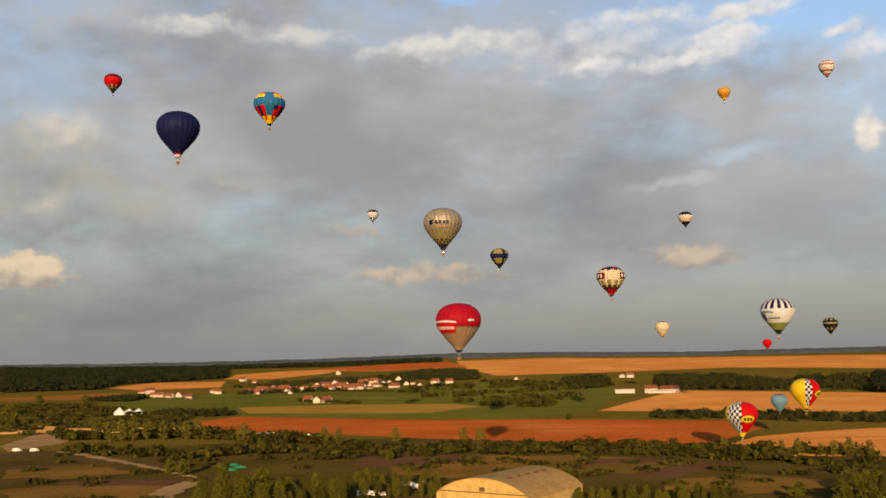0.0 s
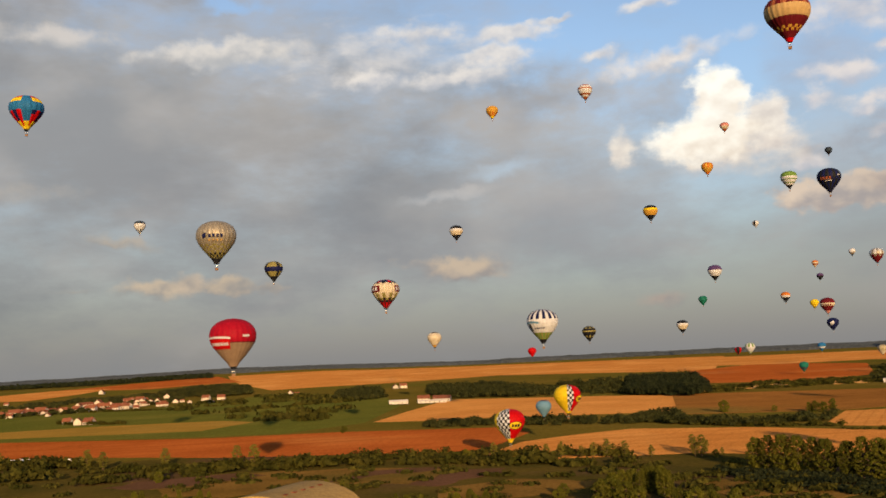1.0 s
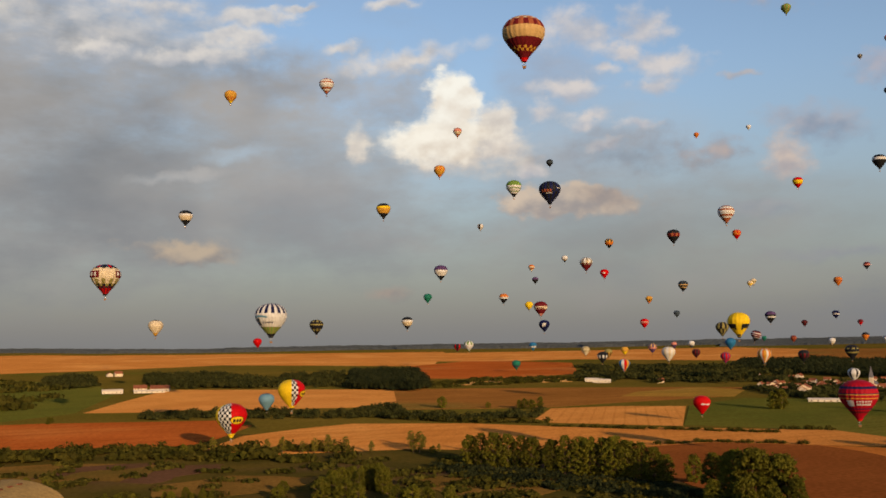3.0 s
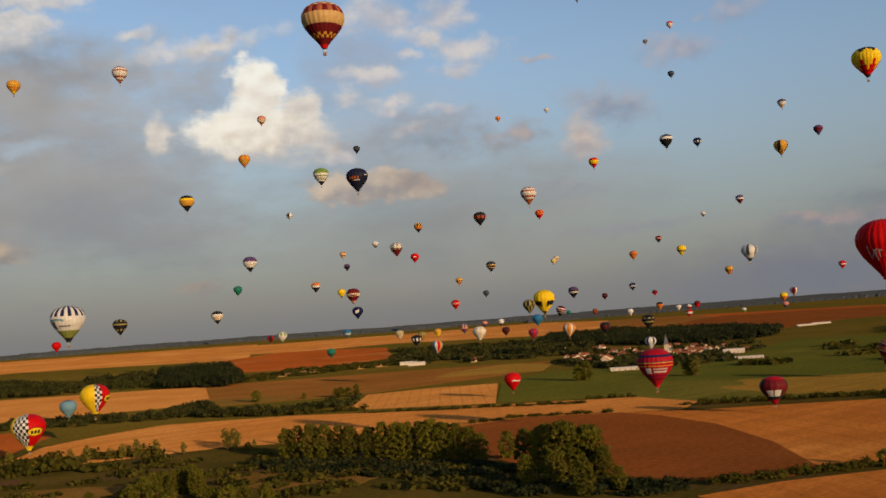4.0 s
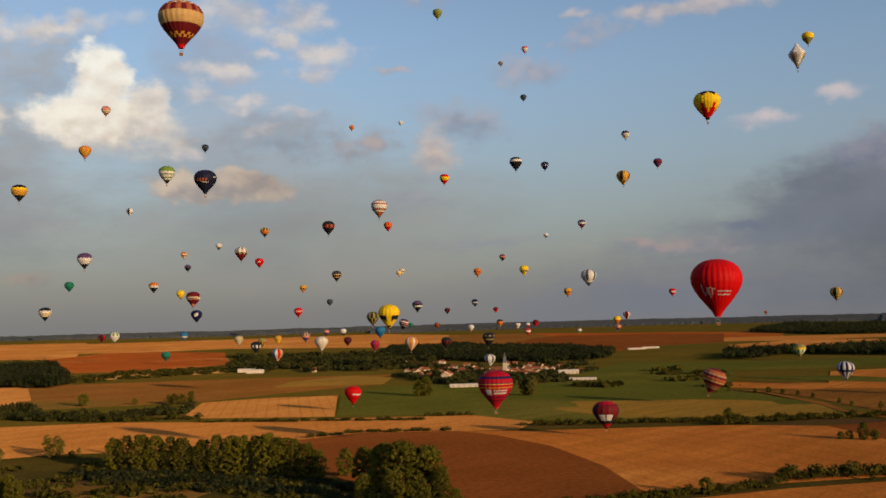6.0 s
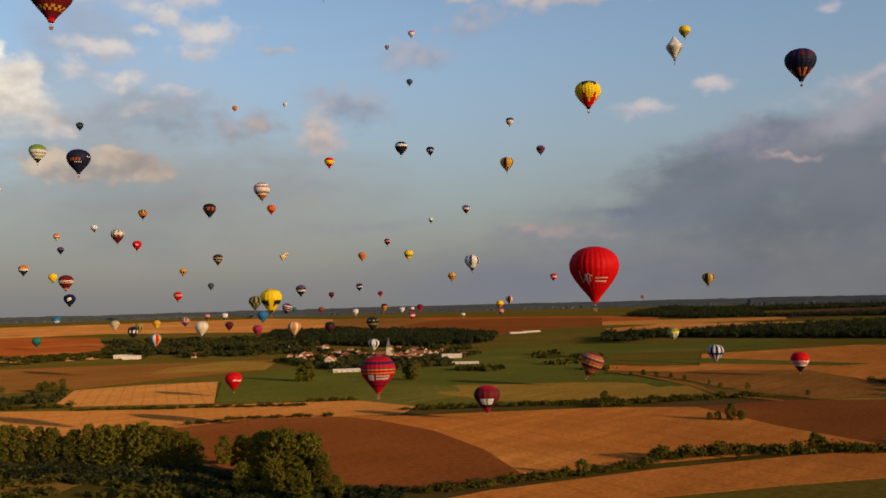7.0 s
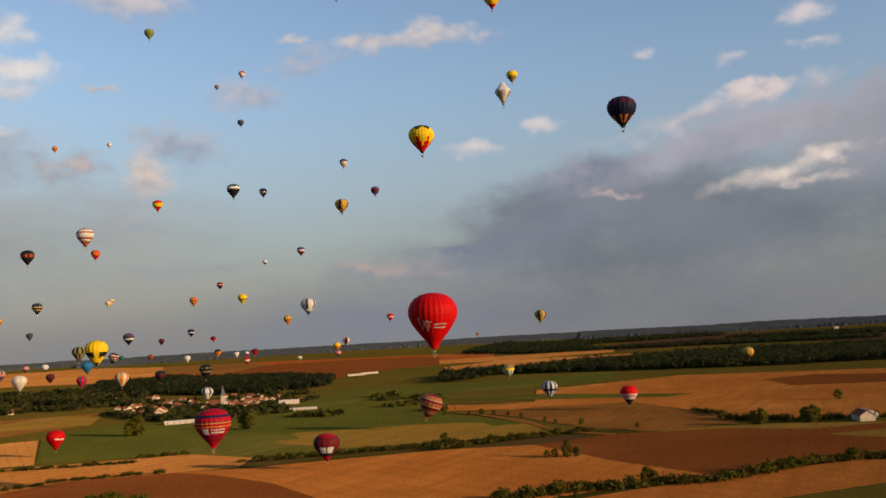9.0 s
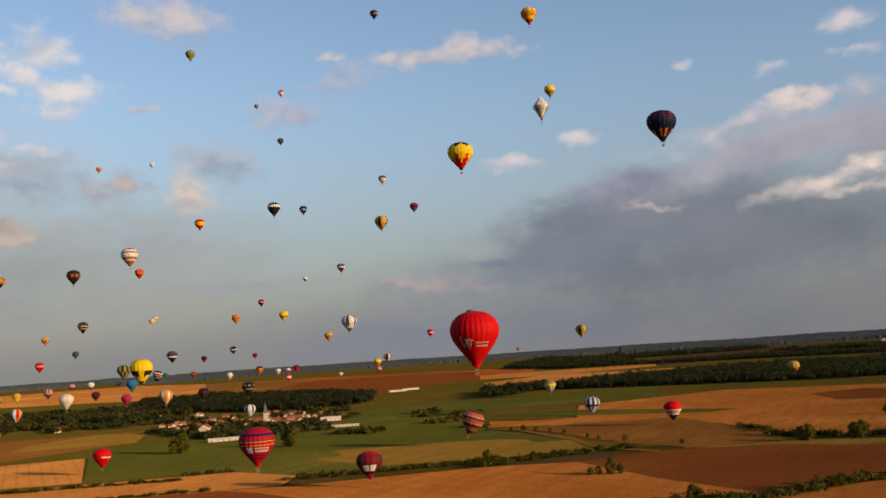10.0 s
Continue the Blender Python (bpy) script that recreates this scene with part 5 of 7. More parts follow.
def basket_meshes():
    """Skirt, burner, basket and rim for a balloon one unit across; its mouth is at the height 0.22."""
    bm = bmesh.new()
    ra = [bm.verts.new((0.085 * math.cos(6.2832 * k / 16), 0.085 * math.sin(6.2832 * k / 16), 0.222)) for k in range(16)]
    rb = [bm.verts.new((0.062 * math.cos(6.2832 * k / 16), 0.062 * math.sin(6.2832 * k / 16), 0.165)) for k in range(16)]
    for k in range(16):
        bm.faces.new((ra[k], rb[k], rb[(k + 1) % 16], ra[(k + 1) % 16]))
    SHARED["skirt"] = bm
    bm = bmesh.new()
    box(bm, -0.042, 0.042, -0.032, 0.032, 0.0, 0.06)
    bmesh.ops.bevel(bm, geom=bm.edges[:], offset=0.006, segments=2, affect="EDGES")
    for v in bm.verts:
        k = 0.9 + 0.1 * v.co.z / 0.06
        v.co.x, v.co.y = v.co.x * k, v.co.y * k
    SHARED["basket"] = bm
    bm = bmesh.new()
    for a, b in (((-0.042, -0.032), (0.042, -0.032)), ((0.042, -0.032), (0.042, 0.032)), ((0.042, 0.032), (-0.042, 0.032)), ((-0.042, 0.032), (-0.042, -0.032))):
        tube(bm, (*a, 0.061), (*b, 0.061), 0.005, 0.005, 6)
    SHARED["rim"] = bm
    bm = bmesh.new()
    box(bm, -0.024, 0.024, -0.02, 0.02, 0.108, 0.113)
    for x in (-0.01, 0.01):
        tube(bm, (x, 0, 0.112), (x, 0, 0.135), 0.006, 0.008, 8)
    SHARED["burner"] = bm


basket_meshes()
KIT = {}
for key, mat in (("skirt", CLOTH["K"]), ("basket", wicker), ("rim", rope), ("burner", steel)):
    me = bpy.data.meshes.new(key)
    SHARED[key].to_mesh(me)
    SHARED[key].free()
    me.materials.append(mat)
    KIT[key] = me
for k, (sx, sy) in enumerate(((1, 1), (-1, 1), (-1, -1), (1, -1))):
    bm = bmesh.new()
    tube(bm, (0.038 * sx, 0.028 * sy, 0.06), (0.06 * sx, 0.06 * sy, 0.222), 0.0016, 0.0016, 4)
    me = bpy.data.meshes.new("flying_wire")
    bm.to_mesh(me)
    bm.free()
    me.materials.append(rope)
    KIT[f"wire{k}"] = me
SKIRTS = {}
PUFFS = {}


def kit_part(name, key, parent):
    ob = new(name, KIT[key])
    ob.parent = parent
    return ob


def balloon(x, y, z, wide, spec, label, gores=16, turn=0.0, skirt="K", spike=False, fine=1, lean=0.0, squat=1.0):
    """A balloon whose basket stands at (x, y, z), wide metres across, its front gore towards the middle of the place."""
    root = new("hot_air_balloon")
    root.matrix_basis = pose(x, y, z, 0, lean, -math.degrees(math.atan2(x, y)) + turn)
    root.scale = (wide, wide, wide * squat)
    bands = read_spec(spec)
    keys = sorted({c for b in bands for c in b[0]} - {"X"} | ({"K", "W"} if "X" in spec else set()))
    rows = 22 * fine
    sub = 4 if fine > 1 else 2
    hs = [(j / rows) ** 1.15 for j in range(rows + 1)]
    n = gores * sub
    verts, faces, index = [], [], []
    for h in hs:
        r = radius_at(h, spike)
        for k in range(n):
            a = 6.28318531 * k / n
            w = (k % sub) / sub
            puff = 1.0 + (0.9 if fine > 1 else 0.45) / gores * math.sin(math.pi * w)
            verts.append((r * puff * math.sin(a), -r * puff * math.cos(a), 0.22 + TALL * (1 - h)))
    for j in range(rows):
        for k in range(n):
            faces.append((j * n + k, (j + 1) * n + k, (j + 1) * n + (k + 1) % n, j * n + (k + 1) % n))
            g = k // sub
            index.append(keys.index(cloth_key(bands, g, gores, 0.5 * (hs[j] + hs[j + 1]), j // fine)))
    PUFFS[root.name] = 0.5 * (0.9 if fine > 1 else 0.45) / gores
    env = mesh_part("envelope", verts, faces, [CLOTH[c] for c in keys], root, index=index)
    env.data.polygons.foreach_set("use_smooth", [True] * len(faces))
    if skirt not in SKIRTS:
        me = KIT["skirt"].copy()
        me.materials.clear()
        me.materials.append(CLOTH[skirt])
        SKIRTS[skirt] = me
    ob = new("skirt", SKIRTS[skirt])
    ob.parent = root
    kit_part("basket_rim", "rim", kit_part("basket", "basket", root))
    kit_part("burner", "burner", root)
    for k in range(4):
        kit_part("flying_wire", f"wire{k}", root)
    return tagged(root, label, "hot air balloon", group="balloons in the air")


def panel(root, name, a0, a1, h0, h1, key, label="", lift=0.012, bow=0.0, slant=0.0):
    """A sewn-on cloth panel of the envelope, between two angles (0 is the front, in degrees) and two heights (0 crown, 1 mouth)."""
    nu, nv = max(2, int(abs(a1 - a0) / 4)), max(2, int(abs(h1 - h0) / 0.03))
    verts, faces = [], []
    for j in range(nv + 1):
        for k in range(nu + 1):
            f = k / nu
            h = h0 + (h1 - h0) * j / nv + bow * math.sin(math.pi * f) + slant * (f - 0.5)
            a = radians(a0 + (a1 - a0) * f)
            r = radius_at(h) * (1 + 2 * PUFFS[root.name]) + lift * 0.6
            verts.append((r * math.sin(a), -r * math.cos(a), 0.22 + TALL * (1 - h)))
    for j in range(nv):
        for k in range(nu):
            faces.append((j * (nu + 1) + k, (j + 1) * (nu + 1) + k, (j + 1) * (nu + 1) + k + 1, j * (nu + 1) + k + 1))
    return mesh_part(name, verts, faces, CLOTH[key], root, label)



def oval(root, name, a, h, wide, tall, key, label="", lift=0.02):
    """A sewn-on oval of cloth round an angle in degrees and a height of the envelope, with its half sizes."""
    n, verts, faces = 28, [], []
    for ring in range(5):
        for k in range(n):
            t = 6.28318531 * k / n
            hh = h + tall * ring / 4 * math.sin(t)
            b = radians(a + wide * ring / 4 * math.cos(t))
            r = radius_at(hh) * (1 + 2 * PUFFS[root.name]) + lift * 0.6
            verts.append((r * math.sin(b), -r * math.cos(b), 0.22 + TALL * (1 - hh)))
    for ring in range(4):
        for k in range(n):
            faces.append((ring * n + k, (ring + 1) * n + k, (ring + 1) * n + (k + 1) % n, ring * n + (k + 1) % n))
    return mesh_part(name, verts, faces, CLOTH[key], root, label)


# the balloons, from one side of the sky to the other
balloon(-336.3, 995.3, 331.5, 18.00, "M:.28 R:.66 M/V:.85 K:1", "dark maroon balloon with a red middle")
balloon(-113.2, 419.1, 143.7, 18.00, "N:.97 R:1", "plain navy blue balloon with a red mouth band", gores=24, fine=2, skirt='W')
balloon(-102.1, 579.9, 195.3, 18.00, "B|R|R|R|B|B|R|R|B|B|R|R|B|B|R|R|R|B:.13 B|Y|Y|Y|B|B|Y|Y|B|B|Y|Y|B|B|Y|Y|Y|B:.24 B:.50 B|N|R|N|N|R|N|N|B|B|N|R|N|N|R|N|R|B:.62 B|R|R|N|R|R|R|N|B|B|R|R|N|R|R|N|R|B:.80 Y/R/Y:.93 Y:1", "blue balloon with red and yellow panels", gores=18, fine=2)
balloon(-110.2, 1558.3, 268.9, 18.00, "K/D:.28 W:.68 K/W:1", "small white and black banded balloon")
silver_one = balloon(0.1, 466.7, 106.5, 18.00, "S:.60 S#V:.80 V#K:.92 K:1", "silver balloon with gold chequered bands", gores=24, fine=2, skirt='K')
balloon(55.8, 979.5, 141.4, 18.00, "V/K/V:.32 N:.54 V/K/V:.80 K:1", "navy and olive chequered balloon")
crimson = balloon(5.7, 403.7, 57.9, 18.00, "F:.50 Q:1", "crimson balloon with a tan lower half", gores=24, fine=2, skirt='K')
cream_one = balloon(111.6, 659.7, 93.6, 18.00, "N/R/N/K:.12 C/K:.17 C:.50 C/V:.66 V/K:.75 K/M:.81 R/M:1", "cream balloon with a lettered band and red mouth", gores=20, fine=2)
balloon(313.1, 1266.0, 214.8, 18.00, "K:.27 W:.42 C:.70 K:1", "white balloon with black crown and mouth")
balloon(409.7, 1398.1, 413.5, 18.00, "A:.55 O/A:.85 Y:1", "golden yellow balloon drifting far off")
balloon(453.3, 1132.1, 371.3, 18.00, "U:.14 W:.26 U:.36 W:.62 U:.72 W:.82 U:1", "white balloon with rust red rings")
balloon(269.9, 1232.7, 73.5, 18.00, "K:.06 C:.85 A:1", "cream balloon with a thin dark crown ring")
white_navy = balloon(185.6, 552.7, 64.8, 18.00, "N/W:.32 W:.72 G/V:.92 K:1", "white balloon with navy striped crown and green base", gores=28, fine=2)
balloon(475.5, 1224.3, 73.6, 18.00, "V/K:.18 K:.30 V:.40 K:.62 V/K:.8 K:1", "black and olive banded balloon")
balloon(648.0, 2001.3, 56.0, 18.00, "R:1", "small red balloon with a white patch")
racer_low = balloon(170.6, 579.7, 6.8, 18.00, "R|R|R|R|Y|Y|Y|Y|Y|Y|X|X:.92 Y:1", "red yellow and chequered racing balloon", gores=36, fine=2, skirt='Y')
balloon(288.3, 866.9, 2.8, 14.11, "D:.05 L:1", "pale blue balloon hanging low over the fields", gores=12)
racer_high = balloon(231.2, 643.9, 17.4, 18.00, "X|R|R|R|Y|Y|Y|Y|Y|Y|Y|Y:.92 Y:1", "yellow and red balloon with a chequered band", gores=36, fine=2)
balloon(230.6, 350.9, 181.0, 18.00, "U#T:.07 U#C:.14 M/U:.32 T:.56 M:.74 M#A:.84 M:.97 R:1", "maroon and tan banded balloon with chequered rings", gores=24, fine=2, skirt='R')
balloon(1013.8, 1790.9, 492.7, 18.00, "U:.2 H:.45 C:.75 U:1", "small pink and cream balloon")
balloon(740.1, 1368.1, 322.1, 18.00, "O/A:.5 A:.8 O:1", "small amber balloon drifting far off")
balloon(1478.8, 2122.0, 517.9, 18.00, "K:.3 D:.6 K:1", "small black balloon drifting far off")
balloon(624.8, 973.0, 230.3, 18.00, "G:.36 W:.52 G:.57 W:.68 G:.76 W:.85 K:1", "green and white banded balloon")
dark_navy = balloon(480.1, 691.9, 177.0, 18.00, "N/K:.5 K/N:1", "very dark navy balloon with a pale emblem", gores=20, fine=2)
balloon(530.9, 1133.4, 218.7, 18.00, "K:.22 Y:.36 A:.70 K:1", "yellow balloon with black crown and mouth")
balloon(1457.5, 2446.8, 382.9, 18.00, "W/W/K:1", "small white and black balloon", gores=9)
balloon(624.2, 1154.4, 143.7, 18.00, "P:.34 W:.72 K:1", "purple and white balloon drifting far off")
balloon(974.8, 1860.4, 145.5, 18.00, "E:1", "small teal green balloon drifting far off")
balloon(701.8, 1411.4, 83.0, 18.00, "K:.28 W:.40 C:.72 K:1", "small white balloon with a black crown")
balloon(1044.4, 1669.1, 137.0, 18.00, "O:.35 W:.55 K:1", "small orange white and black balloon")
balloon(1242.1, 1877.4, 132.0, 18.00, "Y:.85 V:1", "small yellow balloon drifting far off")
maroon_band = balloon(737.9, 1088.9, 93.9, 18.00, "M:.38 C:.56 M:.85 H:1", "maroon balloon with a pale band")
navy_patch = balloon(935.6, 1370.3, 76.8, 18.00, "N:1", "navy balloon with a white patch")
balloon(1586.2, 2379.1, 262.8, 18.00, "O:.3 C:.5 U:.7 C:1", "small orange banded balloon drifting far off")
balloon(1595.8, 2375.6, 227.2, 18.00, "P:.4 K:1", "small dark balloon drifting far off")
balloon(1663.4, 2323.4, 287.1, 18.00, "W:.6 S:.8 K:1", "small white balloon drifting far off")
balloon(855.5, 1144.3, 160.3, 18.00, "S/W:.45 M/S:.60 M:1", "silver and maroon balloon drifting far off")
red_mark = balloon(1286.3, 1656.8, 190.7, 18.00, "R:1", "small red balloon with a white mark")
balloon(1292.2, 1645.7, 253.9, 18.00, "A/K:.4 O:.7 K:1", "small amber and black balloon")
balloon(949.0, 1064.2, 196.0, 18.00, "K:.30 M/U:.56 K:1", "black balloon with a dark red band")
balloon(785.1, 795.6, 186.5, 18.00, "U:.12 W:.22 U:.33 W:.56 U:.64 W:.74 U:1", "white balloon with red rings")
balloon(1482.9, 1473.5, 263.0, 18.00, "R/O:.4 O:.6 R:1", "small red and orange balloon")
balloon(1243.5, 1372.6, 148.2, 18.00, "K/D:.36 T:.46 K:.6 T:.7 K:1", "small dark balloon with tan rings")
balloon(1698.0, 2003.1, 155.8, 18.00, "A:.4 K/A:.7 O:1", "small amber balloon with dark panels")
balloon(1910.2, 2136.8, 124.0, 18.00, "D:1", "small slate blue balloon drifting far off")
balloon(1350.6, 1610.5, 86.1, 18.00, "R:.3 H:.5 R:1", "small red balloon with a pink band")
balloon(2257.9, 2195.6, 218.1, 18.00, "C:.5 Y:.7 C:1", "small cream balloon drifting far off")
yellow_bull = balloon(623.1, 622.4, 61.5, 18.00, "Y:1", "bright yellow balloon with black panels", gores=16, fine=2, squat=1.08)
balloon(998.6, 1027.3, 64.9, 18.00, "V/K:.5 K/V:1", "olive and black striped balloon")
balloon(1275.9, 1199.3, 87.0, 18.00, "P:.3 K:.45 W:.6 K:1", "dark purple balloon with a white band")
balloon(1331.0, 1291.4, 56.4, 18.00, "K:.1 M:.24 W:.31 M:.44 W:.50 M:.62 W:.67 K:1", "dark red balloon with slanting white stripes", lean=14.0)
balloon(2824.4, 2687.1, 52.8, 17.80, "E:1", "small teal balloon drifting far off")
balloon(1230.0, 1246.8, 43.3, 18.00, "B:1", "plain blue balloon drifting far off")
balloon(2352.8, 2503.0, 744.6, 18.00, "O:1", "small orange balloon drifting far off")
balloon(2781.4, 2678.6, 847.6, 18.00, "W:1", "small white balloon drifting far off")
balloon(1287.8, 2291.1, 38.5, 18.00, "K/R/K:1", "small black and red striped balloon", gores=12)
balloon(926.7, 1606.8, 44.9, 18.00, "W/G:.4 W:.8 G/W:1", "white and green striped balloon")
balloon(1344.9, 2018.9, 40.1, 18.00, "B:.5 W:.7 B:1", "small blue and white balloon")
balloon(1254.7, 1686.6, 30.6, 18.00, "C#V:.6 C:1", "cream and olive chequered balloon")
balloon(1068.0, 1388.0, 22.3, 18.00, "K:.3 W/K:.6 K:1", "black and white balloon drifting far off")
balloon(1384.4, 1776.5, 23.1, 18.00, "V:.4 A/K:1", "olive and black balloon drifting far off")
balloon(1521.4, 1889.2, 26.6, 18.00, "A:.6 Y:1", "small amber balloon drifting far off")
balloon(986.7, 1228.6, 12.6, 18.00, "R/A/B/W:1", "balloon with many coloured vertical stripes", gores=12)
balloon(974.4, 1519.0, 11.7, 15.46, "E:.6 D:.8 E:1", "dark green balloon low over the fields")
balloon(1361.6, 1601.4, 34.6, 18.00, "P/T:.4 H:.6 P:1", "small purple and tan balloon")
balloon(903.1, 1030.6, 32.0, 18.00, "C/W:1", "cream white balloon drifting far off")
balloon(1938.2, 2112.6, 38.7, 18.00, "W:.7 D:1", "small white balloon drifting far off")
balloon(1529.2, 1653.4, 21.0, 18.00, "K/M:1", "small dark maroon balloon drifting far off")
balloon(1295.5, 1326.6, 18.1, 18.00, "R/P:1", "small red and purple balloon")
balloon(1036.6, 988.7, 27.4, 18.00, "A/W/O:1", "orange and white striped balloon", gores=18)
meadow_red = balloon(547.3, 589.3, 3.4, 13.27, "R:1", "red balloon with white marks just over the meadow")
balloon(2096.5, 2362.7, 35.7, 18.00, "H:.5 P:1", "small pink balloon drifting far off")
balloon(1312.8, 1165.8, 22.0, 18.00, "K:.3 M/K:.7 K:1", "dark maroon balloon drifting far off")
balloon(1113.7, 908.0, 31.6, 18.00, "K:.22 V/K:.30 K:.52 V:.58 K:1", "black balloon with olive rings")
balloon(1041.9, 848.6, 7.3, 14.54, "W/K/W:.75 W:1", "white balloon with black stripes", gores=15)
balloon(2061.2, 1637.2, 53.8, 18.00, "K:.3 O:.8 A:1", "orange balloon with a black crown")
balloon(2507.5, 1920.0, 45.5, 18.00, "P:.2 W:1", "small white balloon with a purple crown")
balloon(2161.1, 1621.2, 29.5, 16.94, "R:.3 W:.6 R:1", "small red and white balloon")
balloon(2850.5, 2136.3, 45.0, 16.24, "W:.5 R:1", "small white balloon drifting far off")
balloon(2310.8, 1704.1, 51.0, 18.00, "M:.5 R:1", "small maroon balloon drifting far off")
balloon(2195.8, 1850.3, 41.5, 18.00, "W:.7 C:1", "small white balloon drifting far off")
balloon(2344.9, 2115.9, 50.3, 18.00, "M/U:1", "small dark red balloon drifting far off")
balloon(2366.7, 2091.1, 96.2, 18.00, "M/K:1", "small maroon balloon drifting far off")
balloon(2020.0, 1687.2, 108.8, 18.00, "N:.4 W:.55 N:1", "small navy balloon with a white band")
balloon(2741.1, 2193.2, 100.8, 18.00, "M:.5 R:1", "small dark red balloon drifting far off")
balloon(1734.5, 1439.3, 170.1, 18.00, "O:.35 U:.5 O:1", "small orange balloon drifting far off")
balloon(2251.4, 1772.4, 241.9, 18.00, "M:.3 H:.5 K:1", "small maroon balloon drifting far off")
balloon(1574.7, 1187.5, 157.1, 18.00, "Y:.5 V:.7 Y:1", "small yellow balloon drifting far off")
balloon(3195.5, 2291.9, 394.6, 18.00, "W:.6 D:1", "small white balloon drifting far off")
balloon(1870.2, 1243.8, 272.0, 18.00, "P:.35 W:.55 M:1", "small purple and white balloon")
balloon(1016.6, 670.8, 106.9, 18.00, "W/W/D:.7 W:.85 D:1", "white balloon with slate blue stripes", gores=15)
balloon(1858.0, 1278.8, 119.8, 18.00, "A:.4 K/A:.6 O:1", "small amber balloon with black panels")
balloon(2064.7, 1280.7, 54.6, 18.00, "Y:.5 O:1", "small yellow balloon drifting far off")
balloon(2076.8, 1260.8, 65.1, 18.00, "M/W/M:1", "small maroon and white striped balloon", gores=12)
balloon(2451.0, 1516.4, 34.1, 16.43, "H:.6 P:1", "small pinkish balloon drifting far off")
balloon(2316.6, 1558.6, 30.1, 12.73, "W:.5 G:1", "small white and green balloon")
balloon(2308.0, 1262.8, 123.1, 18.00, "R:.4 W:.55 R:1", "small red and white balloon")
big_red = balloon(335.5, 169.4, 65.0, 18.00, "R:1", "big bright red balloon with white lettering bars", gores=28, fine=2, skirt='R', squat=1.05)
balloon(3573.1, 1567.6, 72.5, 13.35, "U:1", "tiny rust red balloon drifting far off")
balloon(1485.1, 544.8, 86.0, 18.00, "V/A/K:1", "olive and amber striped balloon", gores=12)
balloon(1334.5, 543.3, 8.9, 16.43, "V:.3 Y:.45 W/G:.8 V:1", "yellow green and white balloon")
balloon(945.9, 343.7, 4.6, 15.46, "N/W:.48 N:.60 N/W:1", "navy and white striped balloon", gores=18, fine=2)
balloon(722.2, 370.9, 6.2, 18.00, "M:.08 U:.2 Q:.26 M:.36 U:.5 T:.55 M:.66 U:.78 Q:.84 M:1", "balloon with winding rust red and tan bands", gores=16, fine=2, lean=20.0, skirt='U')
ringed = balloon(410.9, 334.0, 20.0, 18.00, "F:.17 N:.23 F:.33 N:.36 A:.385 F:.46 A:.475 F:.71 N:.735 F:.79 A:.80 M:.85 F:1", "red balloon with navy and amber rings", gores=24, fine=2, skirt='R')
maroon_front = balloon(499.4, 323.1, 2.3, 14.54, "F:.12 M/M/M/K:.5 M/K:.7 K:.85 F:1", "dark maroon balloon with white front panels", gores=14, fine=2)
balloon(632.3, 316.5, 202.1, 18.00, "K:.22^-.12 Y:.50^.32 R:.98 K:1", "yellow balloon with black crown teeth and red flames", gores=24, fine=2)
balloon(1145.4, 452.3, 355.0, 18.00, "W:.42 W/S:.9 S:1", "tall silver white diamond shaped balloon", gores=6, fine=2, spike=True, squat=1.5)
balloon(1501.4, 573.5, 481.2, 18.00, "Y:.55 V:1", "yellow and olive balloon drifting far off")
balloon(612.6, 164.3, 195.5, 18.00, "N:.12 M/N:.30 K/N:.66 K/O/N:.9 K:1", "very dark navy and maroon striped balloon", gores=20, fine=2)
balloon(1902.9, 1141.7, 464.1, 18.00, "K/P:.35 W:.7 T:1", "small dark and white balloon")
balloon(1166.1, 707.6, 247.7, 18.00, "A/A/K:.75 K/A:1", "amber balloon with black stripes", gores=12)
balloon(1816.4, 1016.3, 376.5, 18.00, "P:.3 M:.6 P:1", "small purple balloon drifting far off")
balloon(1129.8, 862.2, 282.5, 18.00, "K:.24 W:.42 K:1", "black balloon with a white band")
balloon(1812.2, 1298.6, 404.8, 18.00, "N:.4 W/N:.6 N:1", "small navy and white balloon")
balloon(2244.1, 1674.4, 692.7, 18.00, "D:1", "small dark slate balloon drifting far off")
balloon(2222.4, 1648.4, 823.0, 18.00, "R:.35 W:.8 R:1", "small red and white balloon")
balloon(3008.0, 2349.0, 1062.9, 18.00, "S/D:1", "small silver blue balloon drifting far off")
balloon(1406.2, 1251.7, 653.8, 18.00, "G/V:1", "small green balloon drifting far off")
balloon(1379.6, 1220.2, 324.6, 18.00, "R:.32 Y:.66 R:1", "red and yellow banded balloon")
balloon(2267.7, 2192.3, 224.2, 18.00, "C:.4 V:.6 C:1", "small cream balloon drifting far off")
red_white = balloon(872.8, 243.7, 2.1, 15.46, "R:.46 W:.60 R:.64 W:.72 K:1", "red and white balloon with a black base", gores=20)
balloon(1562.2, 244.0, 11.2, 18.00, "A/V:.6 U:1", "gold and brown balloon against the dark wood")
balloon(1825.9, 1093.9, 818.2, 18.00, "N:.4 H/N:.6 N:1", "small navy and pink balloon")
balloon(1030.2, 413.9, 440.4, 18.00, "Y/A:.3 A/O:.6 Y:.8 R:1", "yellow and orange balloon drifting far off")
balloon(1573.8, 780.8, 128.6, 18.00, "U/M:.6 K:1", "dark rust balloon behind the big red one")

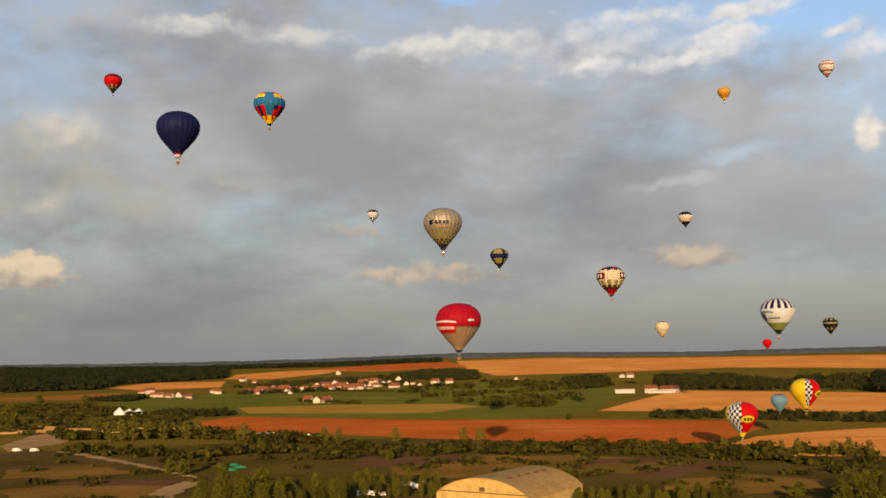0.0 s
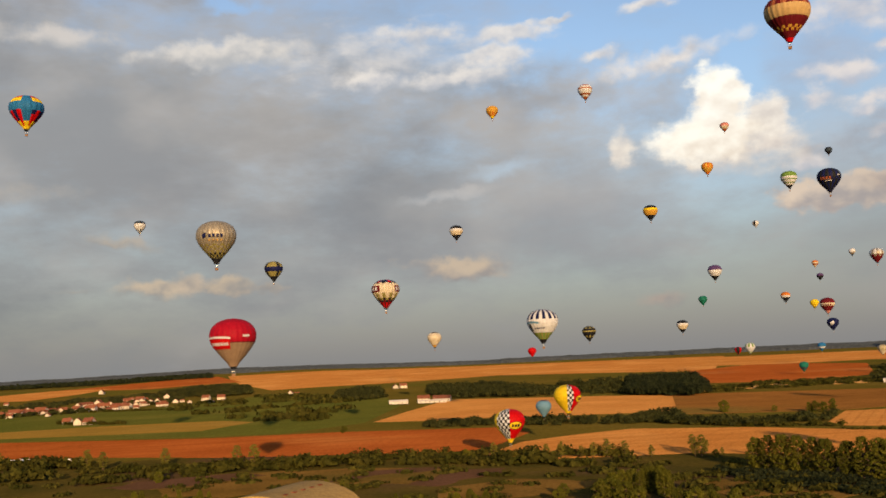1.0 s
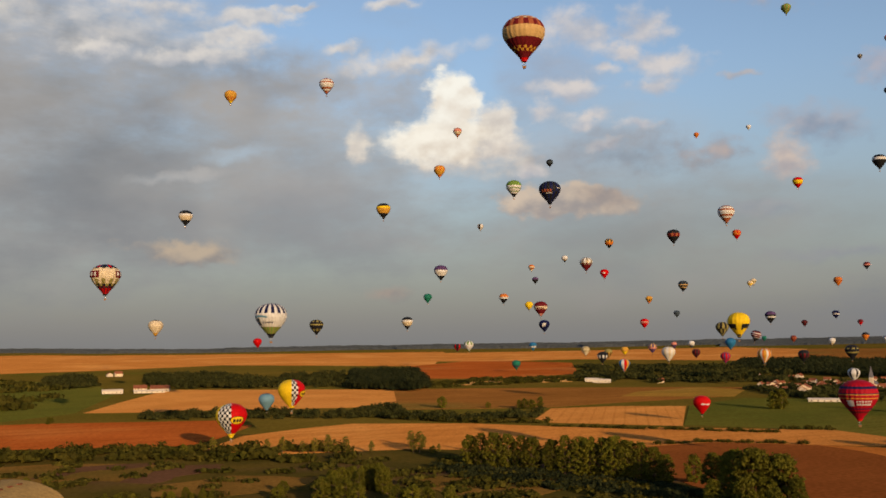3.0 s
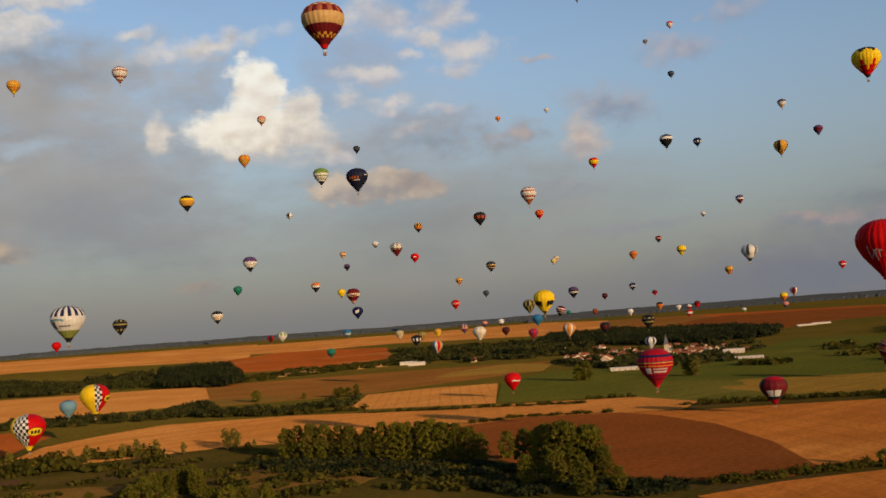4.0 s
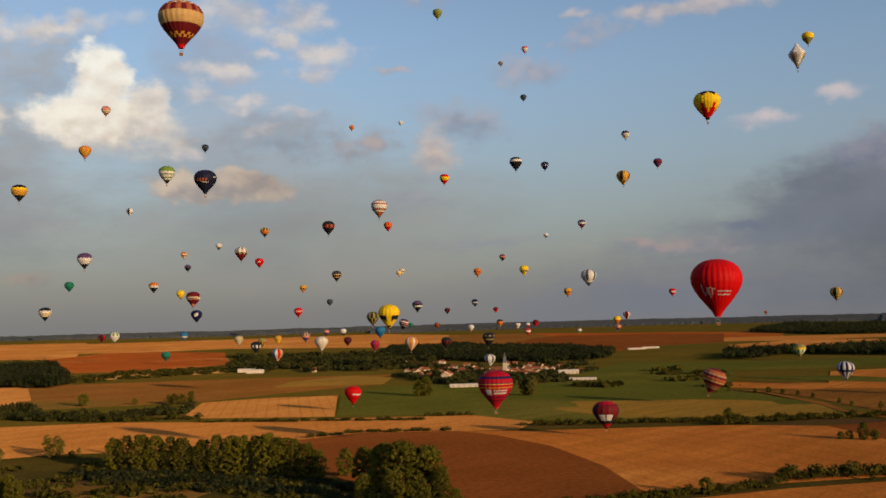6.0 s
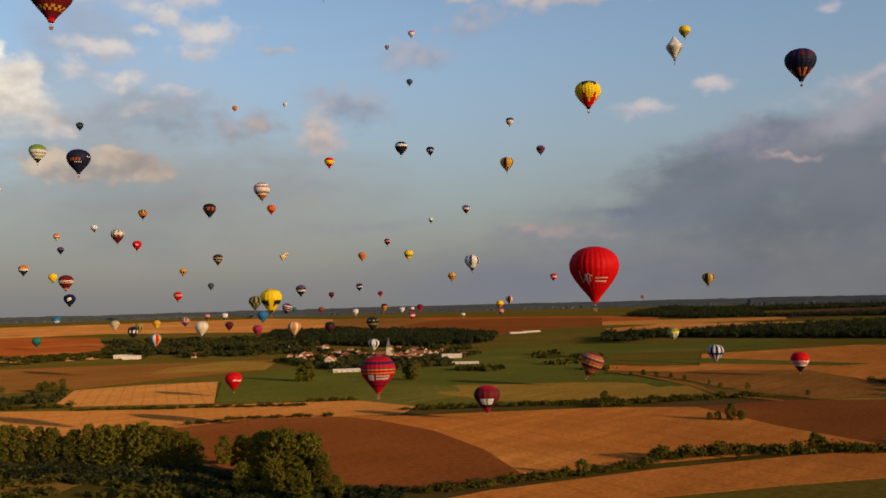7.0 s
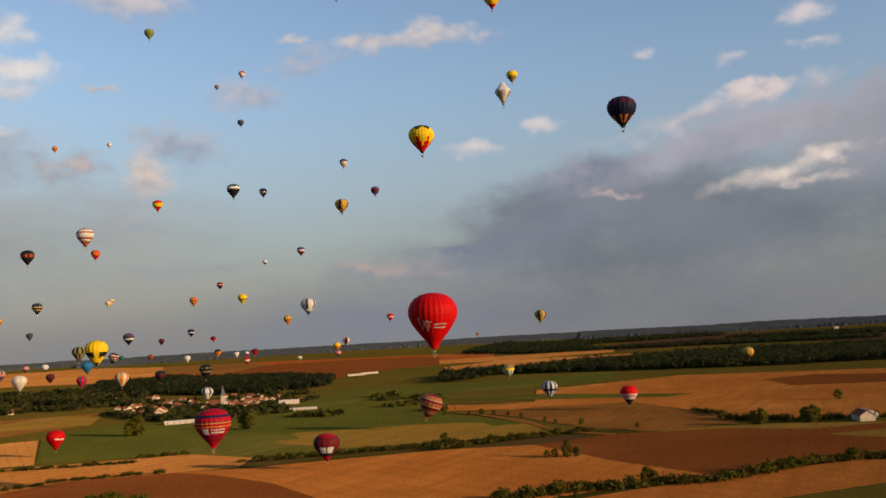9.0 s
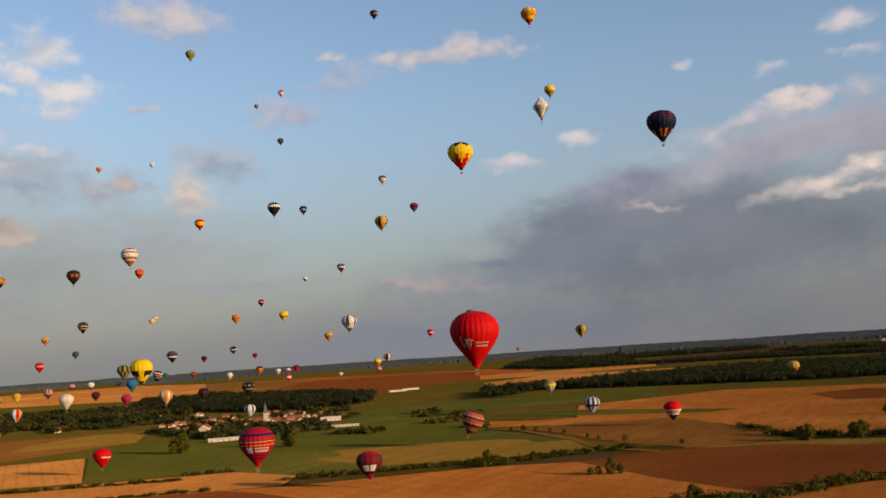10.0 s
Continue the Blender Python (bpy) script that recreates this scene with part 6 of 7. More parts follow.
# sewn-on panels; lettering is drawn as plain bars
panel(crimson, "panel", -78, -8, 0.44, 0.64, "R", "dark red panel with a white edge", 0.02)
panel(crimson, "white_border", -80, -6, 0.40, 0.44, "W", "", 0.024, bow=-0.02)
for a, w in ((-66, 9), (-54, 8), (-44, 8), (-34, 7), (-25, 7), (-17, 5)):
    panel(crimson, "lettering_bar", a, a + w, 0.51, 0.57, "W", "", 0.032)
panel(crimson, "lettering_bar", 24, 42, 0.36, 0.40, "W", "", 0.02)
panel(crimson, "hem", -179, 180, 0.495, 0.515, "M", "", 0.014)
for a, w, h0, h1, sl in ((-38, 2.2, 0.46, 0.68, 0.0), (-36, 12, 0.62, 0.635, -0.10), (-25, 2.2, 0.52, 0.66, 0.0), (-24, 10, 0.53, 0.545, -0.04), (-21, 2.2, 0.55, 0.72, 0.0), (-14, 9, 0.54, 0.555, 0.02), (-13, 2, 0.54, 0.66, 0.0)):
    panel(big_red, "lettering_stroke", a, a + w, h0, h1, "W", "", 0.022, slant=sl)
for k in range(7):
    panel(big_red, "lettering_bar", 2 + 5.4 * k, 5 + 5.4 * k, 0.585, 0.61, "W", "", 0.022)
    panel(big_red, "lettering_bar", 2 + 5.4 * k, 5 + 5.4 * k, 0.645, 0.67, "W", "", 0.022)
for k in range(4):
    panel(silver_one, "lettering_bar", -22 + 11 * k, -15 + 11 * k, 0.37, 0.45, "N", "", 0.02)
    panel(silver_one, "lettering_bar", -24 + 12 * k, -18 + 12 * k, 0.50, 0.53, "A", "", 0.02)
panel(silver_one, "lettering_bar", -42, -30, 0.35, 0.46, "N", "", 0.02, slant=-0.03)
for a0, a1 in ((-88, -24), (40, 88)):
    panel(cream_one, "panel", a0, a1, 0.24, 0.46, "M", "dark lettered panel", 0.02)
    for k in range(3):
        panel(cream_one, "lettering_bar", a0 + 6 + 18 * k, a0 + 16 + 18 * k, 0.29, 0.41, "W", "", 0.03)
panel(white_navy, "emblem", -70, -14, 0.40, 0.46, "L", "", 0.02, bow=-0.03)
panel(white_navy, "emblem", -62, -48, 0.46, 0.66, "D", "", 0.02)
for k in range(5):
    panel(white_navy, "lettering_bar", -34 + 9 * k, -28 + 9 * k, 0.57, 0.61, "N", "", 0.02)
for one, a0 in ((racer_low, -2), (racer_high, 40)):
    oval(one, "oval_border", a0 + 26, 0.50, 29, 0.125, "K", "", 0.020)
    oval(one, "oval_emblem", a0 + 26, 0.50, 26, 0.108, "Y", "yellow oval emblem", 0.027)
    for k in range(3):
        panel(one, "lettering_bar", a0 + 9 + 12 * k, a0 + 18 + 12 * k, 0.46, 0.55, "K", "", 0.034)
for a0, a1, h0, h1 in ((-70, -16, 0.48, 0.66), (16, 70, 0.48, 0.66), (-30, -16, 0.62, 0.72), (16, 30, 0.62, 0.72), (-95, -80, 0.30, 0.44), (80, 95, 0.30, 0.44), (-40, 40, 0.90, 0.99)):
    panel(yellow_bull, "black_panel", a0, a1, h0, h1, "K", "", 0.02)
for a0, a1 in ((-34, -3), (3, 34)):
    panel(maroon_front, "white_panel", a0, a1, 0.49, 0.72, "W", "", 0.02)
panel(ringed, "emblem", -38, -16, 0.51, 0.66, "W", "", 0.02)
for k in range(6):
    panel(ringed, "lettering_bar", -8 + 9 * k, -2 + 9 * k, 0.52, 0.56, "W", "", 0.02)
    panel(ringed, "lettering_bar", -8 + 9 * k, -1 + 9 * k, 0.59, 0.64, "W", "", 0.02)
panel(meadow_red, "white_mark", -4, 22, 0.42, 0.50, "W", "", 0.02)
panel(meadow_red, "white_mark", 26, 60, 0.44, 0.52, "W", "", 0.02)
panel(navy_patch, "white_patch", -24, 14, 0.30, 0.56, "W", "", 0.02, slant=-0.12)
for k in range(4):
    panel(maroon_band, "lettering_bar", -32 + 17 * k, -21 + 17 * k, 0.43, 0.52, "M", "", 0.02)
    panel(dark_navy, "emblem", -46 + 15 * k, -36 + 15 * k, 0.42, 0.54, "U", "", 0.02)
panel(dark_navy, "emblem", -24, 16, 0.57, 0.60, "W", "", 0.02)
panel(dark_navy, "emblem", 40, 60, 0.34, 0.37, "W", "", 0.02)
panel(red_mark, "white_mark", -20, 14, 0.38, 0.50, "W", "", 0.02)
for k in range(6):
    panel(red_white, "lettering_bar", -56 + 18 * k, -45 + 18 * k, 0.49, 0.56, "R", "", 0.02)

# ---------------------------------------------------------------- buildings and vehicles
def prism_roof(bm, l, w, z0, z1, over=0.4):
    pts = [(-l / 2 - over, -w / 2 - over, z0 - 0.15), (l / 2 + over, -w / 2 - over, z0 - 0.15), (l / 2 + over, w / 2 + over, z0 - 0.15), (-l / 2 - over, w / 2 + over, z0 - 0.15), (-l / 2 - over, 0, z1), (l / 2 + over, 0, z1)]
    v = [bm.verts.new(p) for p in pts] + [bm.verts.new((p[0], p[1], p[2] + 0.28)) for p in pts]
    for f in ((6, 7, 11, 10), (8, 9, 10, 11), (0, 4, 5, 1), (2, 5, 4, 3), (0, 1, 7, 6), (2, 3, 9, 8), (1, 5, 11, 7), (5, 2, 8, 11), (3, 4, 10, 9), (4, 0, 6, 10)):
        bm.faces.new([v[k] for k in f])


def make_house(l, w, eave, ridge, wall_mat, roof_mat, bays, chimney=True):
    """A house with gabled walls, tiled roof, windows, a door and a chimney."""
    root = new("house")
    bm = bmesh.new()
    v = [bm.verts.new(p) for p in ((-l / 2, -w / 2, -1), (l / 2, -w / 2, -1), (l / 2, w / 2, -1), (-l / 2, w / 2, -1), (-l / 2, -w / 2, eave), (l / 2, -w / 2, eave), (l / 2, w / 2, eave), (-l / 2, w / 2, eave), (-l / 2, 0, ridge - 0.1), (l / 2, 0, ridge - 0.1))]
    for f in ((0, 1, 5, 4), (2, 3, 7, 6), (1, 2, 6, 9, 5), (3, 0, 4, 8, 7), (3, 2, 1, 0)):
        bm.faces.new([v[k] for k in f])
    part("wall", bm, wall_mat, root)
    bm = bmesh.new()
    prism_roof(bm, l, w, eave, ridge)
    roof = part("roof", bm, roof_mat, root)
    rows = 2 if eave > 4.5 else 1
    for side in (-1, 1):
        for b in range(bays):
            x = -l / 2 + l * (b + 0.5) / bays
            for r in range(rows):
                if b == bays // 2 and r == 0 and side == -1:
                    continue
                bm = bmesh.new()
                y = side * (w / 2 + 0.03)
                box(bm, x - 0.5, x + 0.5, y - 0.05, y + 0.05, 1.0 + 2.6 * r, 2.3 + 2.6 * r)
                part("window", bm, dark_glass, root)
    bm = bmesh.new()
    x = -l / 2 + l * (bays // 2 + 0.5) / bays
    box(bm, x - 0.5, x + 0.5, -w / 2 - 0.09, -w / 2 + 0.05, 0, 2.1)
    part("door", bm, bark, root)
    if chimney:
        bm = bmesh.new()
        box(bm, l * 0.3 - 0.35, l * 0.3 + 0.35, -0.3, 0.3, ridge - 0.8, ridge + 1.0)
        part("chimney", bm, tiles, roof)
    return root


HOUSES = [make_house(11, 8, 4.8, 8.2, plaster, tiles, 3), make_house(15, 9, 5.0, 8.6, plaster, tiles, 4), make_house(9, 8, 3.0, 6.6, plaster, tiles, 3), make_house(20, 10, 4.0, 7.4, stone, tiles, 5, False),
          make_house(24, 9, 3.4, 5.4, shed_wall, shed_wall, 5, False), make_house(30, 12, 7.5, 11.0, plaster, tiles, 7), make_house(32, 8, 2.3, 3.6, shed_wall, shed_wall, 6, False)]
HOUSE_USED = [False] * 7
HOUSE_LABEL = ("plastered village house with a red tiled roof", "long plastered farmhouse with a red tiled roof", "low plastered house with a red tiled roof", "stone barn with a red tiled roof", "long low pale grey farm shed", "big plastered village building with many windows", "very long low white farm shed")


def house(x, y, turn, kind, group="", size=1.0):
    m = pose(x, y, terrain(x, y), 0, 0, turn)
    if HOUSE_USED[kind]:
        ob = copy_thing(HOUSES[kind], m)
    else:
        ob, HOUSE_USED[kind] = HOUSES[kind], True
        ob.matrix_basis = m
    ob.scale = (size, size, size)
    tagged(ob, HOUSE_LABEL[kind], "house")
    if group:
        ob["group"] = group
    return ob


def church(x, y, turn):
    root = new("church")
    root.matrix_basis = pose(x, y, terrain(x, y), 0, 0, turn)
    bm = bmesh.new()
    box(bm, -9, 9, -4.5, 4.5, -1, 7)
    part("nave", bm, plaster, root)
    bm = bmesh.new()
    prism_roof(bm, 18, 9, 7, 11.5)
    part("roof", bm, slate, root)
    bm = bmesh.new()
    box(bm, -13.5, -9, -2.3, 2.3, -1, 15)
    part("tower", bm, stone, root)
    bm = bmesh.new()
    base = [bm.verts.new((-11.25 + sx * 2.5, sy * 2.5, 15)) for sx, sy in ((-1, -1), (1, -1), (1, 1), (-1, 1))]
    tip = bm.verts.new((-11.25, 0, 28))
    for k in range(4):
        bm.faces.new((base[k], base[(k + 1) % 4], tip))
    bm.faces.new(base[::-1])
    part("spire", bm, slate, root)
    for k in range(4):
        bm = bmesh.new()
        box(bm, -7 + 4 * k, -6 + 4 * k, -4.6, -4.4, 2, 5)
        part("window", bm, dark_glass, root)
    return tagged(root, "pale village church with a slate spire", "church")


def hangar(cx, cy, turn, l, w, eave, crown):
    """A big shed with an arched sheet roof, seen from its gable."""
    root = new("hangar")
    root.matrix_basis = pose(cx, cy, 0, 0, 0, turn)
    n = 18
    arc = [(-w / 2 + w * k / n, eave + (crown - eave) * (1 - (2 * k / n - 1) ** 2) ** 0.8) for k in range(n + 1)]
    for k in range(0, n):
        bm = bmesh.new()
        (x0, z0), (x1, z1) = arc[k], arc[k + 1]
        lo = [(x0, -l / 2 - 0.6, z0), (x1, -l / 2 - 0.6, z1), (x1, l / 2 + 0.6, z1), (x0, l / 2 + 0.6, z0)]
        v = [bm.verts.new(p) for p in lo] + [bm.verts.new((p[0], p[1], p[2] + 0.25)) for p in lo]
        for f in ((3, 2, 1, 0), (4, 5, 6, 7), (0, 1, 5, 4), (1, 2, 6, 5), (2, 3, 7, 6), (3, 0, 4, 7)):
            bm.faces.new([v[q] for q in f])
        part("roof_sheet", bm, hangar_sheet, root)
    for s in (-1, 1):
        bm = bmesh.new()
        ring = [(-w / 2, -0.5)] + [(x, z - 0.05) for x, z in arc] + [(w / 2, -0.5)]
        a = [bm.verts.new((x, s * l / 2, z)) for x, z in ring]
        b = [bm.verts.new((x, s * (l / 2 - 0.3), z)) for x, z in ring]
        bm.faces.new(a)
        bm.faces.new(b[::-1])
        for k in range(len(ring)):
            bm.faces.new((a[k], b[k], b[(k + 1) % len(ring)], a[(k + 1) % len(ring)]))
        part("gable_wall", bm, hangar_end, root)
        bm = bmesh.new()
        box(bm, -w / 2 if s < 0 else w / 2 - 0.3, -w / 2 + 0.3 if s < 0 else w / 2, -l / 2 + 0.35, l / 2 - 0.35, -0.5, eave - 0.05)
        part("side_wall", bm, hangar_end, root)
    for k in range(4):
        bm = bmesh.new()
        x0 = -w * 0.3 + k * w * 0.15
        box(bm, x0 + 0.1, x0 + w * 0.15 - 0.1, -l / 2 - 0.16, -l / 2 - 0.03, 0, eave * 0.9)
        part("sliding_door", bm, hangar_end, root)
    for z, hgt, mat in ((eave + 1.2, 0.35, bark),):
        bm = bmesh.new()
        box(bm, -w / 2 + 1.5, w / 2 - 1.5, -l / 2 - 0.25, -l / 2 - 0.02, z, z + hgt)
        part("door_rail", bm, mat, root)
    bm = bmesh.new()
    box(bm, -1.2, 1.2, -l / 2 - 0.2, -l / 2 - 0.02, eave + 1.9, eave + 3.6)
    part("louvre", bm, bark, root)
    for k in range(5):
        bm = bmesh.new()
        y0 = -l * 0.35 + k * l * 0.16
        z0 = eave + (crown - eave) * (1 - (2 * 0.68 - 1) ** 2) ** 0.8
        box(bm, w * 0.18 - 0.6, w * 0.18 + 0.6, y0, y0 + 2.6, z0 + 0.1, z0 + 0.6)
        part("roof_vent", bm, tiles, root)
    return tagged(root, "arched hangar with a weathered tan sheet roof and yellow gable", "hangar")


def van(x, y, turn, l, w, h, mat, label):
    """A box van or camper on four wheels."""
    root = new("van")
    root.matrix_basis = pose(x, y, terrain(x, y), 0, 0, turn)
    bm = bmesh.new()
    box(bm, -l / 2, l * 0.22, -w / 2, w / 2, 0.5, h)
    bmesh.ops.bevel(bm, geom=bm.edges[:], offset=0.12, segments=2, affect="EDGES")
    part("body", bm, mat, root)
    bm = bmesh.new()
    box(bm, l * 0.24, l / 2, -w / 2, w / 2, 0.5, h * 0.72)
    for v in bm.verts:
        if v.co.x > l * 0.4 and v.co.z > 1:
            v.co.x -= 0.5
    part("cab", bm, mat, root)
    bm = bmesh.new()
    box(bm, l * 0.25, l * 0.40, -w / 2 - 0.03, w / 2 + 0.03, h * 0.45, h * 0.64)
    part("cab_window", bm, dark_glass, root)
    for sx in (-0.32, 0.34):
        for sy in (-1, 1):
            bm = bmesh.new()
            tube(bm, (l * sx, sy * w / 2 - 0.12, 0.42), (l * sx, sy * w / 2 + 0.12, 0.42), 0.42, 0.42, 12)
            part("wheel", bm, rubber, root)
    return tagged(root, label, "van")


def tent(x, y, turn, l, w, h):
    """A white marquee: hipped canvas on low walls."""
    root = new("marquee")
    root.matrix_basis = pose(x, y, terrain(x, y), 0, 0, turn)
    bm = bmesh.new()
    box(bm, -l / 2, l / 2, -w / 2, w / 2, 0, h * 0.5)
    part("canvas_wall", bm, white_wall, root)
    n = max(2, int(l / 8))
    for k in range(n):
        bm = bmesh.new()
        x0, x1 = -l / 2 + l * k / n, -l / 2 + l * (k + 1) / n
        base = [bm.verts.new(p) for p in ((x0, -w / 2 - 0.3, h * 0.5), (x1, -w / 2 - 0.3, h * 0.5), (x1, w / 2 + 0.3, h * 0.5), (x0, w / 2 + 0.3, h * 0.5))]
        tip = bm.verts.new(((x0 + x1) / 2, 0, h * (1.25 if k == 0 else 1.0)))
        for q in range(4):
            bm.faces.new((base[q], base[(q + 1) % 4], tip))
        bm.faces.new(base[::-1])
        part("canvas_roof", bm, white_wall, root)
    return tagged(root, "white canvas marquee on the grass", "marquee")


def heap(x, y, wide, tall, seed):
    """A tarpaulin thrown over a heap, folded and uneven."""
    rng = np.random.default_rng(seed)
    bm = bmesh.new()
    bmesh.ops.create_icosphere(bm, subdivisions=3, radius=1.0)
    for v in bm.verts:
        k = 1 + 0.35 * noise.noise(v.co * 1.7 + Vector((seed, 0, 0)))
        v.co = Vector((v.co.x * wide * k, v.co.y * wide * 0.6 * k, max(-0.1, v.co.z) * tall * k))
    ob = part("tarpaulin_heap", bm, green_sheet)
    ob.matrix_basis = pose(x, y, 0, 0, 0, float(rng.uniform(0, 180)))
    return tagged(ob, "bright green tarpaulin over a low heap", "tarpaulin")



# the villages, farms, hangar and vehicles
house(-308, 1560, 7, 2, "houses of the village on the slope", 1.17)
house(-293, 1555, 11, 0, "houses of the village on the slope", 0.91)
house(-286, 1587, -7, 2, "houses of the village on the slope", 1.30)
house(-270, 1598, 18, 0, "houses of the village on the slope", 0.91)
house(-255, 1590, -22, 0, "houses of the village on the slope", 1.30)
house(-244, 1605, 91, 2, "houses of the village on the slope", 0.91)
house(-228, 1618, 24, 2, "houses of the village on the slope", 1.17)
house(-214, 1651, -6, 2, "houses of the village on the slope", 1.17)
house(-199, 1643, 113, 0, "houses of the village on the slope", 0.91)
house(-189, 1678, 20, 0, "houses of the village on the slope", 0.91)
house(-169, 1626, 4, 0, "houses of the village on the slope", 1.30)
house(-151, 1578, 3, 0, "houses of the village on the slope", 1.04)
house(-145, 1612, 1, 3, "houses of the village on the slope", 1.30)
house(-134, 1643, 91, 0, "houses of the village on the slope", 1.04)
house(-130, 1725, 102, 0, "houses of the village on the slope", 1.17)
house(-130, 1814, -14, 0, "houses of the village on the slope", 1.30)
house(-125, 1858, -23, 2, "houses of the village on the slope", 1.04)
house(-108, 1751, 81, 0, "houses of the village on the slope", 0.91)
house(-97, 1742, 83, 2, "houses of the village on the slope", 1.30)
house(-367, 1588, -20, 0, "houses of the village on the slope", 1.04)
house(-405, 1466, -25, 2, "houses of the village on the slope", 1.17)
house(-392, 1478, 73, 2, "houses of the village on the slope", 1.30)
house(-369, 1440, -1, 2, "houses of the village on the slope", 1.04)
house(-429, 1490, -6, 3, "houses of the village on the slope", 1.04)
house(-492, 1615, 21, 2, "houses of the village on the slope", 1.04)
house(-477, 1611, 18, 0, "houses of the village on the slope", 1.30)
house(-388, 2028, 1, 2, "houses of the village on the slope", 0.91)
house(-428, 2112, -23, 0, "houses of the village on the slope", 1.17)
house(-258, 2421, 81, 0, "houses of the village on the slope", 1.30)
house(-67, 1721, 83, 2, "houses of the village on the slope", 1.04)
house(-63, 2084, -17, 3, "houses of the village on the slope", 1.04)
house(-46, 2135, -8, 2, "houses of the village on the slope", 1.04)
house(-18, 1736, -21, 0, "houses of the village on the slope", 1.17)
house(-8, 1645, 80, 2, "houses of the village on the slope", 0.91)
house(7, 1724, -7, 0, "houses of the village on the slope", 1.17)
house(-177, 1285, -20, 2, "houses of the village on the slope", 1.17)
house(-161, 1254, 86, 0, "houses of the village on the slope", 1.04)
house(-148, 1249, -24, 2, "houses of the village on the slope", 1.30)
house(130, 1824, 67, 2, "houses of the village on the slope", 0.91)
house(135, 1749, 5, 2, "houses of the village on the slope", 0.91)
house(330, 1871, 85, 3, "houses of the village on the slope", 1.04)
house(344, 1863, 3, 0, "houses of the village on the slope", 1.17)
house(-215, 1782, 22, 3, "houses of the village on the slope", 1.04)
house(-202, 1844, 70, 2, "houses of the village on the slope", 1.30)
house(-175, 1756, 115, 0, "houses of the village on the slope", 0.91)
house(-154, 1832, 14, 2, "houses of the village on the slope", 1.30)
house(-121, 1597, 13, 2, "houses of the village on the slope", 0.91)
house(-274, 1676, 15, 0, "houses of the village on the slope", 0.91)
house(-292, 1685, 111, 2, "houses of the village on the slope", 1.17)
house(-91, 1934, 93, 2, "houses of the village on the slope", 1.30)
house(-154, 1934, 8, 2, "houses of the village on the slope", 0.91)
house(-307, 1554, 5, 2, "houses of the village on the slope", 0.91)
house(-287, 1554, 6, 0, "houses of the village on the slope", 1.30)
house(-284, 1576, -2, 2, "houses of the village on the slope", 1.17)
house(-275, 1599, 8, 0, "houses of the village on the slope", 1.04)
house(-248, 1556, 96, 2, "houses of the village on the slope", 1.04)
house(-255, 1632, 107, 2, "houses of the village on the slope", 1.17)
house(-229, 1583, 113, 0, "houses of the village on the slope", 1.04)
house(-218, 1710, 79, 0, "houses of the village on the slope", 1.17)
house(-184, 1583, -17, 0, "houses of the village on the slope", 1.30)
house(-184, 1661, 20, 2, "houses of the village on the slope", 0.91)
house(-182, 1694, -18, 2, "houses of the village on the slope", 1.30)
house(-155, 1631, 78, 2, "houses of the village on the slope", 1.30)
house(-153, 1648, 108, 2, "houses of the village on the slope", 1.17)
house(-142, 1654, 85, 3, "houses of the village on the slope", 0.91)
house(-128, 1678, 103, 0, "houses of the village on the slope", 0.91)
house(-128, 1792, 101, 3, "houses of the village on the slope", 1.17)
house(-123, 1832, 16, 2, "houses of the village on the slope", 1.04)
house(-110, 1782, 77, 2, "houses of the village on the slope", 0.91)
house(-85, 1671, 24, 2, "houses of the village on the slope", 1.04)
house(-355, 1561, 3, 0, "houses of the village on the slope", 0.91)
house(1034, 1040, -45, 2, "houses of the village in the hollow", 0.8)
house(949, 893, 36, 0, "houses of the village in the hollow", 0.8)
house(1203, 1180, 21, 2, "houses of the village in the hollow", 0.8)
house(979, 911, -67, 2, "houses of the village in the hollow", 0.8)
house(872, 776, 37, 5, "houses of the village in the hollow", 1.0)
house(1096, 1056, 39, 0, "houses of the village in the hollow", 0.8)
house(1085, 987, -58, 0, "houses of the village in the hollow", 0.8)
house(1124, 1008, 20, 1, "houses of the village in the hollow", 0.8)
house(986, 851, 23, 1, "houses of the village in the hollow", 0.8)
house(952, 812, -58, 0, "houses of the village in the hollow", 0.8)
house(1033, 868, 27, 0, "houses of the village in the hollow", 0.8)
house(994, 807, 17, 1, "houses of the village in the hollow", 0.8)
house(961, 774, -46, 0, "houses of the village in the hollow", 0.8)
house(973, 764, -71, 0, "houses of the village in the hollow", 0.8)
house(988, 768, -61, 1, "houses of the village in the hollow", 0.8)
house(1019, 784, 35, 2, "houses of the village in the hollow", 0.8)
house(1052, 798, 27, 0, "houses of the village in the hollow", 0.8)
house(1017, 766, -61, 0, "houses of the village in the hollow", 0.8)
house(1031, 765, -55, 1, "houses of the village in the hollow", 0.8)
house(1047, 766, 18, 0, "houses of the village in the hollow", 0.8)
house(1063, 770, 21, 2, "houses of the village in the hollow", 0.8)
house(1044, 748, 43, 0, "houses of the village in the hollow", 0.8)
house(1040, 911, -73, 0, "houses of the village in the hollow", 0.8)
house(1073, 916, -58, 0, "houses of the village in the hollow", 0.8)
house(965, 801, -67, 2, "houses of the village in the hollow", 0.8)
house(934, 767, 26, 0, "houses of the village in the hollow", 0.8)
house(1055, 1006, 16, 2, "houses of the village in the hollow", 0.8)
house(1025, 816, -65, 3, "houses of the village in the hollow", 0.8)
house(970, 741, -51, 3, "houses of the village in the hollow", 0.8)
house(1036, 700, -60, 2, "houses of the village in the hollow", 0.8)
house(1006, 697, -55, 4, "houses of the village in the hollow", 1.0)
house(947, 1084, -54, 2, "houses of the village in the hollow", 0.8)
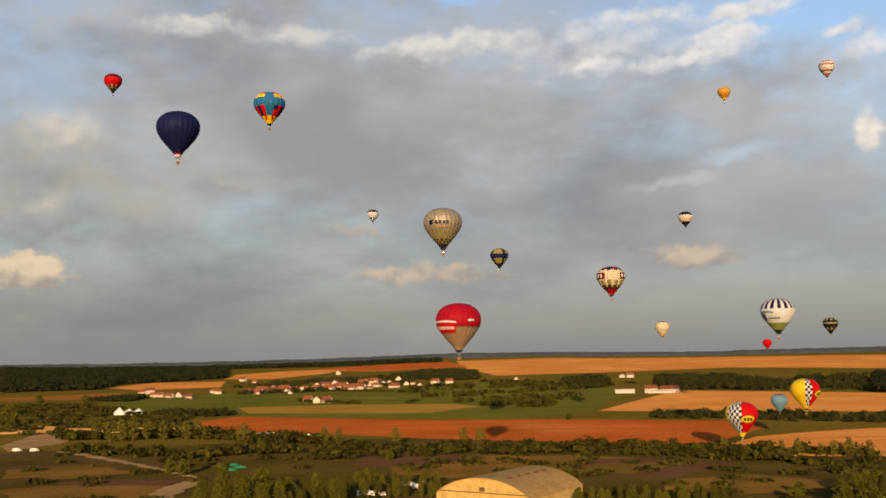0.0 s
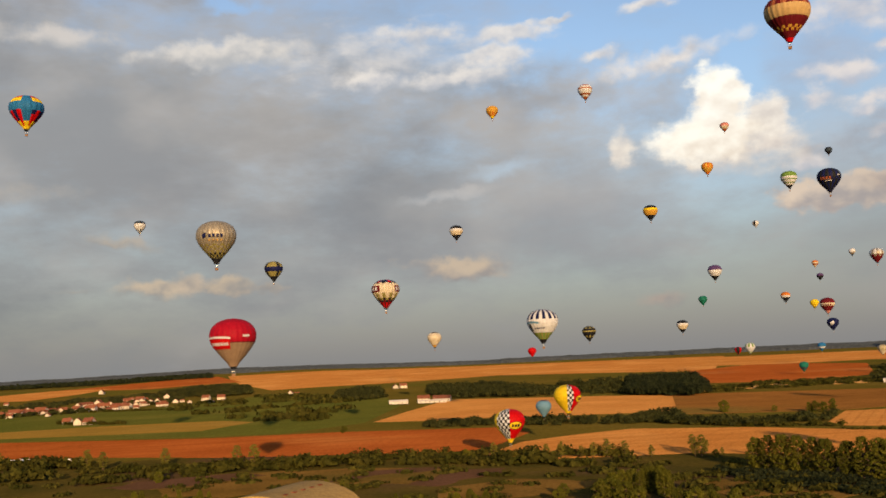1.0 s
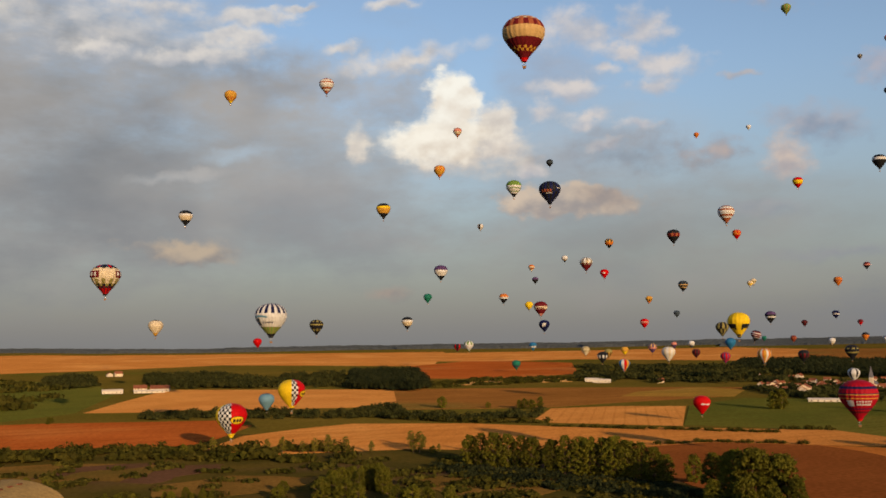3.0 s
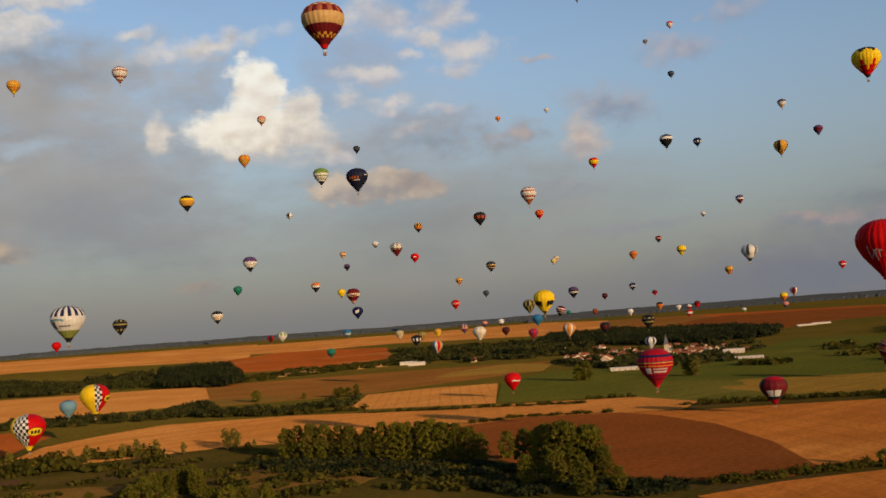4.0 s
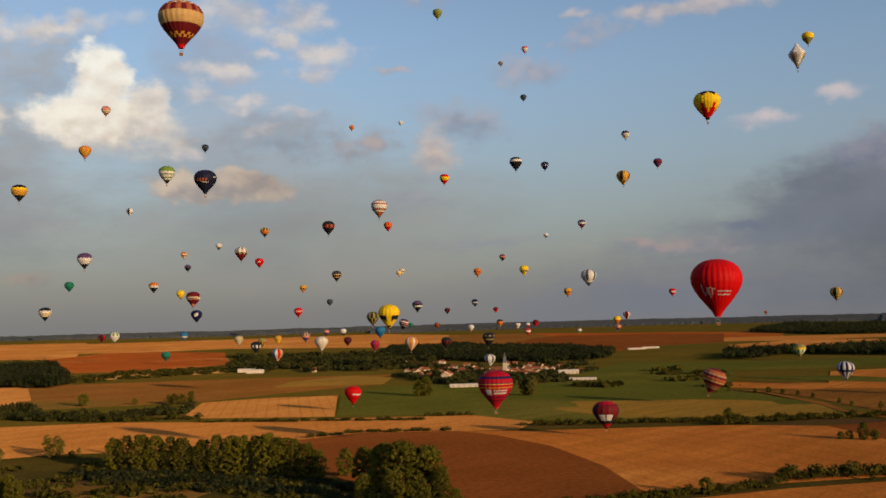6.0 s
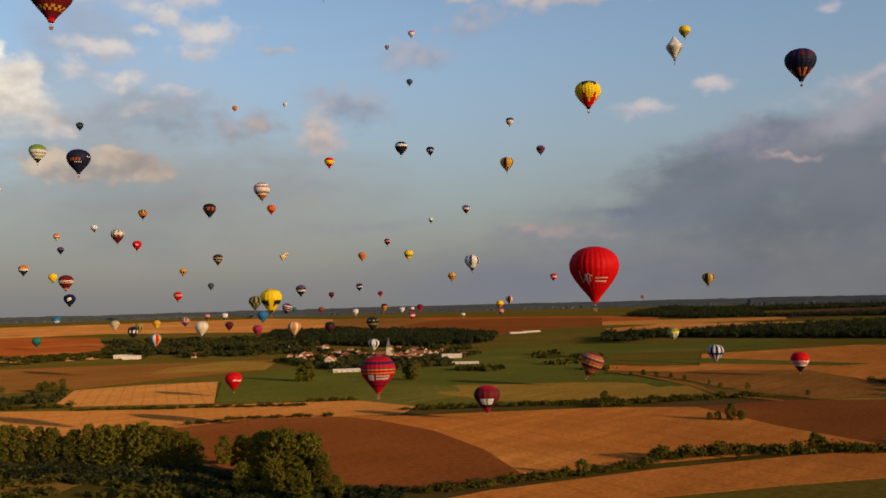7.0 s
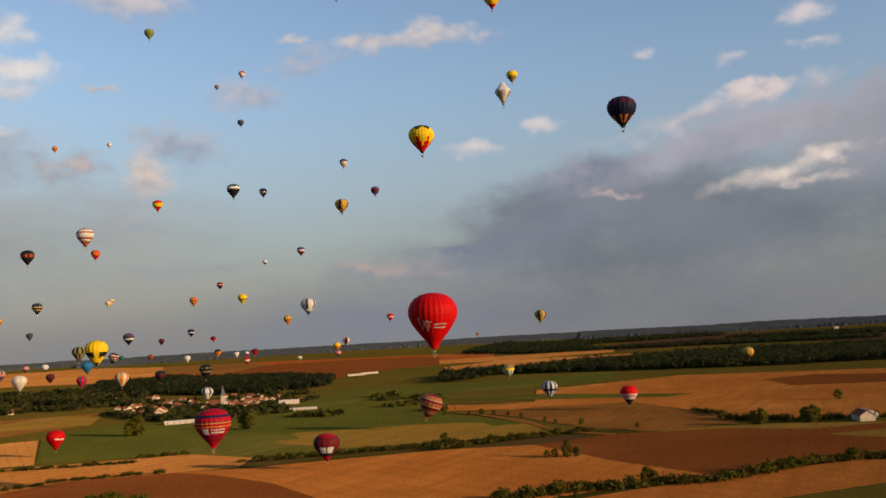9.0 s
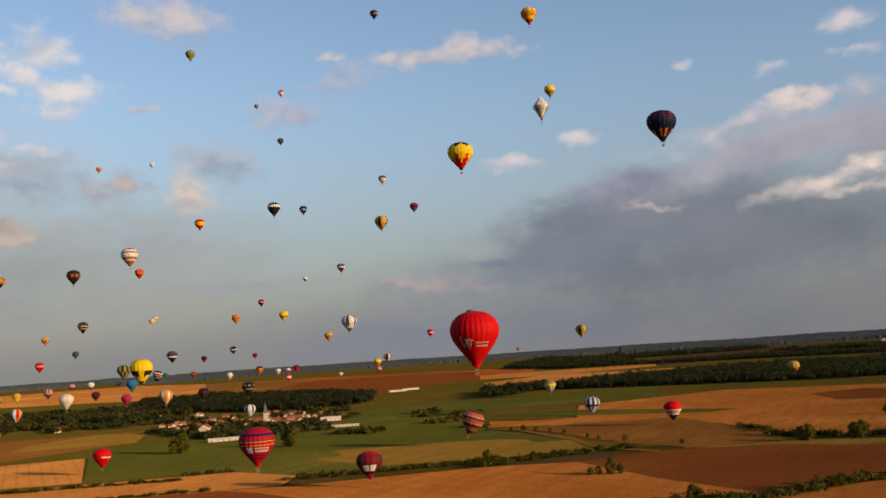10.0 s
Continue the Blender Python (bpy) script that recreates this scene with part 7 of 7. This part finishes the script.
house(949, 1100, 30, 2, "houses of the village in the hollow", 0.8)
house(1049, 970, 31, 0, "houses of the village in the hollow", 0.8)
house(1116, 879, -45, 0, "houses of the village in the hollow", 0.8)
house(1105, 826, -57, 0, "houses of the village in the hollow", 0.8)
house(1123, 827, 39, 2, "houses of the village in the hollow", 0.8)
house(1001, 831, 38, 3, "houses of the village in the hollow", 0.75)
house(942, 846, 24, 0, "houses of the village in the hollow", 0.75)
house(969, 805, 31, 3, "houses of the village in the hollow", 0.55)
house(964, 806, 39, 0, "houses of the village in the hollow", 0.75)
house(995, 734, 36, 0, "houses of the village in the hollow", 0.75)
house(909, 838, -59, 2, "houses of the village in the hollow", 0.65)
house(961, 866, -58, 2, "houses of the village in the hollow", 0.75)
house(999, 882, 21, 0, "houses of the village in the hollow", 0.75)
house(1049, 807, 14, 0, "houses of the village in the hollow", 0.55)
house(1007, 797, -70, 3, "houses of the village in the hollow", 0.65)
house(926, 868, 37, 3, "houses of the village in the hollow", 0.65)
house(966, 758, -84, 2, "houses of the village in the hollow", 0.75)
house(967, 830, 39, 0, "houses of the village in the hollow", 0.75)
house(1010, 837, 39, 3, "houses of the village in the hollow", 0.75)
house(1028, 772, -74, 2, "houses of the village in the hollow", 0.75)
house(919, 812, 54, 0, "houses of the village in the hollow", 0.55)
house(982, 913, 21, 2, "houses of the village in the hollow", 0.55)
house(925, 789, 17, 2, "houses of the village in the hollow", 0.75)
house(1044, 826, 41, 2, "houses of the village in the hollow", 0.65)
house(950, 889, -53, 0, "houses of the village in the hollow", 0.55)
house(1030, 866, -76, 0, "houses of the village in the hollow", 0.55)
house(989, 925, 23, 0, "houses of the village in the hollow", 0.75)
house(901, 856, -81, 0, "houses of the village in the hollow", 0.65)
house(977, 844, -58, 0, "houses of the village in the hollow", 0.75)
house(953, 828, 17, 0, "houses of the village in the hollow", 0.65)
house(946, 803, -73, 3, "houses of the village in the hollow", 0.55)
house(919, 864, -80, 2, "houses of the village in the hollow", 0.75)
house(981, 797, -37, 2, "houses of the village in the hollow", 0.65)
house(973, 719, 30, 0, "houses of the village in the hollow", 0.65)
house(976, 729, -37, 0, "houses of the village in the hollow", 0.65)
house(993, 905, -66, 2, "houses of the village in the hollow", 0.55)
house(961, 925, 19, 2, "houses of the village in the hollow", 0.75)
house(996, 884, -49, 0, "houses of the village in the hollow", 0.75)
house(947, 896, -44, 0, "houses of the village in the hollow", 0.75)
house(-281, 1555, -18, 0, "houses of the village on the slope", 0.91)
house(-249, 1569, 23, 0, "houses of the village on the slope", 0.91)
house(-220, 1660, 82, 2, "houses of the village on the slope", 0.91)
house(-166, 1628, 15, 3, "houses of the village on the slope", 0.91)
house(-286, 1515, -1, 0, "houses of the village on the slope", 0.78)
house(-191, 1664, 99, 0, "houses of the village on the slope", 0.78)
house(-44, 1681, 103, 2, "houses of the village on the slope", 0.78)
house(-168, 1615, 100, 2, "houses of the village on the slope", 0.91)
house(-116, 1674, 24, 0, "houses of the village on the slope", 0.91)
house(-309, 1584, 68, 2, "houses of the village on the slope", 0.91)
house(-203, 1575, 69, 0, "houses of the village on the slope", 0.78)
house(-116, 1684, -23, 0, "houses of the village on the slope", 0.91)
house(-57, 1730, 13, 0, "houses of the village on the slope", 0.65)
house(-141, 1632, -22, 2, "houses of the village on the slope", 0.91)
house(-273, 1568, 17, 3, "houses of the village on the slope", 0.78)
house(-145, 1596, 88, 0, "houses of the village on the slope", 0.78)
house(-111, 1688, 7, 2, "houses of the village on the slope", 0.91)
house(-142, 1650, 104, 0, "houses of the village on the slope", 0.91)
house(-243, 1614, 7, 0, "houses of the village on the slope", 0.91)
house(-313, 1602, 81, 3, "houses of the village on the slope", 0.65)
house(-147, 1701, 69, 0, "houses of the village on the slope", 0.91)
house(-275, 1590, 95, 3, "houses of the village on the slope", 0.78)
house(-258, 1580, -21, 0, "houses of the village on the slope", 0.78)
house(-84, 1625, 3, 3, "houses of the village on the slope", 0.91)
house(-234, 1510, 74, 2, "houses of the village on the slope", 0.78)
house(-158, 1571, 2, 2, "houses of the village on the slope", 0.91)
house(791, 677, -46, 6, "houses of the village in the hollow", 1.1)
house(923, 621, -58, 6, "houses of the village in the hollow", 0.9)
house(867, 772, 28, 5, "houses of the village in the hollow", 0.8)
house(978, 908, -31, 1, "houses of the village in the hollow", 0.7)
house(1117, 841, 54, 1, "houses of the village in the hollow", 0.6)
house(1093, 800, 52, 0, "houses of the village in the hollow", 0.7)
house(1049, 750, -67, 1, "houses of the village in the hollow", 0.6)
house(1132, 875, -48, 0, "houses of the village in the hollow", 0.7)
house(1019, 711, -25, 0, "houses of the village in the hollow", 0.6)
house(898, 847, 28, 1, "houses of the village in the hollow", 0.6)
house(1061, 927, 42, 0, "houses of the village in the hollow", 0.6)
house(1004, 840, -23, 2, "houses of the village in the hollow", 0.8)
house(985, 796, -49, 0, "houses of the village in the hollow", 0.7)
house(1033, 764, -53, 2, "houses of the village in the hollow", 0.7)
house(1111, 784, -25, 0, "houses of the village in the hollow", 0.6)
house(1037, 992, 43, 2, "houses of the village in the hollow", 0.7)
house(1016, 775, -60, 2, "houses of the village in the hollow", 0.7)
church(974, 768, 30)
house(238, 1330, -8, 4, "", 1.05)
house(282, 1318, -12, 6, "", 1.2)
house(300, 1338, -20, 3, "", 1.2)
house(276, 1345, -12, 1, "", 1.1)
house(864, 1126, -40, 4)
house(875, 1160, -40, 4)
house(915, 1062, -40, 2)
house(1587, 947, -40, 6)
house(1632, 944, -35, 6)
house(775, 46, 20, 4)
house(751, 47, 20, 3)
house(3236, 235, 10, 5)
house(2973, 166, 10, 4)
tent(-345, 1090, 8, 30, 9, 7)
hangar(26.0, 416.0, -33, 46, 43, 4.5, 11.5)
van(-145, 783, 4, 7, 2.3, 2.4, white_wall, "white van parked on open ground")
van(-136, 780, 2, 9, 2.3, 2.9, white_wall, "white van parked on open ground")
van(-126, 773, 3, 8, 2.3, 2.9, white_wall, "white van parked on open ground")
van(-117, 770, 3, 8, 2.3, 2.9, white_wall, "white van parked on open ground")
van(-105, 763, 2, 7, 2.3, 2.4, white_wall, "white van parked on open ground")
van(-98, 755, 10, 6, 2.3, 2.4, white_wall, "white van parked on open ground")
van(-35, 434, 4, 8, 2.3, 2.9, white_wall, "white van parked on open ground")
van(-30, 435, 4, 7, 2.3, 2.4, white_wall, "white van parked on open ground")
van(-18, 465, 10, 6.5, 2.3, 2.4, white_wall, "white van parked on open ground")
van(-13, 456, 15, 6, 2.3, 2.4, white_wall, "white van parked on open ground")
van(-9, 466, 60, 6, 2.3, 2.4, white_wall, "white van parked on open ground")
van(-293, 686, 10, 6, 2.3, 2.4, white_wall, "white van parked on open ground")
van(-280, 683, 20, 6, 2.3, 2.4, white_wall, "white van parked on open ground")
van(-222, 806, 10, 6, 2.3, 2.4, white_wall, "white van parked on open ground")
van(209, 591, 0, 6, 2.3, 2.4, white_wall, "white van parked on open ground")
heap(-118, 547, 5, 1.2, 3)
heap(-115, 560, 4, 1.2, 5)
heap(-120, 539, 3, 1.2, 8)
heap(-121, 572, 3, 1.2, 2)
